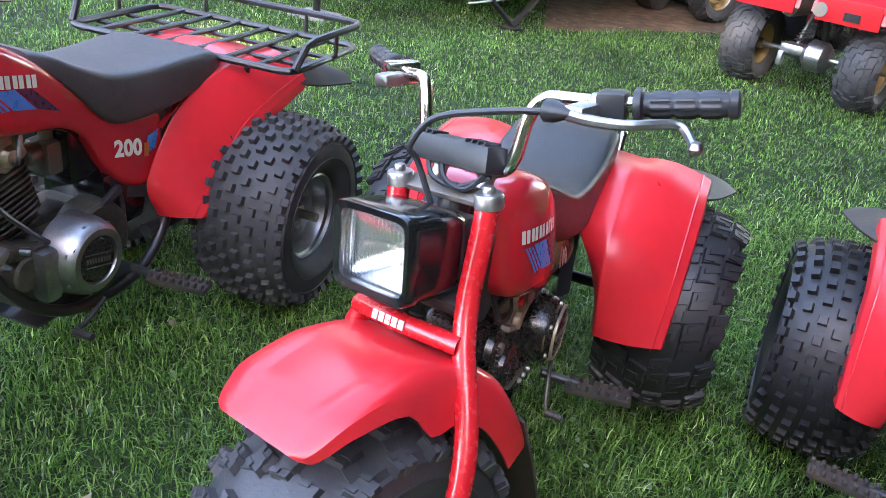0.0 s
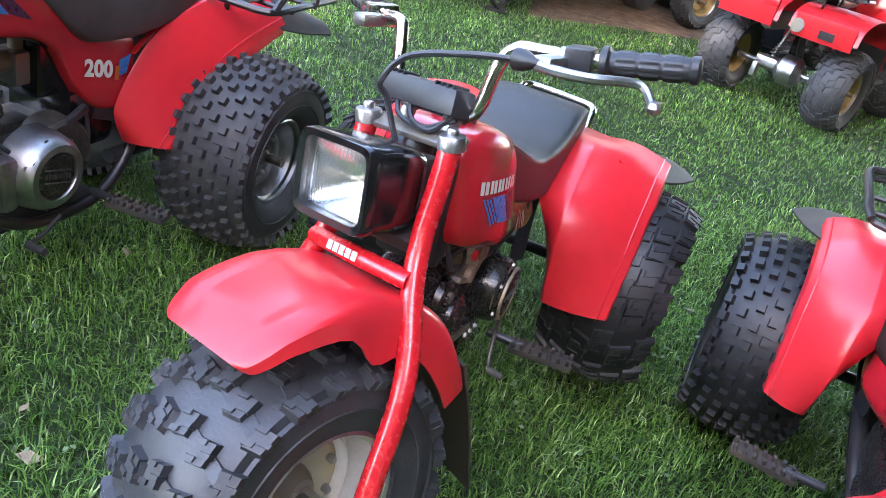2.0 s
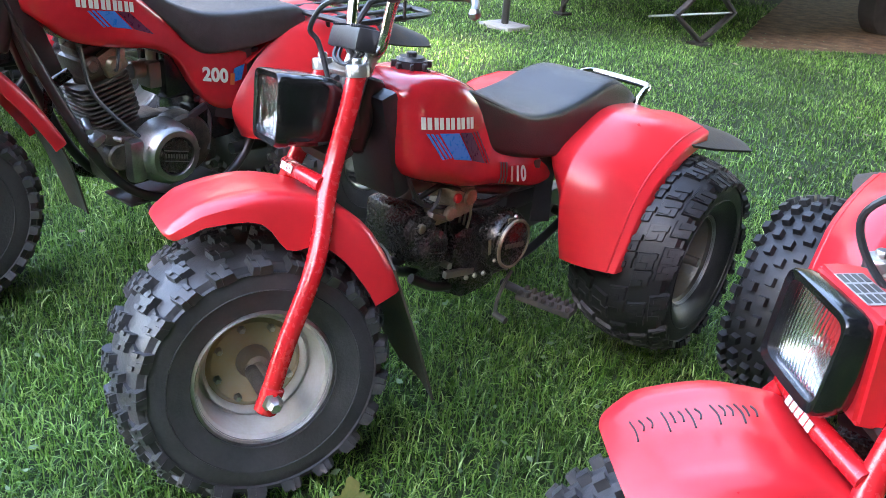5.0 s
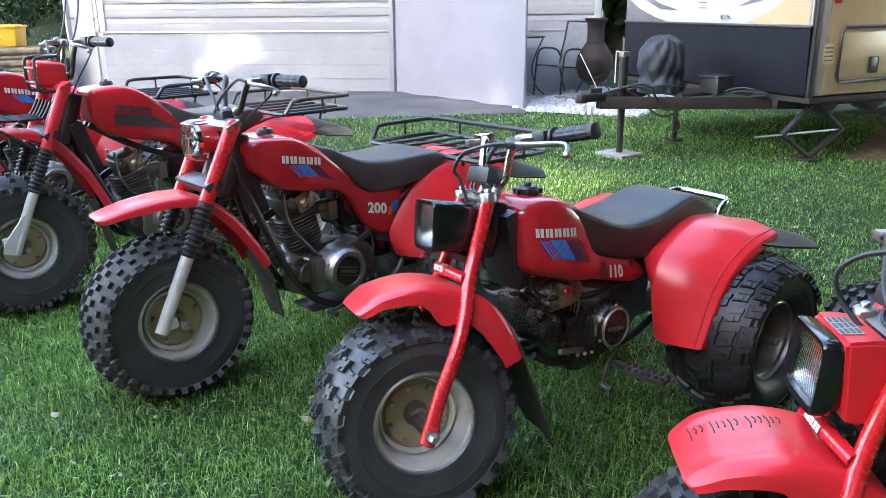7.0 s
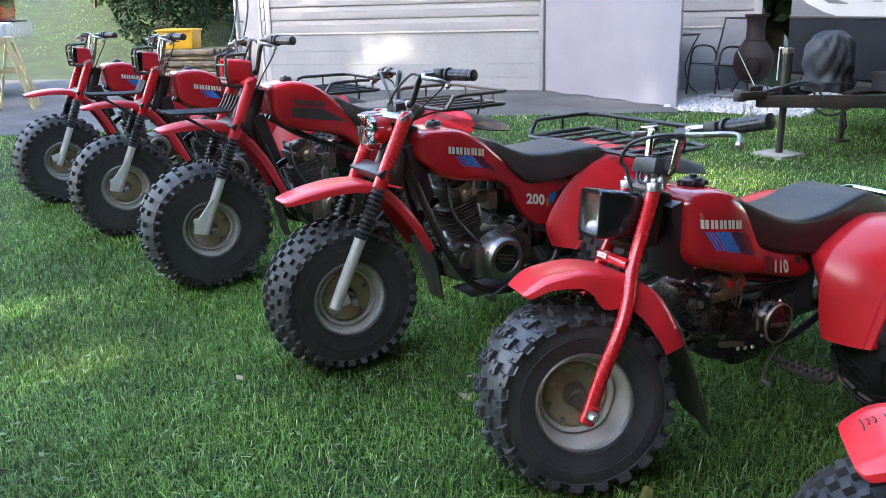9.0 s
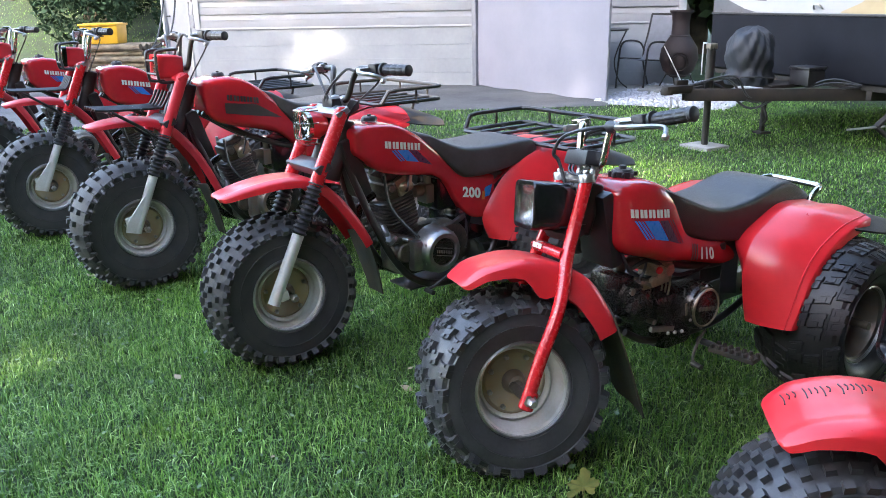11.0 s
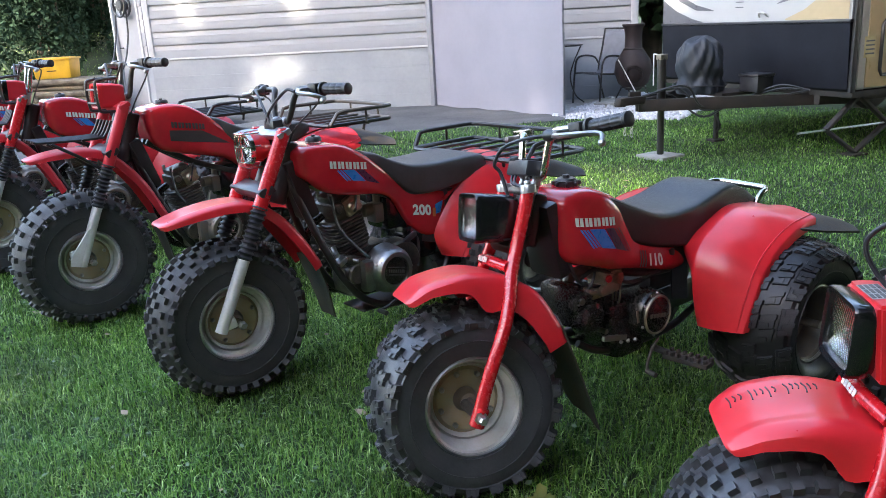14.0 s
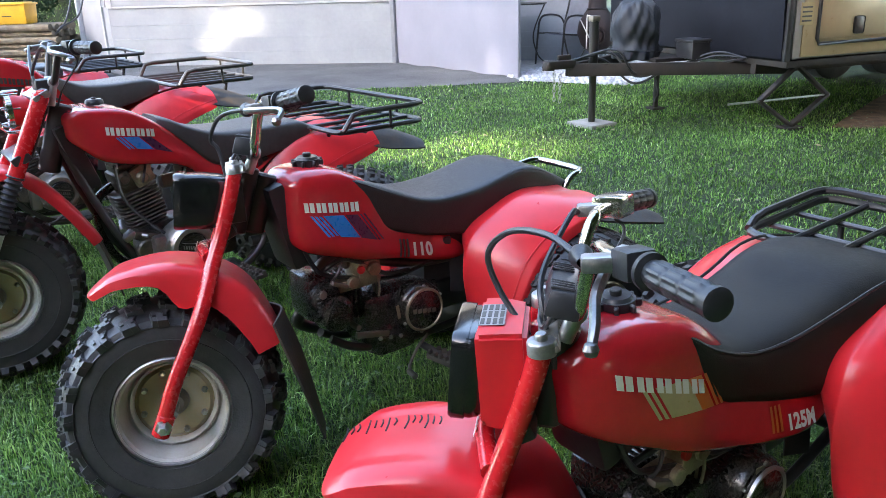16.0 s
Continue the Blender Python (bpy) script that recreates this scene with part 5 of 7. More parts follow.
        headlamp_box(fk, (0, 0.190, lz), 0.14, 0.110, 0.10, red, red if O.get("old") else BLACK_GLOSS, -4)
        fk("lamp_guard", tube([(-0.082, 0.255, lz - 0.07), (-0.082, 0.180, lz - 0.070), (-0.082, 0.162, lz - 0.05), (-0.082, 0.160, lz + 0.05), (-0.082, 0.180, lz + 0.072), (-0.082, 0.26, lz + 0.075), (0.082, 0.26, lz + 0.075), (0.082, 0.180, lz + 0.072), (0.082, 0.160, lz + 0.05), (0.082, 0.162, lz - 0.05), (0.082, 0.180, lz - 0.070), (0.082, 0.255, lz - 0.07)], 0.007, 8, 40), FRAME)
        for v in (-0.03, 0.03):
            fk("lamp_guard_bar", tube([(-0.082, 0.160, lz + v), (0, 0.150, lz + v), (0.082, 0.160, lz + v)], 0.005, 6, 10), FRAME)
        if O.get("front_rack"):
            for x in (-0.11, -0.055, 0.0, 0.055, 0.11):
                fk("front_rack_bar", tube([(x, -0.14, 0.845 + dz), (x, -0.10, 0.838 + dz), (x, 0.12, 0.830 + dz), (x, 0.16, 0.842 + dz), (x, 0.195, 0.90 + dz)], 0.0068, 8, 18), FRAME)
            for y in (-0.085, 0.06):
                fk("front_rack_bar", rod((-0.125, y, 0.828 + dz), (0.125, y, 0.828 + dz), 0.0068), FRAME)
            for g in (-1, 1):
                fk("rack_stay", tube([(g * 0.115, -0.07, 0.828 + dz), (g * 0.13, 0.05, 0.745 + dz), (g * 0.135, 0.15, 0.66 + dz)], 0.0075, 8, 10), FRAME)
    handlebars(fk, dict(cy=hy + 0.030, cz=hz + 0.065, rise=0.148 if lead else 0.112, half=0.385, back=0.085, inn=0.06, chrome=O.get("chrome", False)))
    fk("meter_box", block((0.09, 0.06, 0.05), (0, hy + 0.005, hz + 0.052), 0.012), BLACK)
    # tank, seat, tail
    up = dz + 0.04
    low_tank = ((0.304, 0.778, 0.832, 0.060, 4), (0.312, 0.758, 0.848, 0.092, 7), (0.345, 0.728, 0.862, 0.108, 8), (0.40, 0.682, 0.864, 0.117, 8), (0.49, 0.655, 0.852, 0.121, 8), (0.58, 0.642, 0.806, 0.119, 8), (0.655, 0.628, 0.746, 0.113, 8), (0.72, 0.588, 0.690, 0.109, 9), (0.765, 0.512, 0.640, 0.109, 10), (0.82, 0.442, 0.622, 0.112, 10), (0.89, 0.412, 0.612, 0.116, 10), (0.96, 0.425, 0.605, 0.116, 10))
    tall_tank = ((0.360, 0.770, 0.865, 0.060, 4), (0.369, 0.742, 0.892, 0.094, 7), (0.405, 0.698, 0.904, 0.109, 8), (0.48, 0.670, 0.908, 0.117, 8), (0.56, 0.652, 0.890, 0.119, 8), (0.64, 0.632, 0.842, 0.117, 8), (0.72, 0.608, 0.772, 0.112, 8), (0.79, 0.555, 0.706, 0.109, 9), (0.84, 0.490, 0.655, 0.110, 10), (0.90, 0.425, 0.622, 0.114, 10), (0.97, 0.420, 0.605, 0.116, 10))
    tank = Tank([(y, b + up, t + up, w_, e) for y, b, t, w_, e in (tall_tank if lead else low_tank)])
    tk = kit("fuel_tank", tank.mesh(), RED_PAINT)
    kit("filler_cap", joined(lathe([(0, 0.018), (0.024, 0.018), (0.03, 0.012), (0.032, 0), (0, 0)], 20, "z", (0, 0.47 if lead else 0.43, (0.906 if lead else 0.866) + up)), rod((0, 0.47 if lead else 0.43, (0.916 if lead else 0.876) + up), (0, 0.47 if lead else 0.43, (0.93 if lead else 0.89) + up), 0.008)), BLACK, "", tk)
    for bar in badge(tank, 0.455 if lead else 0.415, (0.826 if lead else 0.802) + up, 0.168, 0.027, -0.17):
        kit("badge_bar", bar, WHITE if not O.get("old") else GREY, "", tk)
    tank.off = (0.045, 0.022) if lead else (0, 0)
    if O["stripe"] == "blue":
        for i in range(2):
            kit("stripe", tank.decal([(0.445 + 0.012 * i, 0.762 + up), (0.452 + 0.012 * i, 0.762 + up), (0.492 + 0.012 * i, 0.716 + up), (0.485 + 0.012 * i, 0.716 + up)], 4), BLUE, "", tk)
        kit("stripe", tank.decal([(0.470, 0.761 + up), (0.522, 0.755 + up), (0.572, 0.702 + up), (0.512, 0.714 + up)]), BLUE, "", tk)
        kit("stripe", tank.decal([(0.527, 0.754 + up), (0.565, 0.748 + up), (0.640, 0.680 + up), (0.577, 0.701 + up)]), NAVY, "", tk)
    else:
        kit("stripe", tank.decal([(0.400, 0.765 + up), (0.56, 0.745 + up), (0.70, 0.665 + up), (0.400, 0.715 + up)]), GREY, "", tk)
    tank.off = (0, 0)
    if O.get("number"):
        kit("size_number", tank.letters(O["number"], 0.794, 0.526 + up, 0.056, -0.20, stretch=1.05), WHITE, "white number decal", tk)
        kit("number_stripe", tank.decal([(0.908, 0.547 + up), (0.950, 0.557 + up), (0.935, 0.509 + up), (0.898, 0.504 + up)], 4, 0.003), BLUE, "", tk)
        kit("number_stripe", tank.decal([(0.893, 0.534 + up), (0.910, 0.532 + up), (0.906, 0.496 + up), (0.890, 0.499 + up)], 3, 0.0042), ORANGE, "", tk)
    seat_st = cr([(y, b + up, t + up, w_, e) for y, b, t, w_, e in ((y_ + 0.06 * max(0.0, 1 - (y_ - 0.61) / 0.5) * lead, b_ + 0.02 * lead, t_ + 0.02 * lead, w2, e2) for y_, b_, t_, w2, e2 in ((0.610, 0.775, 0.806, 0.070, 4), (0.65, 0.735, 0.795, 0.104, 6), (0.70, 0.690, 0.768, 0.122, 8), (0.78, 0.615, 0.738, 0.132, 9), (0.85, 0.600, 0.728, 0.138, 9), (0.95, 0.604, 0.726, 0.145, 9), (1.06, 0.622, 0.730, 0.150, 9), (1.14, 0.645, 0.728, 0.150, 8), (1.185, 0.662, 0.712, 0.140, 5)))], 44)
    seat = kit("seat", skin([oval(0, (b + t) / 2, w_, (t - b) / 2, y, 36, e) for y, b, t, w_, e in seat_st]), VINYL_PALE, "faded black vinyl seat")
    for g in (-1, 1):
        kit("seat_piping", tube([(g * s[3] * 0.94, s[0], s[2] - 0.018) for s in seat_st[4:-2:2]], 0.003, 6), VINYL, "", seat)
        rear_fender(kit, g, dict(x0=0.11, hub_y=1.235, inner=[(0.125, 0.920, 0.325 + up), (0.120, 0.895, 0.385 + up), (0.120, 0.893, 0.435 + up), (0.125, 0.945, 0.520 + up), (0.13, 1.015, 0.595 + up), (0.15, 1.10, 0.652 + up), (0.17, 1.24, 0.688 + up), (0.18, 1.40, 0.690 + up)], outer=[(0.235, 0.962, 0.328 + up), (0.238, 0.985, 0.352 + up), (0.241, 1.035, 0.392 + up), (0.246, 1.095, 0.452 + up), (0.252, 1.150, 0.505 + up), (0.258, 1.205, 0.540 + up), (0.268, 1.30, 0.580 + up), (0.278, 1.42, 0.618 + up)]), red)
        rear_flap(kit, g, [[(0.15, 1.385, 0.682 + up), (0.22, 1.385, 0.664 + up), (0.275, 1.39, 0.608 + up)], [(0.16, 1.47, 0.672 + up), (0.25, 1.47, 0.648 + up), (0.310, 1.46, 0.594 + up)], [(0.20, 1.56, 0.640 + up), (0.28, 1.56, 0.622 + up), (0.33, 1.54, 0.585 + up)], [(0.27, 1.61, 0.614 + up), (0.31, 1.615, 0.602 + up), (0.345, 1.60, 0.580 + up)]])
        kit("side_cover", shell(smooth_grid([[(g * 0.10, 0.84, 0.40), (g * 0.10, 0.86, 0.5), (g * 0.105, 0.88, 0.6)], [(g * 0.13, 0.98, 0.36), (g * 0.12, 0.98, 0.48), (g * 0.115, 0.98, 0.66)]], 6, 6), 0.004), BLACK)
    kit("fender_bridge", shell(smooth_grid([[(x, y, z + dz + 0.015 * (1 - (x / 0.13) ** 2)) for x in (-0.13, -0.06, 0, 0.06, 0.13)] for y, z in ((0.95, 0.60), (1.1, 0.69), (1.27, 0.735), (1.44, 0.70))], 12, 10), 0.004), red)
    if O.get("rack"):
        rack(kit, *((0.365, 1.18, 1.58, 0.700, 6, 0.07) if O.get('bright') else (0.27, 1.22, 1.64, 0.755 + dz, 4, 0.07)))
    # frame and engine
    for g in (-1, 1):
        kit("frame_tube", tube([(g * 0.02, 0.285, 0.78), (g * 0.045, 0.325, 0.64), (g * 0.065, 0.385, 0.48), (g * 0.08, 0.455, 0.33), (g * 0.09, 0.54, 0.225), (g * 0.11, 0.66, 0.178), (g * 0.12, 0.86, 0.20), (g * 0.115, 0.98, 0.34), (g * 0.105, 1.0, 0.6)], 0.015, 10, 34), FRAME)
        kit("frame_tube", tube([(g * 0.03, 0.36, 0.80), (g * 0.06, 0.60, 0.66), (g * 0.09, 0.9, 0.58), (g * 0.10, 1.3, 0.66)], 0.014, 10, 24), FRAME)
        kit("swing_arm", tube([(g * 0.10, 0.90, 0.28), (g * 0.12, 1.235, 0.275)], 0.02, 10), FRAME)
        peg(kit, g, 0.20, 0.80, 0.225, 0.16, 0.05)
    kit("steering_head", rod((0, 0.325, 0.92 + dz), (0, 0.245, 0.70 + dz), 0.036, 16), FRAME)
    kit("front_cover", block((0.11, 0.06, 0.24), (0, 0.335, 0.70), 0.015, (18, 0, 0)), BLACK)
    kit("battery_box", block((0.17, 0.26, 0.24), (0, 0.92, 0.47), 0.02), BLACK)
    kit("air_box", block((0.15, 0.22, 0.17), (0, 0.80, 0.555), 0.02), BLACK_GLOSS)
    kit("chain_guard", block((0.20, 0.16, 0.16), (0, 0.845, 0.40), 0.03), BLACK_GLOSS)
    kit("skid_plate", block((0.15, 0.36, 0.008), (0, 0.72, 0.166), 0.003), FRAME)
    eng = kit("engine_case", joined(block((0.20, 0.33, 0.16), (0, 0.69, 0.325), 0.04), block((0.18, 0.16, 0.12), (0, 0.58, 0.29), 0.03), block((0.12, 0.20, 0.07), (0, 0.60, 0.395), 0.02)), ENGINE_GREY)
    tilt = pose(0, 0.525, 0.485, 14, 0, 0)
    cyl = kit("cylinder", lathe([(0, 0.09), (0.055, 0.09), (0.055, -0.09), (0, -0.09)], 20, "z"), ENGINE_GREY)
    cyl.data.transform(tilt)
    for i in range(11):
        half = 0.078 - (0.008 if i in (0, 1) else 0)
        ring = [(math.copysign(abs(math.cos(t)) ** 0.45, math.cos(t)), math.copysign(abs(math.sin(t)) ** 0.45, math.sin(t))) for t in np.linspace(0, 2 * math.pi, 24, endpoint=False)]
        z = 0.155 * ((i + 0.5) / 11 - 0.5)
        fin = kit("fin", skin([[Vector((half * k * c, (half + 0.004) * k * q, z + h)) for c, q in ring] for k, h in ((0.97, -0.0036), (1.0, -0.0016), (1.0, 0.0016), (0.97, 0.0036))]), ENGINE_GREY, "", cyl)
        fin.data.transform(tilt)
    hd = kit("cylinder_head", joined(block((0.135, 0.125, 0.065), (0, 0, 0), 0.018), block((0.10, 0.10, 0.03), (0, 0.0, 0.042), 0.012), lathe([(0, 0.018), (0.014, 0.018), (0.018, 0.012), (0.026, 0.010), (0.030, 0), (0, 0)], 18, "x", (0.068, -0.036, 0.012))), ENGINE_GREY, "", eng)
    hd.data.transform(pose(0, 0.503, 0.602, 14, 0, 0))
    bz = kit("valve_cover", joined(block((0.03, 0.075, 0.075), (0.062, 0.03, 0.0), 0.012, (12, 0, 0)), lathe([(0, 0.012), (0.016, 0.012), (0.022, 0.006), (0.026, 0), (0, 0)], 16, "x", (0.076, 0.026, -0.008)), block((0.012, 0.024, 0.05), (0.078, 0.052, 0.01), 0.004, (-20, 0, 0))), COPPER, "bronze coloured valve cover", eng)
    bz.data.transform(pose(0, 0.503, 0.602, 14, 0, 0))
    for a in (-1, 1):
        for b in (-1, 1):
            kit("head_bolt", rod((0.045 * a, 0.503 + 0.05 * b, 0.64), (0.045 * a, 0.500 + 0.05 * b, 0.665), 0.008, 8), STEEL, "", eng)
    kit("chain_tensioner", joined(rod((0.05, 0.44, 0.452), (0.10, 0.425, 0.430), 0.011), block((0.05, 0.045, 0.022), (0.09, 0.445, 0.405), 0.006, (30, 0, 0)), rod((0.10, 0.47, 0.41), (0.13, 0.50, 0.40), 0.007)), ALLOY, "", eng)
    kit("shift_shaft_boss", joined(rod((0.08, 0.50, 0.345), (0.125, 0.50, 0.345), 0.042, 18), block((0.10, 0.10, 0.035), (0.07, 0.505, 0.392), 0.012, (-18, 0, 0))), ENGINE_GREY, "", eng)
    cy_, cz_ = 0.640, 0.335
    bright = ALLOY if O.get("bright") else ALLOY_DULL
    cov = kit("engine_cover", joined(lathe([(0.056, 0.020), (0.060, 0.030), (0.076, 0.030), (0.082, 0.024), (0.090, 0.010), (0.096, -0.02), (0.100, -0.06), (0, -0.06)], 44, "x", (0.155, cy_, cz_)), block((0.05, 0.05, 0.13), (0.13, cy_ - 0.105, cz_ - 0.004), 0.018)), bright, "polished alloy cover", eng)
    kit("cover_disc", lathe([(0, 0.028), (0.050, 0.028), (0.055, 0.024), (0.056, 0.018), (0, 0.018)], 40, "x", (0.155, cy_, cz_)), ENGINE_BLACK, "black disc with pale bars", cov)
    kit("cover_lines", joined(*[block((0.002, 0.084, 0.003), (0.1835, cy_, cz_ + 0.016 * k), 0.0, (-14, 0, 0)) for k in (-1, 1)]), bright, "", cov)
    kit("cover_badge", joined(*[block((0.002, 0.0045, 0.013), (0.1838, cy_ - 0.036 + 0.0088 * i, cz_ + 0.009 - 0.0022 * i), 0.0) for i in range(9)]), bright, "", cov)
    kit("magneto_case", lathe([(0, 0.0), (0.085, 0.0), (0.094, -0.010), (0.098, -0.07), (0, -0.07)], 36, "x", (0.130, cy_ + 0.075, cz_ + 0.005)), ENGINE_GREY, "", eng)
    kit("cover_label", block((0.002, 0.034, 0.012), (0.178, cy_ - 0.052, cz_ + 0.054), 0.0, (38, 0, 0)), ENGINE_BLACK, "", cov)
    for i in range(7):
        t = 2 * math.pi * i / 7
        kit("cover_screw", lathe([(0, 0.004), (0.005, 0.004), (0.005, 0), (0, 0)], 8, "x", (0.165, cy_ + 0.088 * math.cos(t), cz_ + 0.088 * math.sin(t))), STEEL, "", cov)
    kit("pull_starter_cover", block((0.018, 0.12, 0.022), (0.12, 0.74, 0.425), 0.006, (24, 0, 0)), BLACK, "", eng)
    kit("carburettor", joined(block((0.07, 0.07, 0.08), (0.02, 0.685, 0.545), 0.012), rod((0.02, 0.61, 0.56), (0.02, 0.78, 0.56), 0.026), rod((0.02, 0.685, 0.57), (0.02, 0.685, 0.62), 0.018)), ALLOY_DULL, "", eng)
    kit("exhaust_pipe", tube([(-0.02, 0.46, 0.575), (-0.05, 0.40, 0.52), (-0.08, 0.40, 0.40), (-0.10, 0.46, 0.26), (-0.10, 0.62, 0.20)], 0.017, 10, 24), ENGINE_BLACK, "", eng)
    kit("gear_lever", joined(tube([(0.19, 0.64, 0.235), (0.195, 0.58, 0.21), (0.20, 0.53, 0.205)], 0.006, 8, 10), rod((0.198, 0.53, 0.205), (0.25, 0.53, 0.205), 0.010)), FRAME)
    kit("hose", tube([(0.07, 0.44, 0.66), (0.09, 0.45, 0.54), (0.11, 0.52, 0.44), (0.12, 0.58, 0.38)], 0.006, 6, 18), BLACK, "", eng)
    kit("hose", tube([(0.06, 0.76, 0.56), (0.085, 0.80, 0.47), (0.10, 0.82, 0.40), (0.13, 0.79, 0.31)], 0.007, 6, 18), BLACK, "", eng)
    kit("spark_plug_lead", tube([(0.075, 0.53, 0.585), (0.11, 0.52, 0.60), (0.08, 0.55, 0.66), (0.03, 0.58, 0.68)], 0.0045, 6, 16), BLACK, "", eng)
    return root

# ---- the machines in their row ----
# rear_rim is dull alloy here, a darker colour standing for the shade on it
small_trike("three_wheeler", "glossy red three wheeler with black headlamp and bent-tube fork", pose(0.017, 1.040, 0, 0, 0, -20), -24, dict(fender_x=0.365, rear_x=0.345, fender_y=0.785, low=0.025, lever=0.042, loop=0.035, right_lever=False, inn=0.085, bar_yaw=-3, reach=0.04, back=0.135, droop=-0.012, front_tread="chevron", rear_tread="bar", lamp="black", stripe="blue", number="110", rear_rim=ALLOY_DULL))
small_trike("three_wheeler", "red three wheeler with black rear rack and script on its fender", pose(1.02, 0.734, -0.095, 3.2, 0, -21.5), -44, dict(rake=4.6, bar_roll=-6, lever_path=[(0.165, 0.345, 0.940), (0.20, 0.335, 0.930), (0.243, 0.325, 0.918), (0.285, 0.322, 0.895), (0.305, 0.316, 0.872)], rise=0.115, droop=0.007, badge=(0.300, 0.738, 0.195, 0.026, -0.38), front_tread="block", rear_tread="block", lamp="red", stripe="orange", number="125M", rack=True, script=True, rear_rim=RIM, fender_x=0.305, fender_y=0.805, rear_y=1.12, number_at=(0.735, 0.462, 0.042)))
tall_trike("three_wheeler", "tall red three wheeler with chrome lamp guard and black rear rack", pose(-1.06, 1.150, 0, 0, 0, -18), -6, dict(lamp="round", stripe="blue", number="200", rack=True, bright=True, tread="square"))
tall_trike("three_wheeler", "older red three wheeler with grey tank stripe and front rack", pose(-2.265, 1.408, 0, 0, 0, -18), -4, dict(lead=True, lamp="square", stripe="grey", rack=True, front_rack=True, old=True, red=RED_OLD, lift=0.06, R=0.315, fw=0.265, caliper=True))
tall_trike("three_wheeler", "red three wheeler with blue tank stripe and front rack", pose(-3.50, 1.69, 0, 0, 0, -20), -4, dict(lead=True, lamp="square", stripe="blue", rack=True, front_rack=True, red=RED_OLD, lift=0.06, R=0.315, fw=0.265, caliper=True, chrome=True))
tall_trike("three_wheeler", "red three wheeler with black lamp at the end of the row", pose(-4.68, 1.90, 0, 0, 0, -14), -2, dict(lead=True, lamp="square", stripe="blue", rack=False, red=RED_OLD, chrome=True, R=0.322, fw=0.25, lift=0.06))

# ---- leaves and trees ----
LEAF = mat("leaf_green", (0.035, 0.075, 0.018), 0.6, var=0.5, scale=1.5, var2=(0.07, 0.13, 0.03))
LEAF_DARK = mat("dark_hedge_leaf", (0.014, 0.033, 0.020), 0.8, var=0.5, scale=1.5, var2=(0.026, 0.055, 0.030), spec=0.1)
BARK = mat("tree_bark", (0.06, 0.045, 0.032), 0.9, var=0.4, scale=6, bump=0.6, bscale=18)


def leaf_cloud(rng, centres, radii, count, size, hollow=0.35):
    """Many single bent leaves spread through rounded clumps: vertices and quads."""
    c = np.array(centres, float)
    r = np.array(radii, float)
    pick = rng.choice(len(c), count, p=(r ** 2) / (r ** 2).sum())
    d = rng.normal(size=(count, 3))
    d /= np.linalg.norm(d, axis=1)[:, None]
    rad = r[pick] * (hollow + (1 - hollow) * rng.random(count) ** 0.5)
    p = c[pick] + d * rad[:, None] * np.array((1, 1, 0.85))
    a = rng.normal(size=(count, 3))
    a /= np.linalg.norm(a, axis=1)[:, None]
    b = np.cross(a, rng.normal(size=(count, 3)))
    b /= np.linalg.norm(b, axis=1)[:, None]
    s = size * (0.6 + 0.8 * rng.random(count))[:, None]
    n = np.cross(a, b)
    v = np.stack([p - a * s, p + b * s * 0.45 + n * s * 0.12, p + a * s, p - b * s * 0.45 + n * s * 0.12], 1).reshape(-1, 3)
    return v, np.arange(count * 4).reshape(-1, 4)


# breaks in the canopy, each on the sun's way to a lit patch: a point on that way and the break's radius
BREAKS = [((-7.72, 8.90, 0.72), 0.12), ((-7.90, 8.83, 0.60), 0.08), ((-7.98, 8.80, 0.42), 0.12), ((-7.62, 8.94, 0.50), 0.07), ((-8.28, 8.67, 0.36), 0.09), ((-8.16, 8.72, 0.62), 0.05), ((-8.72, 8.49, 0.69), 0.03), ((-7.45, 9.02, 0.63), 0.03), ((-9.06, 8.35, 2.32), 0.12), ((-9.22, 8.28, 1.90), 0.13), ((-9.11, 8.32, 1.47), 0.12), ((-6.57, 9.39, 1.36), 0.03), ((-7.54, 8.98, 1.5), 0.03), ((-3.05, 10.87, 1.2), 0.05), ((-1.70, 4.74, 0.03), 0.40), ((-1.35, 4.70, 0.03), 0.40), ((-1.0, 4.66, 0.03), 0.32), ((-2.04, 0.48, 0.03), 0.18), ((-1.75, 0.59, 0.03), 0.10), ((-2.6, 0.5, 0.03), 0.24), ((-8.3, 2.95, 0.03), 0.3), ((-18.0, 7.2, 0.0), 0.35)]


def open_breaks(v, f, at):
    """Leave out the leaves that fill the breaks."""
    p = v.reshape(-1, 4, 3).mean(1) + np.array(at, float)
    d = np.array(SUN_DIR, float)
    keep = np.ones(len(p), bool)
    for w, r in BREAKS:
        q = p - np.array(w)
        q -= np.outer(q @ d, d)
        keep &= np.linalg.norm(q, axis=1) > r + 0.06
    v = v.reshape(-1, 4, 3)[keep].reshape(-1, 3)
    return v, np.arange(len(v)).reshape(-1, 4)


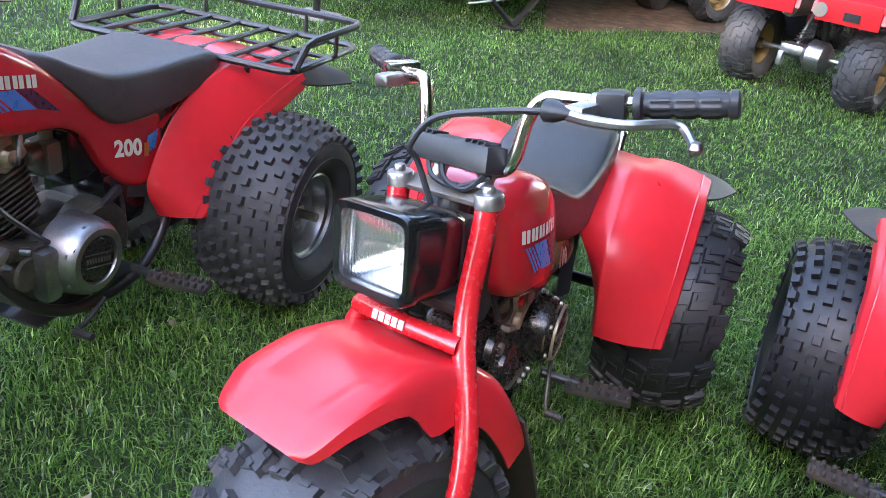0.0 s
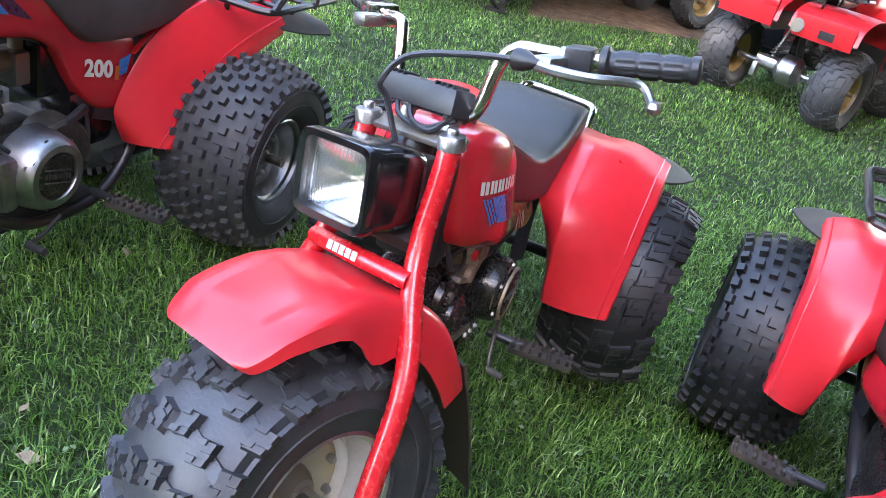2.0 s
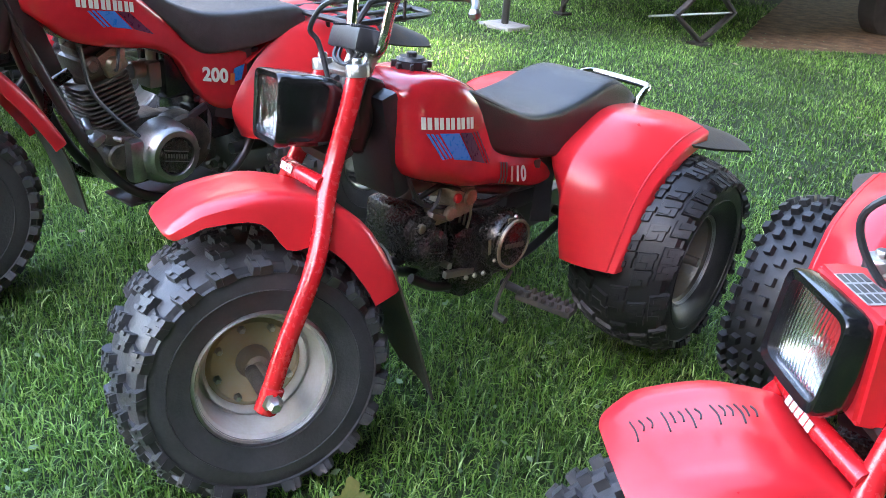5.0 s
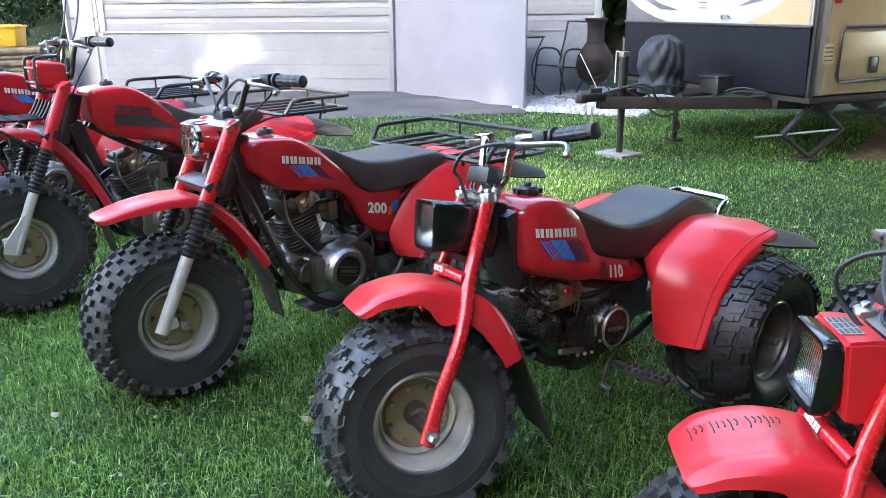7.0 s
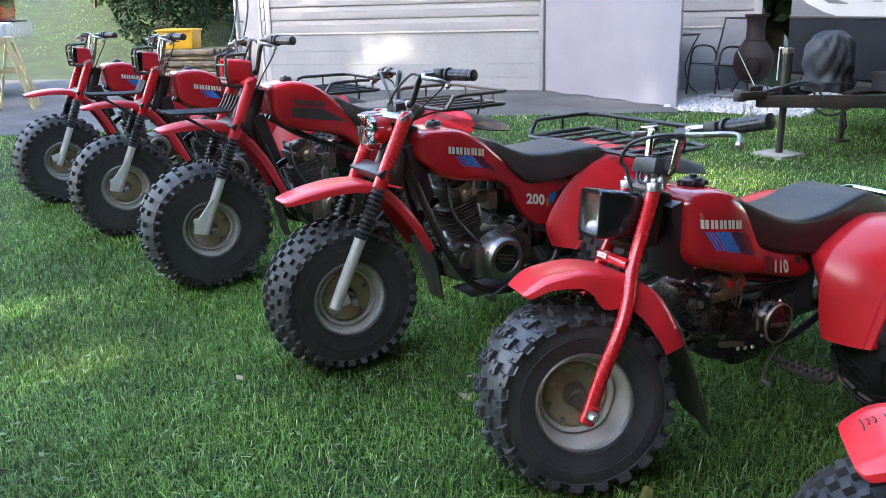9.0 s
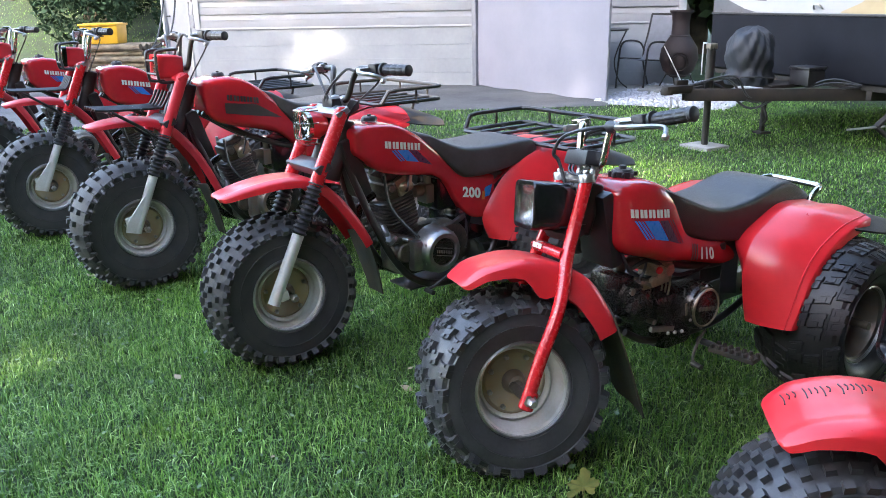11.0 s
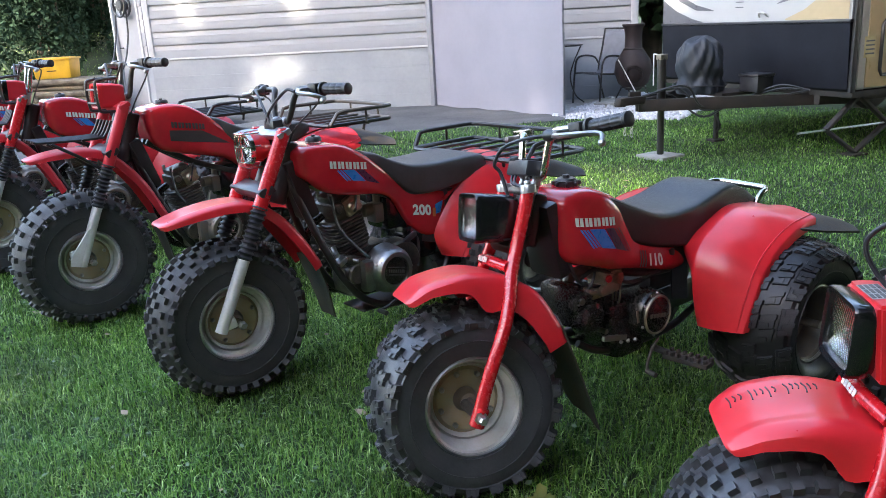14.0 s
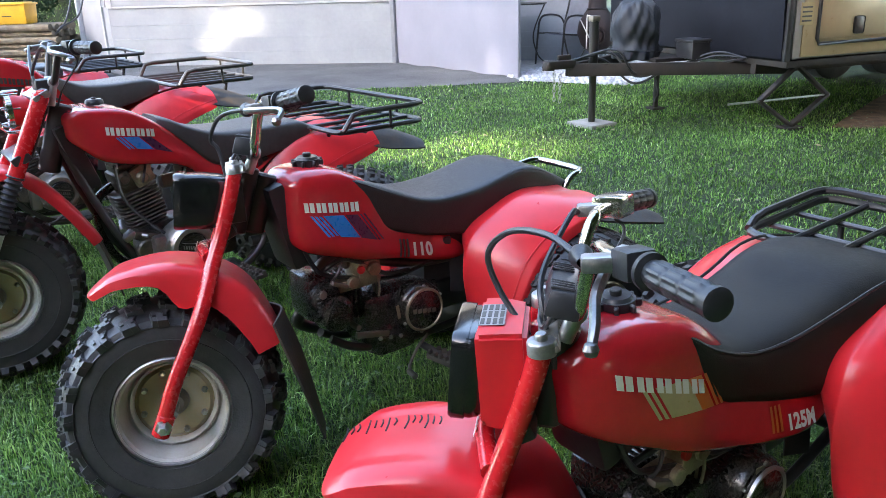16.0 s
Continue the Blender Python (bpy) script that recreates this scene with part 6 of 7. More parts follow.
def tree(label, at, height, spread, leaves, leaf, seed, crown_from=0.35, mt=None):
    """A trunk with limbs and a crown of separate leaves in clumps."""
    rng = np.random.default_rng(seed)
    root = thing("tree", label, "tree", pose(*at))
    bms = [tube([(0, 0, -0.2), (0.05, 0.02, height * 0.2), (-0.05, 0.06, height * 0.45), (0.06, 0, height * 0.8)], (0.028 * height, 0.008 * height), 10, 12)]
    cs, rs = [], []
    for i in range(14):
        t = i * 2.4
        z = height * (crown_from + (0.95 - crown_from) * (i + 0.5) / 14)
        k = spread * (0.35 + 0.65 * math.sin(math.pi * min(0.95, (i + 1.5) / 15))) * (0.6 + 0.4 * rng.random())
        e = Vector((math.cos(t) * k, math.sin(t) * k, z))
        bms.append(tube([(0, 0, z * 0.75), (e.x * 0.4, e.y * 0.4, z * 0.9), e], (0.009 * height, 0.003 * height), 6, 6))
        cs.append(e), rs.append(spread * (0.34 + 0.2 * rng.random()))
        cs.append(e * 0.5 + Vector((0, 0, z * 0.5))), rs.append(spread * 0.3)
    part("trunk", joined(*bms), BARK, root)
    v, f = open_breaks(*leaf_cloud(rng, cs, rs, leaves, leaf), at)
    tagged(raw("crown", v, f, mt or LEAF, root), kind="stuff")
    return root


def bush(name, label, category, clumps, leaves, leaf, seed, mt):
    """A dense shrub of single leaves over a few stems."""
    rng = np.random.default_rng(seed)
    root = thing(name, label, category)
    cs, rs = [c[:3] for c in clumps], [c[3] for c in clumps]
    for c in clumps:
        part("stem", tube([(c[0], c[1], max(0, c[2] - c[3] * 1.3)), (c[0] + 0.1, c[1], c[2])], (0.05, 0.02), 6, 5), BARK, root)
    v, f = leaf_cloud(rng, cs, rs, leaves, leaf, 0.55)
    tagged(raw("foliage", v, f, mt, root), kind="stuff")
    return root


# a line of tall, unseen trees behind the walker keeps the low sun off the row
# the eastern ones are added out of view to cut skylight from the right
for k, (x, y, h, sp) in enumerate(((-17.0, -17, 14.6, 3.8), (-12.5, -18, 16.8, 4.0), (-6.0, -17.5, 14.5, 4.2), (-2.5, -18.5, 13.5, 4.2), (3.0, -18, 13, 4.2), (8.5, -17.5, 14, 4.2), (13.5, -18, 15, 4.0), (-15.5, -23, 18.0, 4.2), (-11.2, -23, 20.4, 4.6), (-9.3, -18.3, 13.5, 3.6), (-4.5, -24, 15.5, 4.6), (1.0, -24, 15, 4.6), (6.5, -23, 18, 4.4), (11.5, 1.0, 13, 4.4), (12, -8, 14, 4.2), (8.2, 4.2, 12.5, 4.6), (7.5, -6.0, 13.5, 4.6), (6.6, 1.6, 9.5, 3.2), (6.4, -2.6, 10.5, 3.4))):
    tree("tall unseen leafy tree placed to shade the lawn", (x, y, 0), h, sp, 6500 if x < -14 else 10000 if x < -5 else 26000 if x > 5 and y > -10 else 8000, 0.30 if x > 5 and y > -10 else 0.24, 40 + k, 0.06)
# three more unseen crowns, added only to darken the right side
tree("unseen leafy tree added to shade the trailer side", (5.3, 4.2, 0), 9.5, 2.6, 20000, 0.28, 77, 0.32)
tree("unseen leafy tree added to shade the right of the row", (4.9, 0.9, 0), 11.5, 3.3, 24000, 0.28, 78, 0.34)
tree("unseen leafy tree added to shade the mulch bed", (5.8, 6.6, 0), 10.5, 4.6, 26000, 0.30, 79, 0.40)
# woods behind the house and the trailer
for k, (x, y, h, s) in enumerate(((1.5, 20, 11, 3.5), (-1.5, 24, 12, 4), (5, 22, 12, 4), (-0.5, 17.5, 9, 2.6), (9, 18, 11, 4), (-4.6, 17.2, 9, 2.6), (-6.5, 23, 11, 3.6), (-3.4, 20, 8, 2.4))):
    tree("leafy tree behind the house", (x, y, 0), h, s, 5000, 0.20, 80 + k, 0.12)
rr = random.Random(5)
bush("hedge", "dense dark green shrubs climbing the bank", "shrub", [(-15.2 - 0.17 * i + rr.uniform(-0.5, 0.5), 10.3 + rr.uniform(-0.5, 2.2), rr.uniform(0.9 + 0.06 * i, 4.4), 0.7 + 0.45 * rr.random()) for i in range(25)], 52000, 0.060, 3, LEAF_DARK)
bush("hedge", "dark green shrubs at the edge of the bank", "shrub", [(-21.5 + rr.uniform(-3, 3.5), 14.0 + rr.uniform(-1.5, 1.8), 2.4 + rr.uniform(-0.4, 1.4), 1.1 + 0.6 * rr.random()) for i in range(22)], 20000, 0.13, 4, LEAF_DARK)

# ---- the travel trailer ----
COACH = mat("white_coach_panel", (0.38, 0.375, 0.365), 0.55, var=0.06, scale=1.5)
COACH_TAN = mat("tan_coach_panel", (0.40, 0.31, 0.18), 0.3, var=0.08, scale=2, coat=0.3)
COACH_GREY = mat("grey_swoosh", (0.10, 0.10, 0.11), 0.3, var=0.15, scale=4)
DIAMOND = mat("black_tread_plate", (0.009, 0.010, 0.014), 0.6, 0.0, var=0.25, scale=3, spec=0.08)
STEEL_BLACK = mat("trailer_frame_paint", (0.013, 0.012, 0.012), 0.7, var=0.35, scale=8, var2=(0.03, 0.02, 0.014))
COVER = mat("blue_grey_cover_cloth", (0.020, 0.025, 0.034), 0.6, var=0.35, scale=5, bump=0.3, bscale=14)
PALE_WOOD = mat("pale_yellow_lumber", (0.52, 0.42, 0.22), 0.7, var=0.25, scale=6, bump=0.2, bscale=40)
LOG = mat("weathered_log", (0.15, 0.12, 0.085), 0.85, var=0.4, scale=7, bump=0.4, bscale=40, var2=(0.22, 0.18, 0.13))
YELLOW = mat("yellow_plastic", (0.62, 0.34, 0.02), 0.45, var=0.12, scale=5, bump=0.05, bscale=30)
CLAY = mat("dark_red_clay", (0.020, 0.011, 0.010), 0.7, var=0.3, scale=6, bump=0.2, bscale=40)


def trailer():
    T = Matrix.Translation((0.46, 6.32, 0)) @ Matrix.Rotation(math.atan2(0.60, -0.80), 4, "Z")
    # local x runs along the nose from the near corner, local y runs backwards along the coach... turned so that the coach lies behind
    root = thing("travel_trailer", "white and tan travel trailer with black tread-plate nose on its jacks", "trailer", T)
    W, L, z0, z1, zt = 2.4, 5.5, 0.55, 1.09, 2.75
    # nose profile in (y, z): y grows forward, away from the coach
    part("body", block((W - 0.02, L, zt - z0 - 0.02), (W / 2, -L / 2 - 0.05, (z0 + zt) / 2), 0.03), COACH, root)
    prof = [(0.0, z0), (0.03, z0 + 0.02), (0.05, z1), (0.045, z1 + 0.01)]
    part("nose_guard", skin([[Vector((x, y, z)) for y, z in [(-0.06, z0)] + prof + [(-0.06, z1 + 0.01)]] for x in (0.03, W - 0.03)]), DIAMOND, root)
    rows = []
    for i in range(18):
        for j in range(60):
            rows.append(block((0.018, 0.0025, 0.004), (0.09 + j * (W - 0.18) / 59, 0.0280 + 0.0011 * i, z0 + 0.04 + i * 0.028), 0.0, (0, 35 if (i + j) % 2 else -35, 0)))
    tagged(part("tread_pattern", joined(*rows), DIAMOND, root), kind="stuff")
    nose = part("nose_cap", skin([[Vector((x, y, z)) for y, z in ((-0.06, z1 + 0.015), (0.035, z1 + 0.015), (0.04, z1 + 0.3), (0.0, z1 + 0.9), (-0.10, zt - 0.1), (-0.2, zt))] for x in (0.03, W - 0.03)]), COACH, root)
    part("nose_trim", block((W - 0.04, 0.05, 0.022), (W / 2, 0.035, z1 + 0.005), 0.006), BLACK, nose)

    def swoosh(pts, mt, name="swoosh"):
        bm = bmesh.new()
        up = [bm.verts.new((x, 0.046 - 0.01 * max(0, (z - z1 - 0.3)), z)) for x, z, _ in pts]
        lo = [bm.verts.new((x, 0.046 - 0.01 * max(0, (z - w - z1 - 0.3)), z - w)) for x, z, w in pts]
        for i in range(len(pts) - 1):
            bm.faces.new((up[i], up[i + 1], lo[i + 1], lo[i]))
        bmesh.ops.recalc_face_normals(bm, faces=bm.faces)
        part(name, bm, mt, nose)

    swoosh([(2.36, z1 + 0.20 + 0.25, 0.06), (2.1, z1 + 0.28, 0.06), (1.85, z1 + 0.18, 0.05), (1.6, z1 + 0.125, 0.008)], COACH_GREY)
    swoosh([(2.36, z1 + 0.24, 0.23), (2.15, z1 + 0.13, 0.12), (1.9, z1 + 0.05, 0.04), (1.75, z1 + 0.022, 0.004)], COACH_GREY)
    swoosh([(0.05, z1 + 0.55, 0.05), (0.3, z1 + 0.38, 0.06), (0.55, z1 + 0.25, 0.05), (0.8, z1 + 0.16, 0.006)], COACH_GREY)
    swoosh([(0.05, z1 + 0.40, 0.38), (0.25, z1 + 0.25, 0.23), (0.5, z1 + 0.10, 0.085), (0.7, z1 + 0.03, 0.01)], COACH_TAN)
    for i in range(3):
        part("nose_print", block((0.10, 0.003, 0.008), (1.25, 0.050, z1 + 0.14 + 0.045 * i), 0.0), COACH_GREY, nose)
    part("nose_handle", tube([(1.0, 0.045, z1 + 0.05), (0.98, 0.07, z1 + 0.085), (0.92, 0.07, z1 + 0.085), (0.90, 0.045, z1 + 0.05)], 0.008, 6, 10), STEEL, nose)
    for x in (0.015, W - 0.015):
        part("corner_trim", block((0.035, 0.05, zt - z0), (x, 0.0, (z0 + zt) / 2), 0.008), BLACK, root)
    side = part("side_panel", block((0.012, L - 0.1, zt - z0 - 0.03), (-0.004, -L / 2 - 0.06, (z0 + zt) / 2 + 0.015), 0.004), COACH_TAN, root)
    dr = part("hatch", block((0.02, 0.78, 0.34), (-0.012, -0.62, z0 + 0.33), 0.006), COACH_TAN, side)
    part("hatch_seal", tube([(-0.02, -0.26, z0 + 0.12), (-0.02, -0.24, z0 + 0.16), (-0.02, -0.24, z0 + 0.50), (-0.02, -0.27, z0 + 0.54), (-0.02, -0.97, z0 + 0.54), (-0.02, -1.0, z0 + 0.50), (-0.02, -1.0, z0 + 0.16), (-0.02, -0.97, z0 + 0.12)], 0.014, 8, closed=True), BLACK, dr)
    part("hatch_latch", block((0.02, 0.10, 0.13), (-0.026, -0.62, z0 + 0.24), 0.02), BLACK, dr)
    for k, (y0, z0_, y1, z1_) in enumerate(((-0.95, z1 + 0.02, -2.4, z1 + 0.62), (-0.02, z1 + 0.50, -1.3, z1 + 1.05), (-1.2, z0 + 0.10, -2.2, z0 + 0.55))):
        bm = bmesh.new()
        wd = 0.07 + 0.10 * (k == 1)
        q = [(y0, z0_), ((y0 + y1) / 2, (z0_ + z1_) / 2 + 0.06), (y1, z1_)]
        up = [bm.verts.new((-0.0125, y, z + wd * f)) for (y, z), f in zip(q, (0.1, 0.8, 1.6))]
        lo = [bm.verts.new((-0.0125, y, z - wd * f)) for (y, z), f in zip(q, (0.1, 0.8, 1.6))]
        for i in range(2):
            bm.faces.new((up[i], up[i + 1], lo[i + 1], lo[i]))
        bmesh.ops.recalc_face_normals(bm, faces=bm.faces)
        part("side_swoosh", bm, COACH_GREY, side)
    part("marker_lamp", block((0.02, 0.07, 0.045), (-0.014, -0.16, z1 + 0.20), 0.012), RED_PAINT, side)
    part("notice", block((0.002, 0.12, 0.16), (-0.0115, -0.13, z0 + 0.34), 0.0), CREAM, side)
    for i in range(4):
        part("notice_line", block((0.002, 0.09, 0.012), (-0.013, -0.13, z0 + 0.29 + 0.032 * i), 0.0), GREY, side)
    # chassis and tongue
    for x in (0.35, W - 0.35):
        part("chassis_rail", block((0.06, L, 0.12), (x, -L / 2, z0 - 0.06), 0.006), STEEL_BLACK, root)
    part("floor_edge", block((W, L, 0.05), (W / 2, -L / 2, z0 - 0.02), 0.006), STEEL_BLACK, root)
    tip = Vector((W / 2 - 0.08, 1.20, 0.47))
    for x in (0.30, W - 0.30):
        a = Vector((x, -0.3, 0.47))
        bm = block((0.055, (tip - a).length, 0.10), (0, 0, 0), 0.006)
        bm.transform(Matrix.Translation((a + tip) / 2) @ Matrix.Rotation(math.atan2(-(tip - a).x, (tip - a).y), 4, "Z"))
        part("tongue_rail", bm, STEEL_BLACK, root)
    part("coupler", joined(block((0.10, 0.26, 0.07), (W / 2 - 0.08, 1.28, 0.52), 0.02), lathe([(0, 0.05), (0.04, 0.035), (0.055, 0), (0.05, -0.03), (0, -0.03)], 14, "z", (W / 2 - 0.08, 1.38, 0.51)), block((0.03, 0.12, 0.05), (W / 2 - 0.08, 1.24, 0.57), 0.01)), STEEL_BLACK, root)
    for k in (-0.05, 0.05):
        for i in range(7):
            part("safety_chain_link", tube([(W / 2 - 0.08 + k + 0.012 * math.cos(t) * (i % 2), 1.30 + 0.012 * math.cos(t) * ((i + 1) % 2), 0.43 - 0.032 * i + 0.022 * math.sin(t)) for t in np.linspace(0, 6.28, 9)[:-1]], 0.004, 6, closed=True), STEEL, root)
    jx, jy = W / 2 - 0.10, 0.98
    part("jack_post", joined(rod((jx, jy, 0.03), (jx, jy, 0.46), 0.030, 14), rod((jx, jy, 0.42), (jx, jy, 0.86), 0.038, 14)), FRAME, root)
    part("jack_head", block((0.075, 0.075, 0.05), (jx, jy, 0.865), 0.012), ALLOY_DULL, root)
    part("jack_crank", tube([(jx + 0.03, jy, 0.88), (jx + 0.10, jy, 0.885), (jx + 0.115, jy, 0.86), (jx + 0.115, jy, 0.62)], 0.006, 8, 14), RIM, root)
    part("battery_tray", block((0.62, 0.34, 0.03), (W / 2 - 0.1, 0.42, 0.53), 0.005), STEEL_BLACK, root)
    part("battery_box", joined(block((0.22, 0.17, 0.13), (W / 2 - 0.46, 0.28, 0.605), 0.012), block((0.24, 0.19, 0.025), (W / 2 - 0.46, 0.28, 0.68), 0.01)), BLACK, root)
    # scissor jack
    sx, sy = 0.16, -0.25
    for a, b in (((sx, sy - 0.33, 0.25), (sx, sy, 0.50)), ((sx, sy + 0.33, 0.25), (sx, sy, 0.50)), ((sx, sy - 0.33, 0.25), (sx, sy, 0.035)), ((sx, sy + 0.33, 0.25), (sx, sy, 0.035))):
        d = Vector(b) - Vector(a)
        bm = block((0.05, 0.025, d.length), (0, 0, 0), 0.004)
        bm.transform(Matrix.Translation((Vector(a) + Vector(b)) / 2) @ d.to_track_quat("Z", "Y").to_matrix().to_4x4())
        part("jack_arm", bm, STEEL_BLACK, root)
    part("jack_screw", rod((sx, sy - 0.36, 0.25), (sx, sy + 0.62, 0.25), 0.009, 8), STEEL, root)
    part("jack_foot", block((0.14, 0.16, 0.02), (sx, sy, 0.02), 0.004), STEEL_BLACK, root)
    part("landing_leg", joined(rod((W / 2 + 0.12, 0.20, 0.06), (W / 2 + 0.12, 0.20, 0.46), 0.025, 10), block((0.12, 0.12, 0.02), (W / 2 + 0.12, 0.20, 0.05), 0.006), tube([(W / 2 + 0.10, 0.22, 0.12), (W / 2 + 0.0, 0.26, 0.2), (W / 2 + 0.08, 0.24, 0.3)], 0.012, 6, 8)), STEEL_BLACK, root)
    for y in (-2.7, -3.5):
        for x in (0.14, W - 0.14):
            part("wheel", lathe([(0.0, 0.06), (0.17, 0.06), (0.19, 0.10), (0.28, 0.11), (0.33, 0.08), (0.33, -0.08), (0.28, -0.11), (0, -0.1)], 28, "x", (x, y, 0.335)), RUBBER, root)
    for k, (dx, dz) in enumerate(((0.0, 0.0), (0.1, -0.06), (-0.08, 0.03))):
        part("brake_cable", tube([(W / 2 - 0.05, 1.15, 0.54), (W / 2 - 0.22 + dx, 0.9, 0.60 + dz), (W / 2 - 0.35, 0.75, 0.42 + dz), (W / 2 - 0.45, 0.5, 0.46), (W / 2 - 0.62, 0.2, 0.56 + dz), (W / 2 - 0.8, 0.03, 0.55)], 0.010, 6, 30), BLACK, root)
    # cloth cover over the gas bottles, on the tongue
    cover = thing("bottle_cover", "dark blue-grey cloth cover tied over gas bottles on the tongue", "cover", T @ Matrix.Translation((W / 2 - 0.12, 0.60, 0.535)))
    rng = np.random.default_rng(9)
    rings = []
    prof = cr([(0.0, 0.185), (0.06, 0.19), (0.13, 0.172), (0.22, 0.186), (0.31, 0.178), (0.39, 0.150), (0.44, 0.118), (0.465, 0.05)], 30)
    ph = rng.uniform(0, 6.28, 8)
    for i, (z, w_) in enumerate(prof):
        ring = []
        for t in np.linspace(0, 2 * math.pi, 90, endpoint=False):
            fold = 0.007 * math.sin(5 * t + ph[0] + 16 * z) + 0.006 * math.sin(9 * t + ph[1] - 27 * z + 2.0 * math.sin(2 * t)) + 0.005 * math.sin(21 * z + 3 * t + ph[6]) + 0.006 * abs(math.sin(11 * t + 23 * z + ph[2])) + 0.003 * math.sin(31 * z + 5 * t + ph[3] + 2 * math.sin(3 * t))
            lump = 0.020 * math.sin(2 * t + ph[4]) * (z / 0.38)
            r = max(0.01, w_ + (fold + lump) * min(1, w_ / 0.1))
            ring.append(Vector((r * math.cos(t) * 1.05, r * math.sin(t), z + 0.016 * math.sin(3 * t + ph[5]) * (z / 0.38))))
        rings.append(ring)
    part("cloth", skin(rings), COVER, cover, sharp=50)
    part("tie_cord", tube([(0.235 * math.cos(t), 0.215 * math.sin(t), 0.07 + 0.01 * math.sin(3 * t)) for t in np.linspace(0, 2 * math.pi, 20, endpoint=False)], 0.006, 6, closed=True), BLACK, cover)
    padst = thing("jack_pad", "cracked square concrete pad under the trailer jack", "paver", T @ Matrix.Translation((jx, jy, 0)))
    part("slab", block((0.31, 0.28, 0.035), (0, 0, 0.014), 0.006, (0, 0, 12)), CONCRETE, padst)


trailer()


# ---- things by the house ----
def quad(m, label):
    """A red four wheeler: four balloon wheels with gold rims, rear axle, shock, exhaust, fenders and a packed rack."""
    root = thing("four_wheeler", label, "four wheeler", m)
    kit = make_kit(root)
    for y in (0.0, 1.15):
        for g in (-1, 1):
            Mr = Matrix.Rotation(math.pi, 4, "Z") if g < 0 else Matrix()
            wheel(root, (0.41, y * g, 0.27), 0.28, 0.235 if y == 0 else 0.2, 0.135, "bar", RUBBER_OLD, RIM_GOLD, Mr, "wheel", 0.06, RIM_GOLD, 4)
    kit("rear_axle", joined(rod((-0.33, 0, 0.27), (0.33, 0, 0.27), 0.02), rod((-0.16, 0, 0.27), (0.14, 0, 0.27), 0.04)), ALLOY)
    kit("final_drive", joined(lathe([(0, 0.09), (0.06, 0.09), (0.10, 0.05), (0.105, -0.05), (0.06, -0.09), (0, -0.09)], 22, "x", (0.06, 0, 0.275)), block((0.16, 0.14, 0.07), (-0.10, 0, 0.29), 0.02), block((0.04, 0.05, 0.10), (-0.16, -0.06, 0.22), 0.012)), ALLOY)
    kit("front_axle", rod((-0.33, 1.15, 0.27), (0.33, 1.15, 0.27), 0.02), FRAME)
    kit("shock", joined(rod((-0.10, 0.02, 0.32), (-0.07, 0.10, 0.58), 0.014), *[lathe([(0.026, -0.006), (0.033, 0), (0.026, 0.006)], 14, "z", (-0.10 + 0.0022 * i * 2.2, 0.02 + 0.0055 * i * 2.2, 0.35 + 0.0185 * i * 1.05)) for i in range(10)]), ALLOY)
    kit("exhaust", joined(lathe([(0.02, -0.12), (0.03, -0.125), (0.055, -0.12), (0.062, -0.08), (0.06, 0.25), (0, 0.26)], 20, "y", (-0.13, -0.10, 0.57))), ALLOY_DULL)
    for g in (-1, 1):
        kit("rear_fender", shell(smooth_grid([[(g * x, y, z - 0.05 * abs(x - 0.3)) for x in (0.04, 0.2, 0.36, 0.5)] for y, z in ((-0.30, 0.60), (-0.27, 0.70), (-0.1, 0.76), (0.15, 0.74), (0.34, 0.60), (0.40, 0.42))], 20, 12), 0.005), RED)
        kit("rear_panel", block((0.40, 0.02, 0.15), (g * 0.27, -0.30, 0.62), 0.008, (10, 0, 0)), RED)
        kit("front_fender", shell(smooth_grid([[(g * x, y, z) for x in (0.10, 0.25, 0.38, 0.48)] for y, z in ((0.76, 0.45), (0.86, 0.68), (1.08, 0.76), (1.35, 0.70), (1.5, 0.56))], 16, 10), 0.005), RED)
        kit("foot_board", block((0.22, 0.46, 0.03), (g * 0.33, 0.58, 0.30), 0.01), BLACK)
        kit("mud_guard", block((0.26, 0.02, 0.34), (g * 0.36, 0.40, 0.42), 0.008, (14, 0, 0)), BLACK)
    kit("badge", joined(block((0.10, 0.004, 0.05), (0.30, -0.315, 0.60), 0.0, (10, 0, 0))), BLACK)
    kit("badge", lathe([(0, -0.003), (0.045, -0.002), (0.045, 0.002), (0, 0.003)], 20, "y", (0.10, -0.318, 0.61)), ALLOY_DULL)
    kit("tail_lamp", block((0.12, 0.03, 0.06), (-0.12, -0.31, 0.70), 0.01), RED_PAINT)
    kit("seat", skin([oval(0, 0.78, w_, h_, y, 24, 4) for y, w_, h_ in ((0.02, 0.10, 0.03), (0.08, 0.15, 0.06), (0.3, 0.15, 0.06), (0.55, 0.12, 0.05), (0.72, 0.08, 0.04))]), VINYL)
    kit("body", skin([oval(0, z, w_, h_, y, 24, 3) for y, w_, h_, z in ((0.62, 0.10, 0.09, 0.70), (0.75, 0.16, 0.13, 0.74), (1.0, 0.17, 0.13, 0.76), (1.3, 0.14, 0.1, 0.72), (1.42, 0.08, 0.06, 0.70))]), RED)
    kit("engine", joined(block((0.28, 0.42, 0.28), (0, 0.55, 0.42), 0.05), block((0.2, 0.2, 0.18), (0, 0.58, 0.60), 0.04)), ENGINE_BLACK)
    kit("frame_tube", tube([(0, 0.1, 0.6), (0, 0.3, 0.3), (0, 0.9, 0.28), (0, 1.3, 0.5)], 0.025, 8, 16), FRAME)
    rack(kit, 0.36, -0.32, 0.12, 0.84, 4, 0.05)
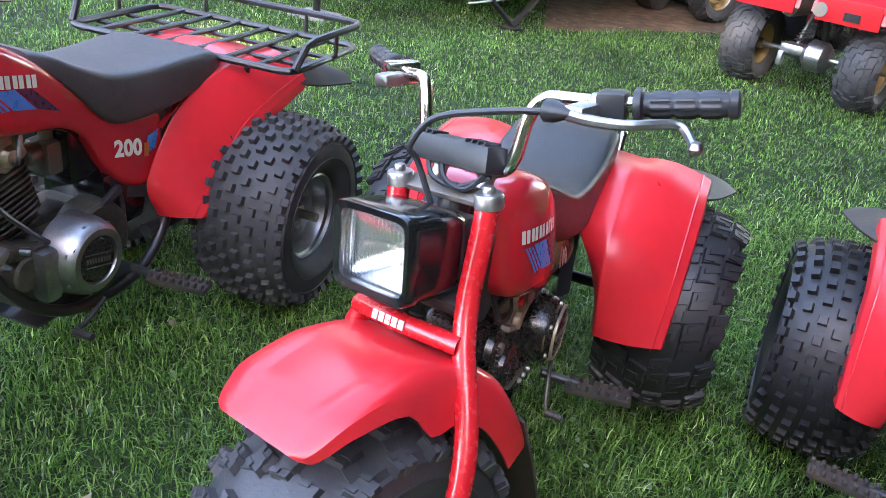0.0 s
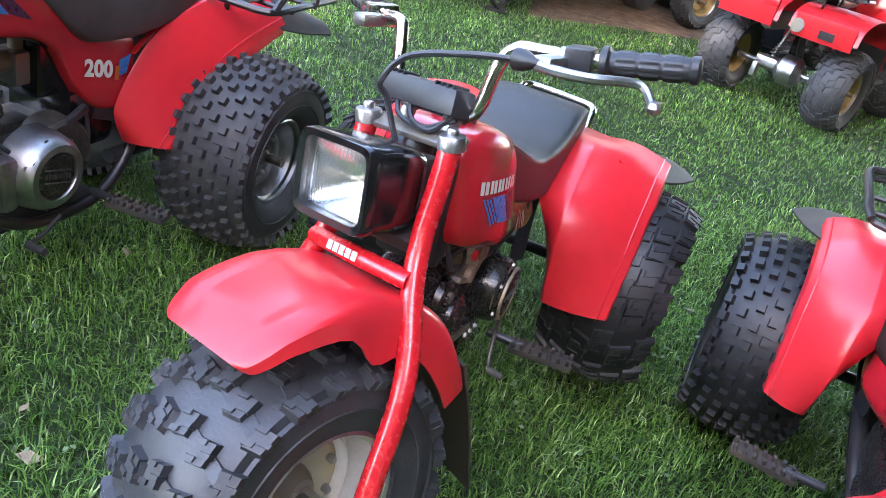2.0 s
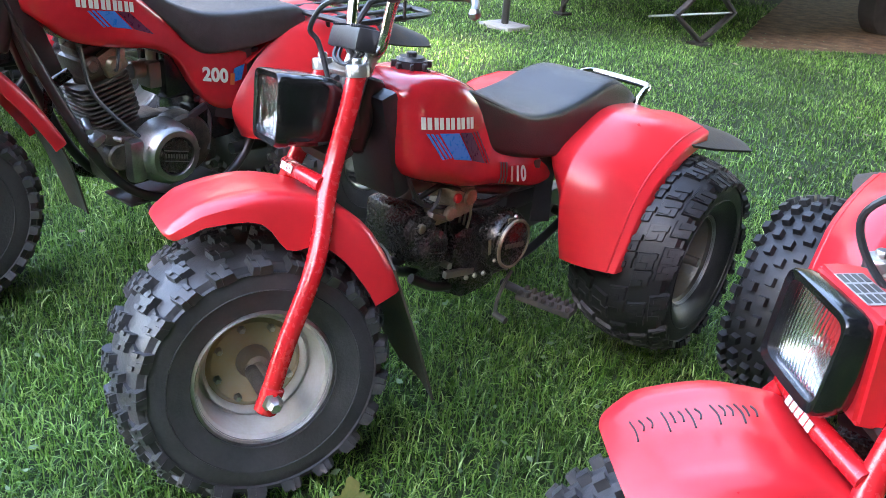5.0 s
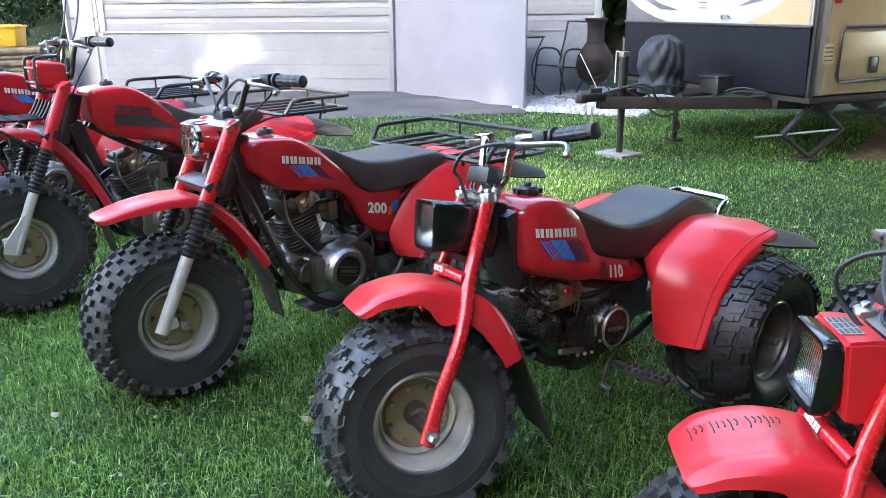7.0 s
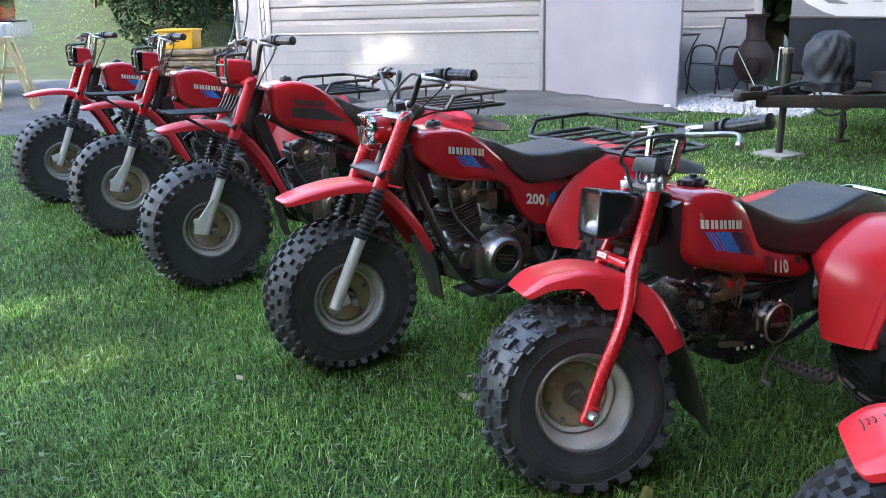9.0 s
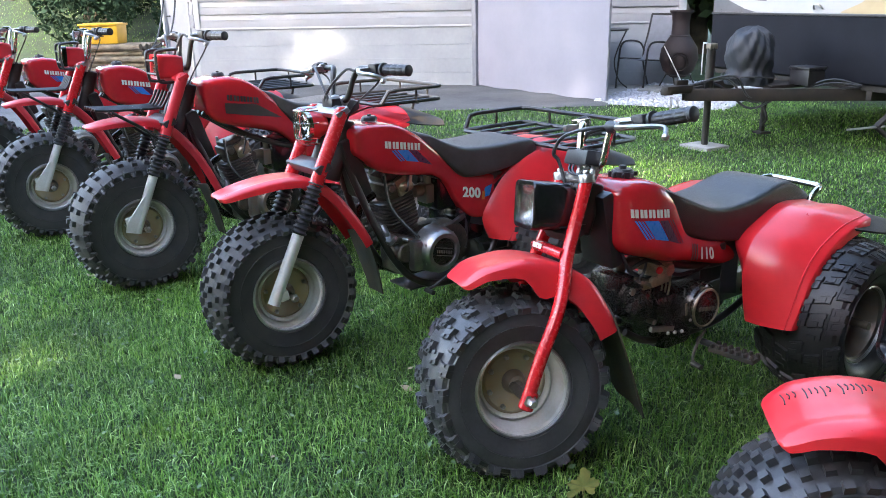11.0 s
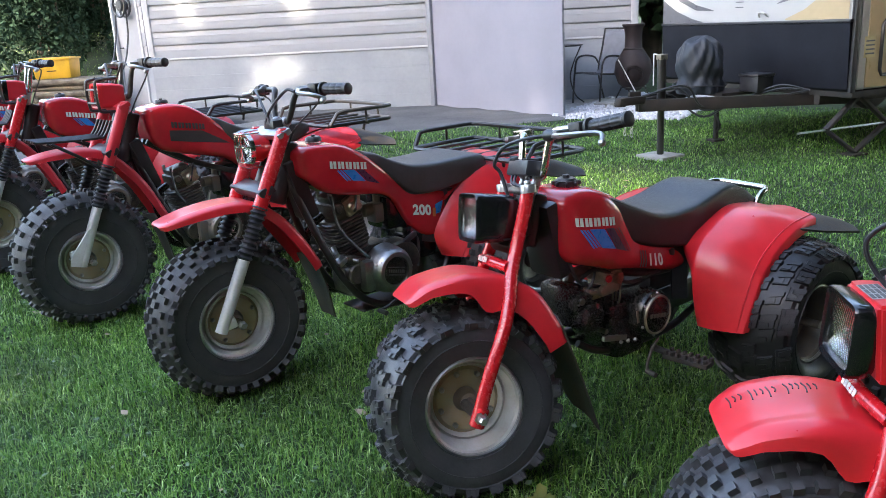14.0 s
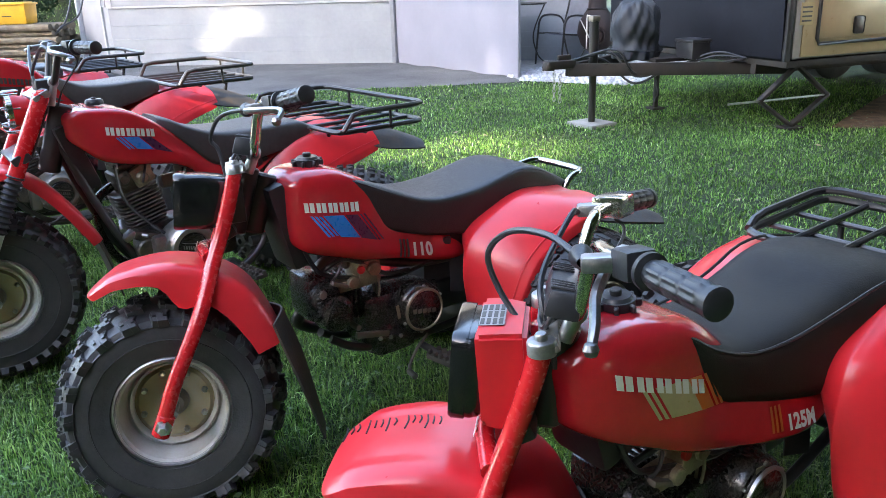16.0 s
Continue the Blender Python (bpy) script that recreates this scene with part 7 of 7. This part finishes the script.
    kit("handlebar", tube([(-0.38, 0.78, 1.02), (-0.15, 0.88, 1.0), (0, 0.92, 0.94), (0.15, 0.88, 1.0), (0.38, 0.78, 1.02)], 0.013, 8, 24), FRAME)
    bag = thing("rack_bag", "dark soft bag strapped on the rear rack", "bag", m @ Matrix.Translation((0.05, -0.10, 0.846)))
    part("bag_body", skin([oval(0, 0.11 + 0.01 * math.sin(y * 30), w_, h_, y, 26, 3.5) for y, w_, h_ in ((-0.2, 0.22, 0.06), (-0.16, 0.29, 0.10), (0.0, 0.31, 0.115), (0.15, 0.29, 0.10), (0.2, 0.22, 0.06))]), COVER, bag)
    return root


quad(Matrix.Translation((2.445, 5.665, 0)) @ Matrix.Rotation(radians(-43), 4, "Z"), "red four wheeler with gold rims and packed rear rack")
quad(Matrix.Translation((2.25, 8.55, 0)) @ Matrix.Rotation(radians(-60), 4, "Z"), "red four wheeler parked beyond the mulch")


def pickup(m):
    """A red pickup truck seen at its tail: bed, cab, bumper, lamps and wheels."""
    root = thing("pickup_truck", "red pickup truck with grey rear bumper parked on the drive", "truck", m)
    # x: to its right side, y: forwards from the tail, z up
    body = part("body", skin([[Vector((sx * hw, y, z)) for sx, z in ((-0.96, zb), (0.96, zb), (1, zb + 0.35), (0.97, zt), (-0.97, zt), (-1, zb + 0.35))] for y, hw, zb, zt in ((0.0, 0.96, 0.85, 1.78), (0.06, 0.99, 0.78, 1.80), (1.9, 1.0, 0.72, 1.78), (2.0, 1.0, 0.72, 1.78), (4.0, 1.0, 0.72, 1.7), (5.3, 0.96, 0.75, 1.55), (5.5, 0.9, 0.8, 1.4))]), RED_PAINT, root)
    part("cab", skin([[Vector((sx * hw, y, z)) for sx, z in ((-1, 1.70), (1, 1.70), (0.86, zt), (-0.86, zt))] for y, hw, zt in ((2.0, 0.98, 1.75), (2.15, 0.97, 2.35), (3.4, 0.97, 2.35), (4.1, 0.96, 1.75))]), BLACK_GLOSS, root)
    part("tailgate", block((1.6, 0.05, 0.62), (0, -0.03, 1.42), 0.02), RED_PAINT, root)
    part("tailgate_panel", block((1.5, 0.02, 0.36), (0, -0.06, 1.50), 0.01), BLACK_GLOSS, root)
    for g in (-1, 1):
        lamp = part("tail_lamp", block((0.13, 0.22, 0.46), (g * 0.94, 0.07, 1.46), 0.02), RED_PAINT, root)
        part("reversing_lamp", block((0.10, 0.19, 0.12), (g * 0.962, 0.065, 1.47), 0.012), WHITE, lamp)
        for y in (1.05, 4.6):
            part("wheel", lathe([(0, 0.11), (0.20, 0.11), (0.22, 0.13), (0.36, 0.14), (0.42, 0.10), (0.42, -0.10), (0.36, -0.14), (0, -0.1)], 32, "x", (g * 0.86, y, 0.42)), RUBBER, root)
            part("wheel_rim", lathe([(0, 0.125), (0.06, 0.135), (0.18, 0.115), (0.21, 0.135)], 24, "x", (g * 0.86 + (0 if g > 0 else -0.25), y, 0.42)), ALLOY, root)
            part("wheel_arch", lathe([(0.46, -0.12), (0.52, -0.11), (0.53, 0.13), (0.47, 0.14)], 32, "x", (g * 0.87, y, 0.45)), BLACK, root)
    bump = part("rear_bumper", joined(block((1.9, 0.22, 0.24), (0, -0.15, 0.98), 0.04), block((0.22, 0.34, 0.22), (0.92, -0.04, 0.98), 0.04), block((0.22, 0.34, 0.22), (-0.92, -0.04, 0.98), 0.04)), RIM, root)
    part("bumper_step", block((1.0, 0.24, 0.03), (0, -0.16, 1.105), 0.01), BLACK, bump)
    part("chassis", block((1.3, 4.6, 0.2), (0, 2.6, 0.66), 0.03), FRAME, root)


pickup(Matrix.Translation((-13.72, 5.52, 0)) @ Matrix.Rotation(radians(145), 4, "Z") @ Matrix.Scale(1.1, 4))


def sawhorse(m):
    root = thing("sawhorse", "pale weathered wooden sawhorse standing on the drive", "sawhorse", m)
    part("beam", block((0.09, 0.66, 0.09), (0, 0.26, 0.97), 0.006), PALE_WOOD, root)
    for y in (0.02, 0.50):
        for g in (-1, 1):
            a, b = Vector((g * 0.26, y - 0.06, 0.0)), Vector((g * 0.03, y, 1.0))
            bm = block((0.085, 0.035, (b - a).length), (0, 0, 0), 0.004)
            bm.transform(Matrix.Translation((a + b) / 2) @ (b - a).to_track_quat("Z", "Y").to_matrix().to_4x4())
            part("leg", bm, PALE_WOOD, root)
        part("brace", block((0.26, 0.02, 0.07), (0, y - 0.01, 0.55), 0.003), PALE_WOOD, root)


sawhorse(Matrix.Translation((-11.05, 4.35, 0.006)) @ Matrix.Rotation(radians(57), 4, "Z"))


def storage_bin(m):
    root = thing("storage_bin", "yellow plastic storage bin with a lid on stacked logs", "bin", m)
    part("tub", block((0.76, 0.46, 0.38), (0, 0, 0.19), 0.03, taper=(1.08, 1.08)), YELLOW, root)
    part("lid", joined(block((0.86, 0.54, 0.045), (0, 0, 0.395), 0.015), block((0.70, 0.40, 0.02), (0, 0, 0.42), 0.008)), YELLOW, root)
    part("print_bar", block((0.2, 0.004, 0.02), (0, -0.242, 0.16), 0.0), CLAY, root)


def logs(m):
    root = thing("log_stack", "stack of weathered round logs beside the house", "logs", m)
    rr = random.Random(8)
    for i in range(7):
        for j in range(7 - (i % 2)):
            r = 0.052 + 0.008 * rr.random()
            y = -0.36 + 0.115 * j + 0.057 * (i % 2)
            part("log", lathe([(0, -0.75 + 0.03 * rr.random()), (r, -0.74), (r * 0.96, 0), (r, 0.74), (0, 0.75)], 9, "x", (0.08 * rr.uniform(-1, 1), y, 0.055 + 0.1 * i)), LOG, root)


logs(WALL @ Matrix.Translation((-6.15, 0.25, 0)) @ Matrix.Diagonal((0.8, 0.9, 0.96, 1)))
storage_bin(WALL @ Matrix.Translation((-6.36, 0.1, 0.685)) @ Matrix.Rotation(radians(8), 4, "Z") @ Matrix.Scale(0.78, 4))


def hose_reel(m):
    root = thing("hose_reel", "dark wall hose reel with a hanging black hose", "hose reel", m)
    for x in (-0.05, -0.14):
        part("reel_ring", tube([(x, 0.17 * math.cos(t), 0.17 * math.sin(t)) for t in np.linspace(0, 2 * math.pi, 24, endpoint=False)], 0.018, 8, closed=True), BLACK, root)
    part("reel_drum", rod((-0.02, 0, 0), (-0.15, 0, 0), 0.09, 16), BLACK, root)
    for t in (0.3, 2.4, 4.5):
        part("reel_spoke", rod((-0.14, 0, 0), (-0.14, 0.16 * math.cos(t), 0.16 * math.sin(t)), 0.012), BLACK, root)
    part("hose", tube([(-0.12, -0.15, -0.05), (-0.16, -0.16, -0.5), (-0.4, -0.3, -0.95), (-0.8, -0.5, -1.1), (-0.75, -0.2, -1.2), (-0.45, 0.0, -1.0), (-0.2, 0.14, -0.5), (-0.12, 0.15, 0.0)], 0.014, 8, 50), BLACK, root)


hose_reel(WALL @ Matrix.Translation((-4.62, 0, 0)) @ Matrix.Rotation(radians(60), 4, "Z") @ Matrix.Translation((0.03, 0.52, 1.76)))


def chiminea(m):
    root = thing("chiminea", "dark red clay chiminea on a black iron stand", "chiminea", m)
    part("bowl", lathe([(0, 0.17), (0.10, 0.18), (0.20, 0.27), (0.255, 0.42), (0.235, 0.56), (0.16, 0.68), (0.118, 0.74), (0.112, 0.90), (0.125, 1.0), (0.15, 1.03), (0.15, 1.05), (0.12, 1.05), (0.10, 0.9), (0.10, 0.75)], 36, "z"), CLAY, root)
    part("neck_ring", lathe([(0.122, 0.715), (0.14, 0.725), (0.122, 0.735)], 30, "z"), CLAY, root)
    part("mouth", lathe([(0.085, -0.03), (0.10, 0.0), (0.115, 0.0), (0.12, -0.02)], 24, "y", (0, -0.235, 0.40)), CLAY, root)
    part("stand_ring", tube([(0.17 * math.cos(t), 0.17 * math.sin(t), 0.22) for t in np.linspace(0, 2 * math.pi, 20, endpoint=False)], 0.009, 6, closed=True), FRAME, root)
    for t in (0.5, 2.6, 4.7):
        part("stand_leg", tube([(0.17 * math.cos(t), 0.17 * math.sin(t), 0.22), (0.24 * math.cos(t), 0.24 * math.sin(t), 0.10), (0.27 * math.cos(t), 0.27 * math.sin(t), 0.045)], 0.010, 6, 10), FRAME, root)
    part("poker", rod((-0.20, -0.22, 0.60), (0.08, -0.34, 0.08), 0.007, 6), RIM, root)


pav = thing("paving_slab", "rough dark stone slab under the chiminea", "slab", pose(-2.62, 10.12, 0.01, 0, 0, 10))
part("slab", block((0.9, 0.6, 0.05), (0, 0, 0.022), 0.012), CONCRETE, pav)
chiminea(pose(-2.60, 10.15, 0.02, 0, 0, 20))


def patio_chair(m):
    root = thing("patio_chair", "black metal patio chair with a grey mesh sling", "chair", m)
    for g in (-1, 1):
        x = g * 0.27
        part("arm_frame", tube([(x, -0.28, 0), (x, -0.24, 0.42), (x, -0.20, 0.60), (x, -0.08, 0.65), (x, 0.14, 0.62), (x, 0.24, 0.5)], 0.014, 8, 24), FRAME, root)
        part("back_leg", tube([(x, 0.34, 0), (x, 0.22, 0.40), (x, 0.30, 0.75), (x, 0.36, 1.0)], 0.013, 8, 20), FRAME, root)
        part("seat_rail", tube([(x * 0.94, -0.24, 0.42), (x * 0.94, 0.22, 0.38)], 0.012, 8), FRAME, root)
    part("cross_bar", rod((-0.26, 0.22, 0.38), (0.26, 0.22, 0.38), 0.010), FRAME, root)
    part("top_bar", rod((-0.27, 0.36, 1.0), (0.27, 0.36, 1.0), 0.012), FRAME, root)
    part("sling", shell(smooth_grid([[(x, y, z - 0.015 * (1 - (x / 0.25) ** 2)) for x in (-0.25, 0, 0.25)] for y, z in ((-0.24, 0.425), (0.0, 0.39), (0.18, 0.40), (0.25, 0.55), (0.31, 0.78), (0.355, 0.98))], 18, 7), 0.004), SHEET_POST, root)


patio_chair(pose(-3.12, 10.28, 0.01, 0, 0, -25))


def side_table(m):
    root = thing("side_table", "small black metal table with curved legs", "table", m)
    part("top", lathe([(0, 0.80), (0.30, 0.80), (0.31, 0.81), (0.31, 0.82), (0, 0.825)], 30, "z"), FRAME, root)
    for t in (0.4, 2.5, 4.6):
        c, s_ = math.cos(t), math.sin(t)
        part("leg", tube([(0.28 * c, 0.28 * s_, 0.80), (0.17 * c, 0.17 * s_, 0.55), (0.13 * c, 0.13 * s_, 0.35), (0.20 * c, 0.20 * s_, 0.12), (0.32 * c, 0.32 * s_, 0.01)], 0.010, 8, 20), FRAME, root)


side_table(pose(-3.62, 10.05, 0.01, 0, 0, 0))

# loose white stones beside the house
rng = np.random.default_rng(21)
vv, ff = [], []
cube = np.array([(-1, -1, -1), (1, -1, -1), (1, 1, -1), (-1, 1, -1), (-0.7, -0.7, 1), (0.7, -0.7, 1), (0.7, 0.7, 1), (-0.7, 0.7, 1)], float)
cf = np.array([(4, 5, 6, 7), (0, 1, 5, 4), (1, 2, 6, 5), (2, 3, 7, 6), (3, 0, 4, 7)])
for i in range(2000):
    x, y = rng.uniform(-3.2, -1.5), rng.uniform(8.5, 11.4)
    if y < 8.5 + 0.02 or (x < -2.9 and y < 8.75) or (x > -1.4 and y < 8.6 + (x + 1.4) * 0.9):
        continue
    t, s_ = rng.uniform(0, 6.28), rng.uniform(0.012, 0.032)
    q = cube * np.array([1, 0.75, 0.55]) * s_ * rng.uniform(0.7, 1.2, (8, 3))
    q = np.stack([q[:, 0] * math.cos(t) - q[:, 1] * math.sin(t), q[:, 0] * math.sin(t) + q[:, 1] * math.cos(t), q[:, 2]], 1) + (x, y, 0.01 + s_ * 0.4)
    ff.append(cf + 8 * len(vv))
    vv.append(q)
tagged(raw("gravel", np.concatenate(vv), np.concatenate(ff), GRAVEL), "loose white and grey stones beside the house", "gravel", kind="stuff")

# ---- leaves on the lawn ----
LEAF_YELLOW = mat("yellow_green_leaf", (0.20, 0.26, 0.05), 0.55, var=0.3, scale=20, var2=(0.28, 0.24, 0.06))
LEAF_DRY = mat("dry_leaf", (0.30, 0.24, 0.15), 0.7, var=0.3, scale=20)
CLOVER = mat("clover_leaf", (0.10, 0.20, 0.07), 0.6, var=0.3, scale=10, var2=(0.20, 0.28, 0.14))


def maple_leaf(m, size):
    """A five-lobed leaf, slightly cupped, with its stalk."""
    bm = bmesh.new()
    out = []
    for k in range(40):
        t = 2 * math.pi * k / 40
        r = 0.52 + 0.30 * max(0.0, math.cos(2.5 * (t - math.pi / 2))) ** 2 + 0.22 * abs(math.cos(2.5 * (t - math.pi / 2))) + 0.06 * math.cos(15 * t)
        if abs(t - 1.5 * math.pi) < 0.45:
            r *= 0.45
        out.append((r * math.cos(t), r * math.sin(t)))
    c = bm.verts.new((0, 0, 0.03 * size))
    vs = [bm.verts.new((size * x, size * y, size * (0.16 * (x * x + y * y) + 0.05 * math.sin(9 * math.atan2(y, x))))) for x, y in out]
    for i in range(len(vs)):
        bm.faces.new((c, vs[i], vs[(i + 1) % len(vs)]))
    bmesh.ops.solidify(bm, geom=bm.faces[:], thickness=0.0006)
    root = thing("maple_leaf", "fallen yellow-green maple leaf lying on the grass", "leaf", m)
    part("blade", bm, LEAF_YELLOW, root)
    part("stalk", tube([(0, -0.1 * size, 0.01), (0.05 * size, -0.7 * size, 0.012), (0.12 * size, -1.2 * size, 0.004)], 0.0012, 6, 8), LEAF_YELLOW, root)


maple_leaf(pose(0.285, 0.93, 0.035, 8, -14, 20), 0.062)


def flecks(name, label, cat, seed, n, box, size, mt, z):
    """Small separate leaves lying among the blades."""
    rng = np.random.default_rng(seed)
    x, y = rng.uniform(box[0], box[2], n), rng.uniform(box[1], box[3], n)
    keep = np.ones(n, bool)
    t, s_ = rng.uniform(0, 6.28, n), size * rng.uniform(0.5, 1.3, n)
    zz = np.array([land_height(a, b) for a, b in zip(x, y)]) + z * rng.uniform(0.7, 1.1, n)
    q = []
    for k, (a, b) in enumerate(((1, 0), (0.1, 0.55), (-1, 0), (0.1, -0.55))):
        q.append(np.stack([x + s_ * (a * np.cos(t) - b * np.sin(t)), y + s_ * (a * np.sin(t) + b * np.cos(t)), zz + s_ * rng.uniform(-0.3, 0.3, n)], 1))
    return tagged(raw(name, np.stack(q, 1).reshape(-1, 3), np.arange(4 * n).reshape(-1, 4), mt), label, cat, kind="stuff")


flecks("clover", "pale clover leaves among the grass", "clover", 31, 2600, (-3.0, 0.0, 2.6, 7.5), 0.011, CLOVER, 0.036)
flecks("fallen_leaves", "small dry tan leaves scattered over the lawn", "leaves", 32, 170, (-5.0, 0.2, 3.2, 7.5), 0.022, LEAF_DRY, 0.034)

# ---- grass ----
BLADE = bpy.data.materials.new("grass_blade")
BLADE.use_nodes = True
_n, _l = BLADE.node_tree.nodes, BLADE.node_tree.links
_g = _n.new("ShaderNodeNewGeometry")
_r = _n.new("ShaderNodeValToRGB")
_r.color_ramp.elements[0].color, _r.color_ramp.elements[1].color = (0.012, 0.052, 0.005, 1), (0.58, 0.78, 0.32, 1)
_r.color_ramp.elements.new(0.55).color = (0.106, 0.248, 0.034, 1)
_r.color_ramp.elements.new(0.93).color = (0.27, 0.43, 0.10, 1)
_tn = _n.new("ShaderNodeTexNoise")
_tn.inputs["Scale"].default_value = 1.3
_tc = _n.new("ShaderNodeTexCoord")
_l.new(_tc.outputs["Object"], _tn.inputs["Vector"])
_hs = _n.new("ShaderNodeHueSaturation")
_mr = _n.new("ShaderNodeMapRange")
_mr.inputs["From Min"].default_value, _mr.inputs["From Max"].default_value = 0.3, 0.7
_mr.inputs["To Min"].default_value, _mr.inputs["To Max"].default_value = 0.68, 1.38
_l.new(_tn.outputs["Fac"], _mr.inputs["Value"]), _l.new(_mr.outputs[0], _hs.inputs["Value"])
_l.new(_g.outputs["Random Per Island"], _r.inputs[0]), _l.new(_r.outputs[0], _hs.inputs["Color"])
_p = _n["Principled BSDF"]
_l.new(_hs.outputs[0], _p.inputs["Base Color"])
_p.inputs["Roughness"].default_value = 0.36
_p.inputs["Specular IOR Level"].default_value = 0.45
_tb = _n.new("ShaderNodeBsdfTranslucent")
_ms = _n.new("ShaderNodeMixShader")
_ms.inputs[0].default_value = 0.35
_l.new(_hs.outputs[0], _tb.inputs[0]), _l.new(_p.outputs[0], _ms.inputs[1]), _l.new(_tb.outputs[0], _ms.inputs[2])
_l.new(_ms.outputs[0], _n["Material Output"].inputs[0])


def inside(px, py, poly):
    """Which points lie in a polygon."""
    res = np.zeros(len(px), bool)
    k = len(poly)
    for i in range(k):
        (x1, y1), (x2, y2) = poly[i], poly[(i + 1) % k]
        hit = ((y1 > py) != (y2 > py)) & (px < (x2 - x1) * (py - y1) / (y2 - y1 + 1e-12) + x1)
        res ^= hit
    return res


NOT_LAWN = [
    [(-2.85, 8.42), (-3.74, 7.68), (-4.53, 7.14), (-6.5, 5.2), (-8.55, 3.18), (-9.4, 2.75), (-16, -0.6), (-30, -2), (-30, 4.5), (-21.9, 7.6), (-17.0, 9.2), (-12.0, 9.6), wallxy(-4.7, -0.01), wallxy(2.6, -0.01)],
    [(-3.05, 8.70), (-2.85, 8.50), (-1.9, 8.52), (-1.5, 9.2), (-1.6, 11.4), wallxy(2.95, -0.01), wallxy(1.2, -0.01)],
    [(0.75, 6.80), (1.0, 6.85), (1.6, 7.25), (2.4, 7.6), (4.5, 8.2), (9, 9.5), (9, 16), (1.6, 14), (0.9, 8.4)],
    [wallxy(-4.7), wallxy(3, 0), wallxy(3, 8), wallxy(-4.7, 8)],
]


def blades(name, label, seed, box, count, h, w, soft=1.0):
    """A patch of mown grass: single bent blades that lean in all directions, in uneven tufts."""
    rng = np.random.default_rng(seed)
    x = rng.uniform(box[0], box[2], count)
    y = rng.uniform(box[1], box[3], count)
    keep = np.ones(count, bool)
    for poly in NOT_LAWN:
        keep &= ~inside(x, y, poly)
    x, y = x[keep], y[keep]
    edge = np.minimum(np.minimum(x - box[0], box[2] - x), np.minimum(y - box[1], box[3] - y))
    fade = edge > 0.7 * rng.random(len(x)) ** 0.7 * soft
    x, y = x[fade], y[fade]
    n = len(x)
    tuft = 0.5 + 0.5 * np.sin(x * 5.1 + 1.7 * np.sin(y * 3.3)) * np.sin(y * 4.3 + 1.3 * np.sin(x * 2.9))
    hh = h * (0.5 + 0.55 * rng.random(n) + 0.35 * tuft)
    ww = w * (0.7 + 0.6 * rng.random(n))
    t = rng.uniform(0, 2 * np.pi, n)
    lean = rng.uniform(0.1, 1.45, n)
    dx, dy = np.cos(t), np.sin(t)
    z = np.array([land_height(a, b) for a, b in zip(x, y)]) if box[0] < -9 or box[2] > 0.3 else np.zeros(n)
    base = np.stack([x, y, z - 0.004], 1)
    side = np.stack([-dy, dx, np.zeros(n)], 1) * ww[:, None] / 2
    mid = base + np.stack([dx * lean * hh * 0.3, dy * lean * hh * 0.3, hh * 0.6], 1)
    tip = base + np.stack([dx * lean * hh * 0.95, dy * lean * hh * 0.95, hh * (1.02 - 0.35 * lean)], 1)
    v = np.stack([base - side, base + side, mid + side * 0.8, mid - side * 0.8, tip], 1).reshape(-1, 3)
    i = np.arange(n)[:, None] * 5
    f = np.concatenate([i + np.array([[0, 1, 2]]), i + np.array([[0, 2, 3]]), i + np.array([[3, 2, 4]])])
    return tagged(raw(name, v, f, BLADE), label, "grass", kind="stuff")


GRASS = "short green mown grass with scattered clover"
blades("lawn_grass", GRASS, 1, (-2.9, -0.9, 3.1, 3.6), 350000, 0.043, 0.0035)
blades("lawn_grass", GRASS, 8, (-5.3, -0.9, 3.1, 3.7), 70000, 0.054, 0.0034)
blades("lawn_grass", GRASS, 2, (-6.0, -0.3, -2.2, 4.4), 120000, 0.042, 0.0046)
blades("lawn_grass", GRASS, 3, (-3.0, 2.7, 5.0, 10.0), 190000, 0.034, 0.0052)
blades("lawn_grass", GRASS, 4, (-9.9, -0.4, -2.2, 8.4), 90000, 0.040, 0.007)
blades("lawn_grass", GRASS, 5, (-33, 1.0, -9.0, 24), 60000, 0.050, 0.009)
blades("lawn_grass", GRASS, 6, (-7.0, -4.5, 5.5, 0.1), 50000, 0.04, 0.010)
blades("lawn_grass", GRASS, 7, (2.3, -0.5, 6.0, 3.3), 32000, 0.04, 0.009)
